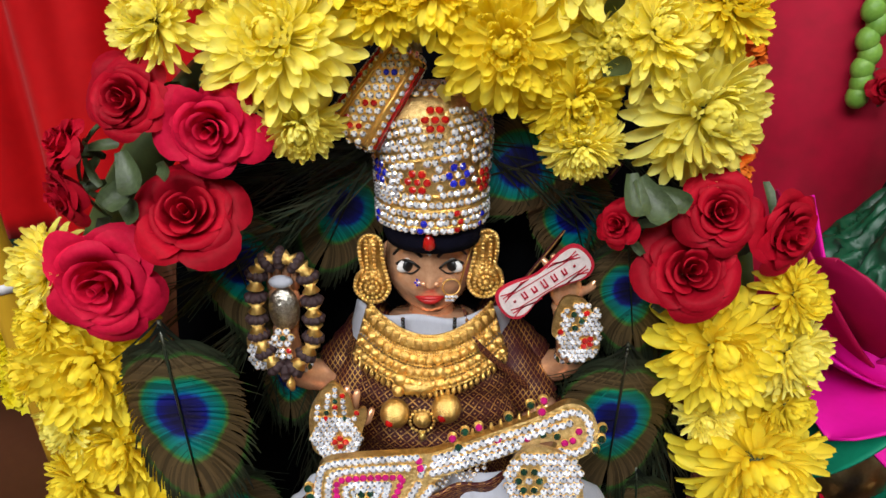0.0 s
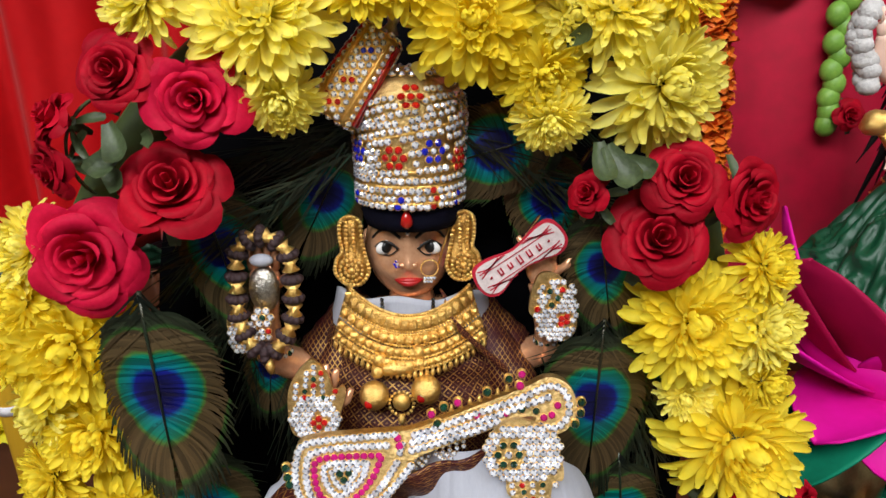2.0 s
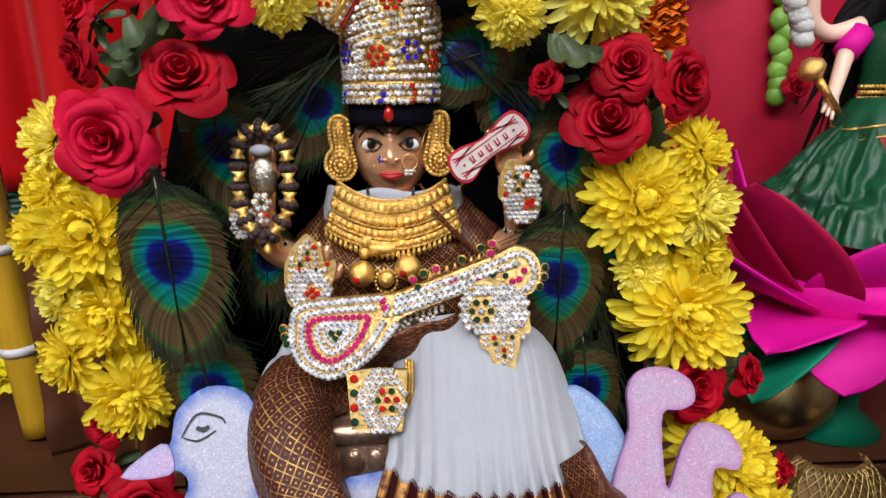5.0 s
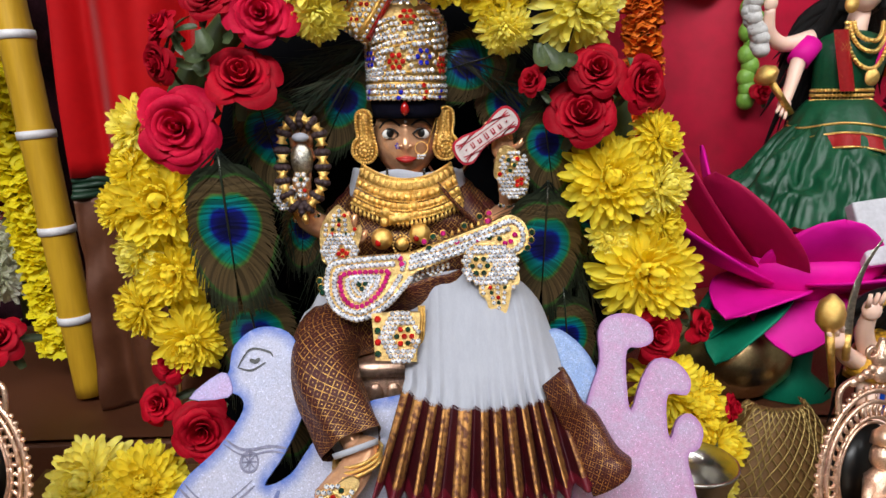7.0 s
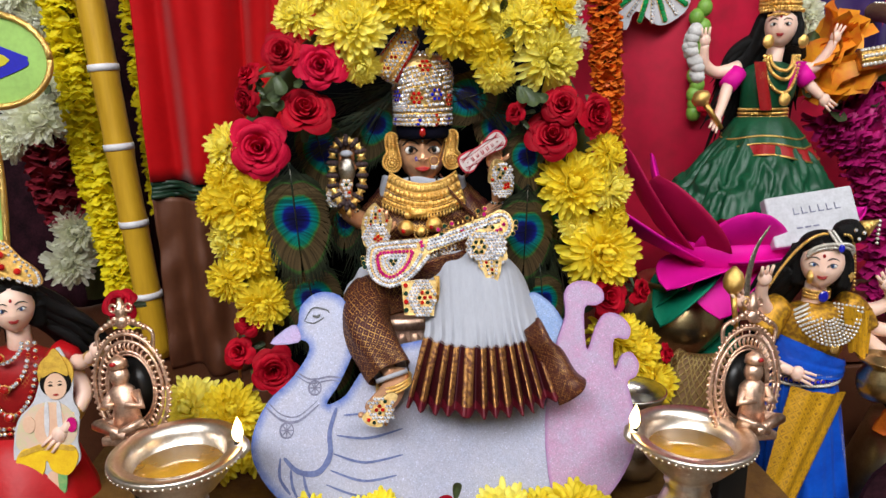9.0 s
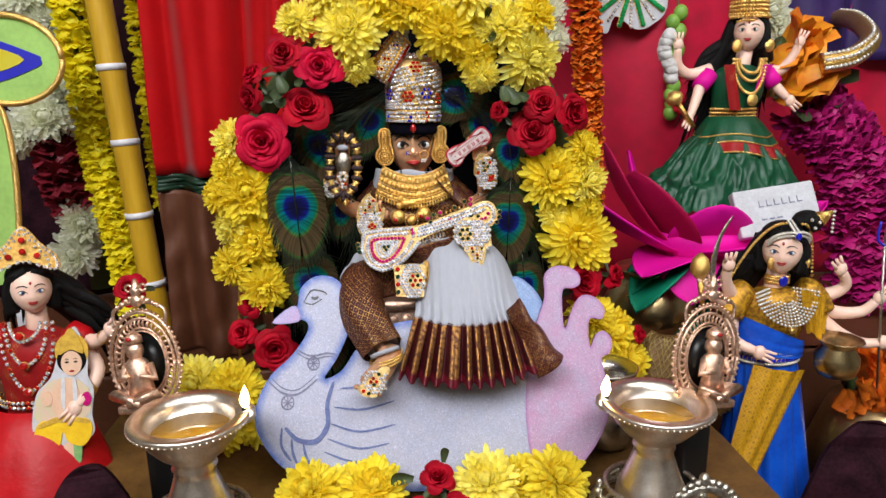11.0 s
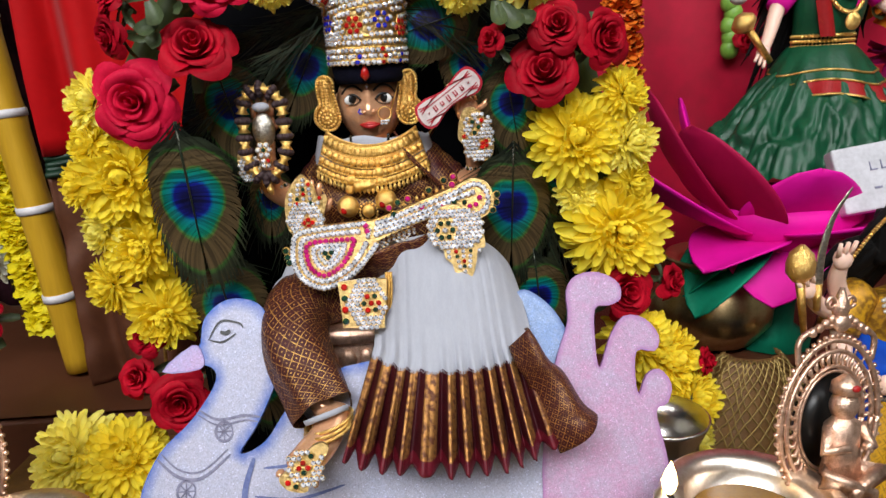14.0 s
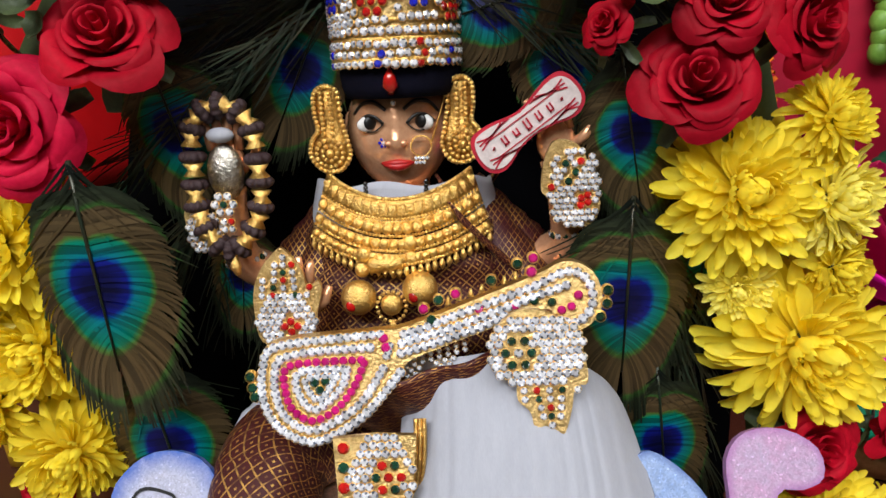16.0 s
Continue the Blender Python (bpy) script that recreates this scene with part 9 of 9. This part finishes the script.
for x, y, w, h, z0, yaw in ((-0.186, 0.070, 0.022, 0.046, 0.0, 10), (0.318, 0.120, 0.056, 0.140, FLOOR_Z, -8)):
    out = spline([(-w, 0.0), (-w * 0.98, h * 0.55), (-w * 0.5, h * 0.95), (w * 0.15, h), (w * 0.8, h * 0.6), (w, 0.0)], 5)
    bm = plate(out, 0.004, lambda a, b, d: (a, d + 0.0015 * math.sin(a * 300), b))
    solid("velvet_card", bm, DARK_VELVET, "dark maroon printed card with a curved top", "card", "velvet cards", smooth=False, m=Matrix.Translation((x, y, z0)) @ pose(0, 0, 0, -10, 0, yaw))


def net_drape():
    def fn(u, v):
        a = math.pi * (0.9 + 1.2 * u)
        r = 0.014 + 0.034 * v
        return (0.190 + r * math.cos(a) * (1 + 0.1 * math.sin(9 * a)), 0.205 + 0.7 * r * math.sin(a), 0.062 - 0.060 * v ** 1.2)
    bm = bmesh.new()
    n = 22
    for k in range(n):
        for s in (-1, 1):
            add_tube(bm, [fn(min(max((k + s * 8 * q / 12) / (n - 1), 0), 1), q / 12) for q in range(13)], 0.0005, 4)
    t = thing("gold_net", "gathered gold net cloth beside the brass pot", "cloth")
    ob = part("net_threads", bm, NET, t)
    ob["kind"] = "stuff"
    part("lining", sheet(lambda u, v: Vector(fn(u, v)) * 1.0 + Vector((0, 0.002, 0)), 30, 12, 0.0006), TABLE_CLOTH, t)


net_drape()


def bud_string(x, y, z0, z1, label):
    t = thing("bud_string", label, "flower string", "flower strings")
    n = 12
    for k in range(n):
        q = k / (n - 1)
        part("bud", ball((x + 0.004 * math.sin(3 * k), y, z0 + (z1 - z0) * q), (0.0078, 0.007, 0.0090), 12, 8), LIME_BUD, t)
    part("cord", tube([(x, y, z0 - 0.006), (x, y, z1 + 0.05)], 0.0010, 6), STEM, t)


LIME_BUD = mat("green_bud", (0.22, 0.42, 0.06), 0.5, color2=(0.12, 0.28, 0.03), scale=80)
bud_string(0.290, 0.474, 0.215, 0.32, "hanging string of green buds before the satin")
rose((0.300, 0.466, 0.222), (0, -1, 0.2), 0.016, "red", "red rose tied into the green bud string", 3, "loose roses")
petal_string("petal_string", [(0.345, 0.215, 0.012), (0.372, 0.215, 0.008), (0.395, 0.215, 0.0)], 0.024, ORANGE, "orange yellow petals heaped beside the standing doll", 160, 0.022, 0.014, "flower", 11)
t = thing("petal_bed", "upturned brass dish that carries the orange petals", "dish")
part("dish", lathe([(0.05, 0.0), (0.048, 0.06), (0.03, 0.12), (0.0006, 0.122)], 32), BRASS, t, m=Matrix.Translation((0.372, 0.222, FLOOR_Z)))
t = thing("jewelled_rope", "thick gold rope with pearls lying high beside the flowers", "rope")
pts = spline([(0.375, 0.345, 0.262), (0.400, 0.34, 0.268), (0.430, 0.36, 0.285), (0.455, 0.42, 0.306), (0.47, 0.478, 0.315)], 8)
part("rope", tube(pts, 0.009, 14), GOLD_DARK, t)
for k, p in enumerate(pts):
    for a in (0.4, 1.2, 2.0):
        piece("pearl", PEARL, t, Matrix.Translation(Vector(p) + Vector((0, -0.009 * math.sin(a), 0.009 * math.cos(a)))) @ Matrix.Scale(0.0022, 4))
# a fallen petal on the crown
bm = bmesh.new()
petal(bm, Vector((0, 0, 0)), Vector((-0.3, -0.3, 0.9)).normalized(), Vector((0, -1, -0.3)).normalized(), 0.0075, 0.004, 0.4, 0.3)
solid("fallen_petal", bm, PALE_YELLOW, "loose yellow petal lying on the crown", "petal", m=Matrix.Translation((0.0015, 0.2005, 0.2625)))
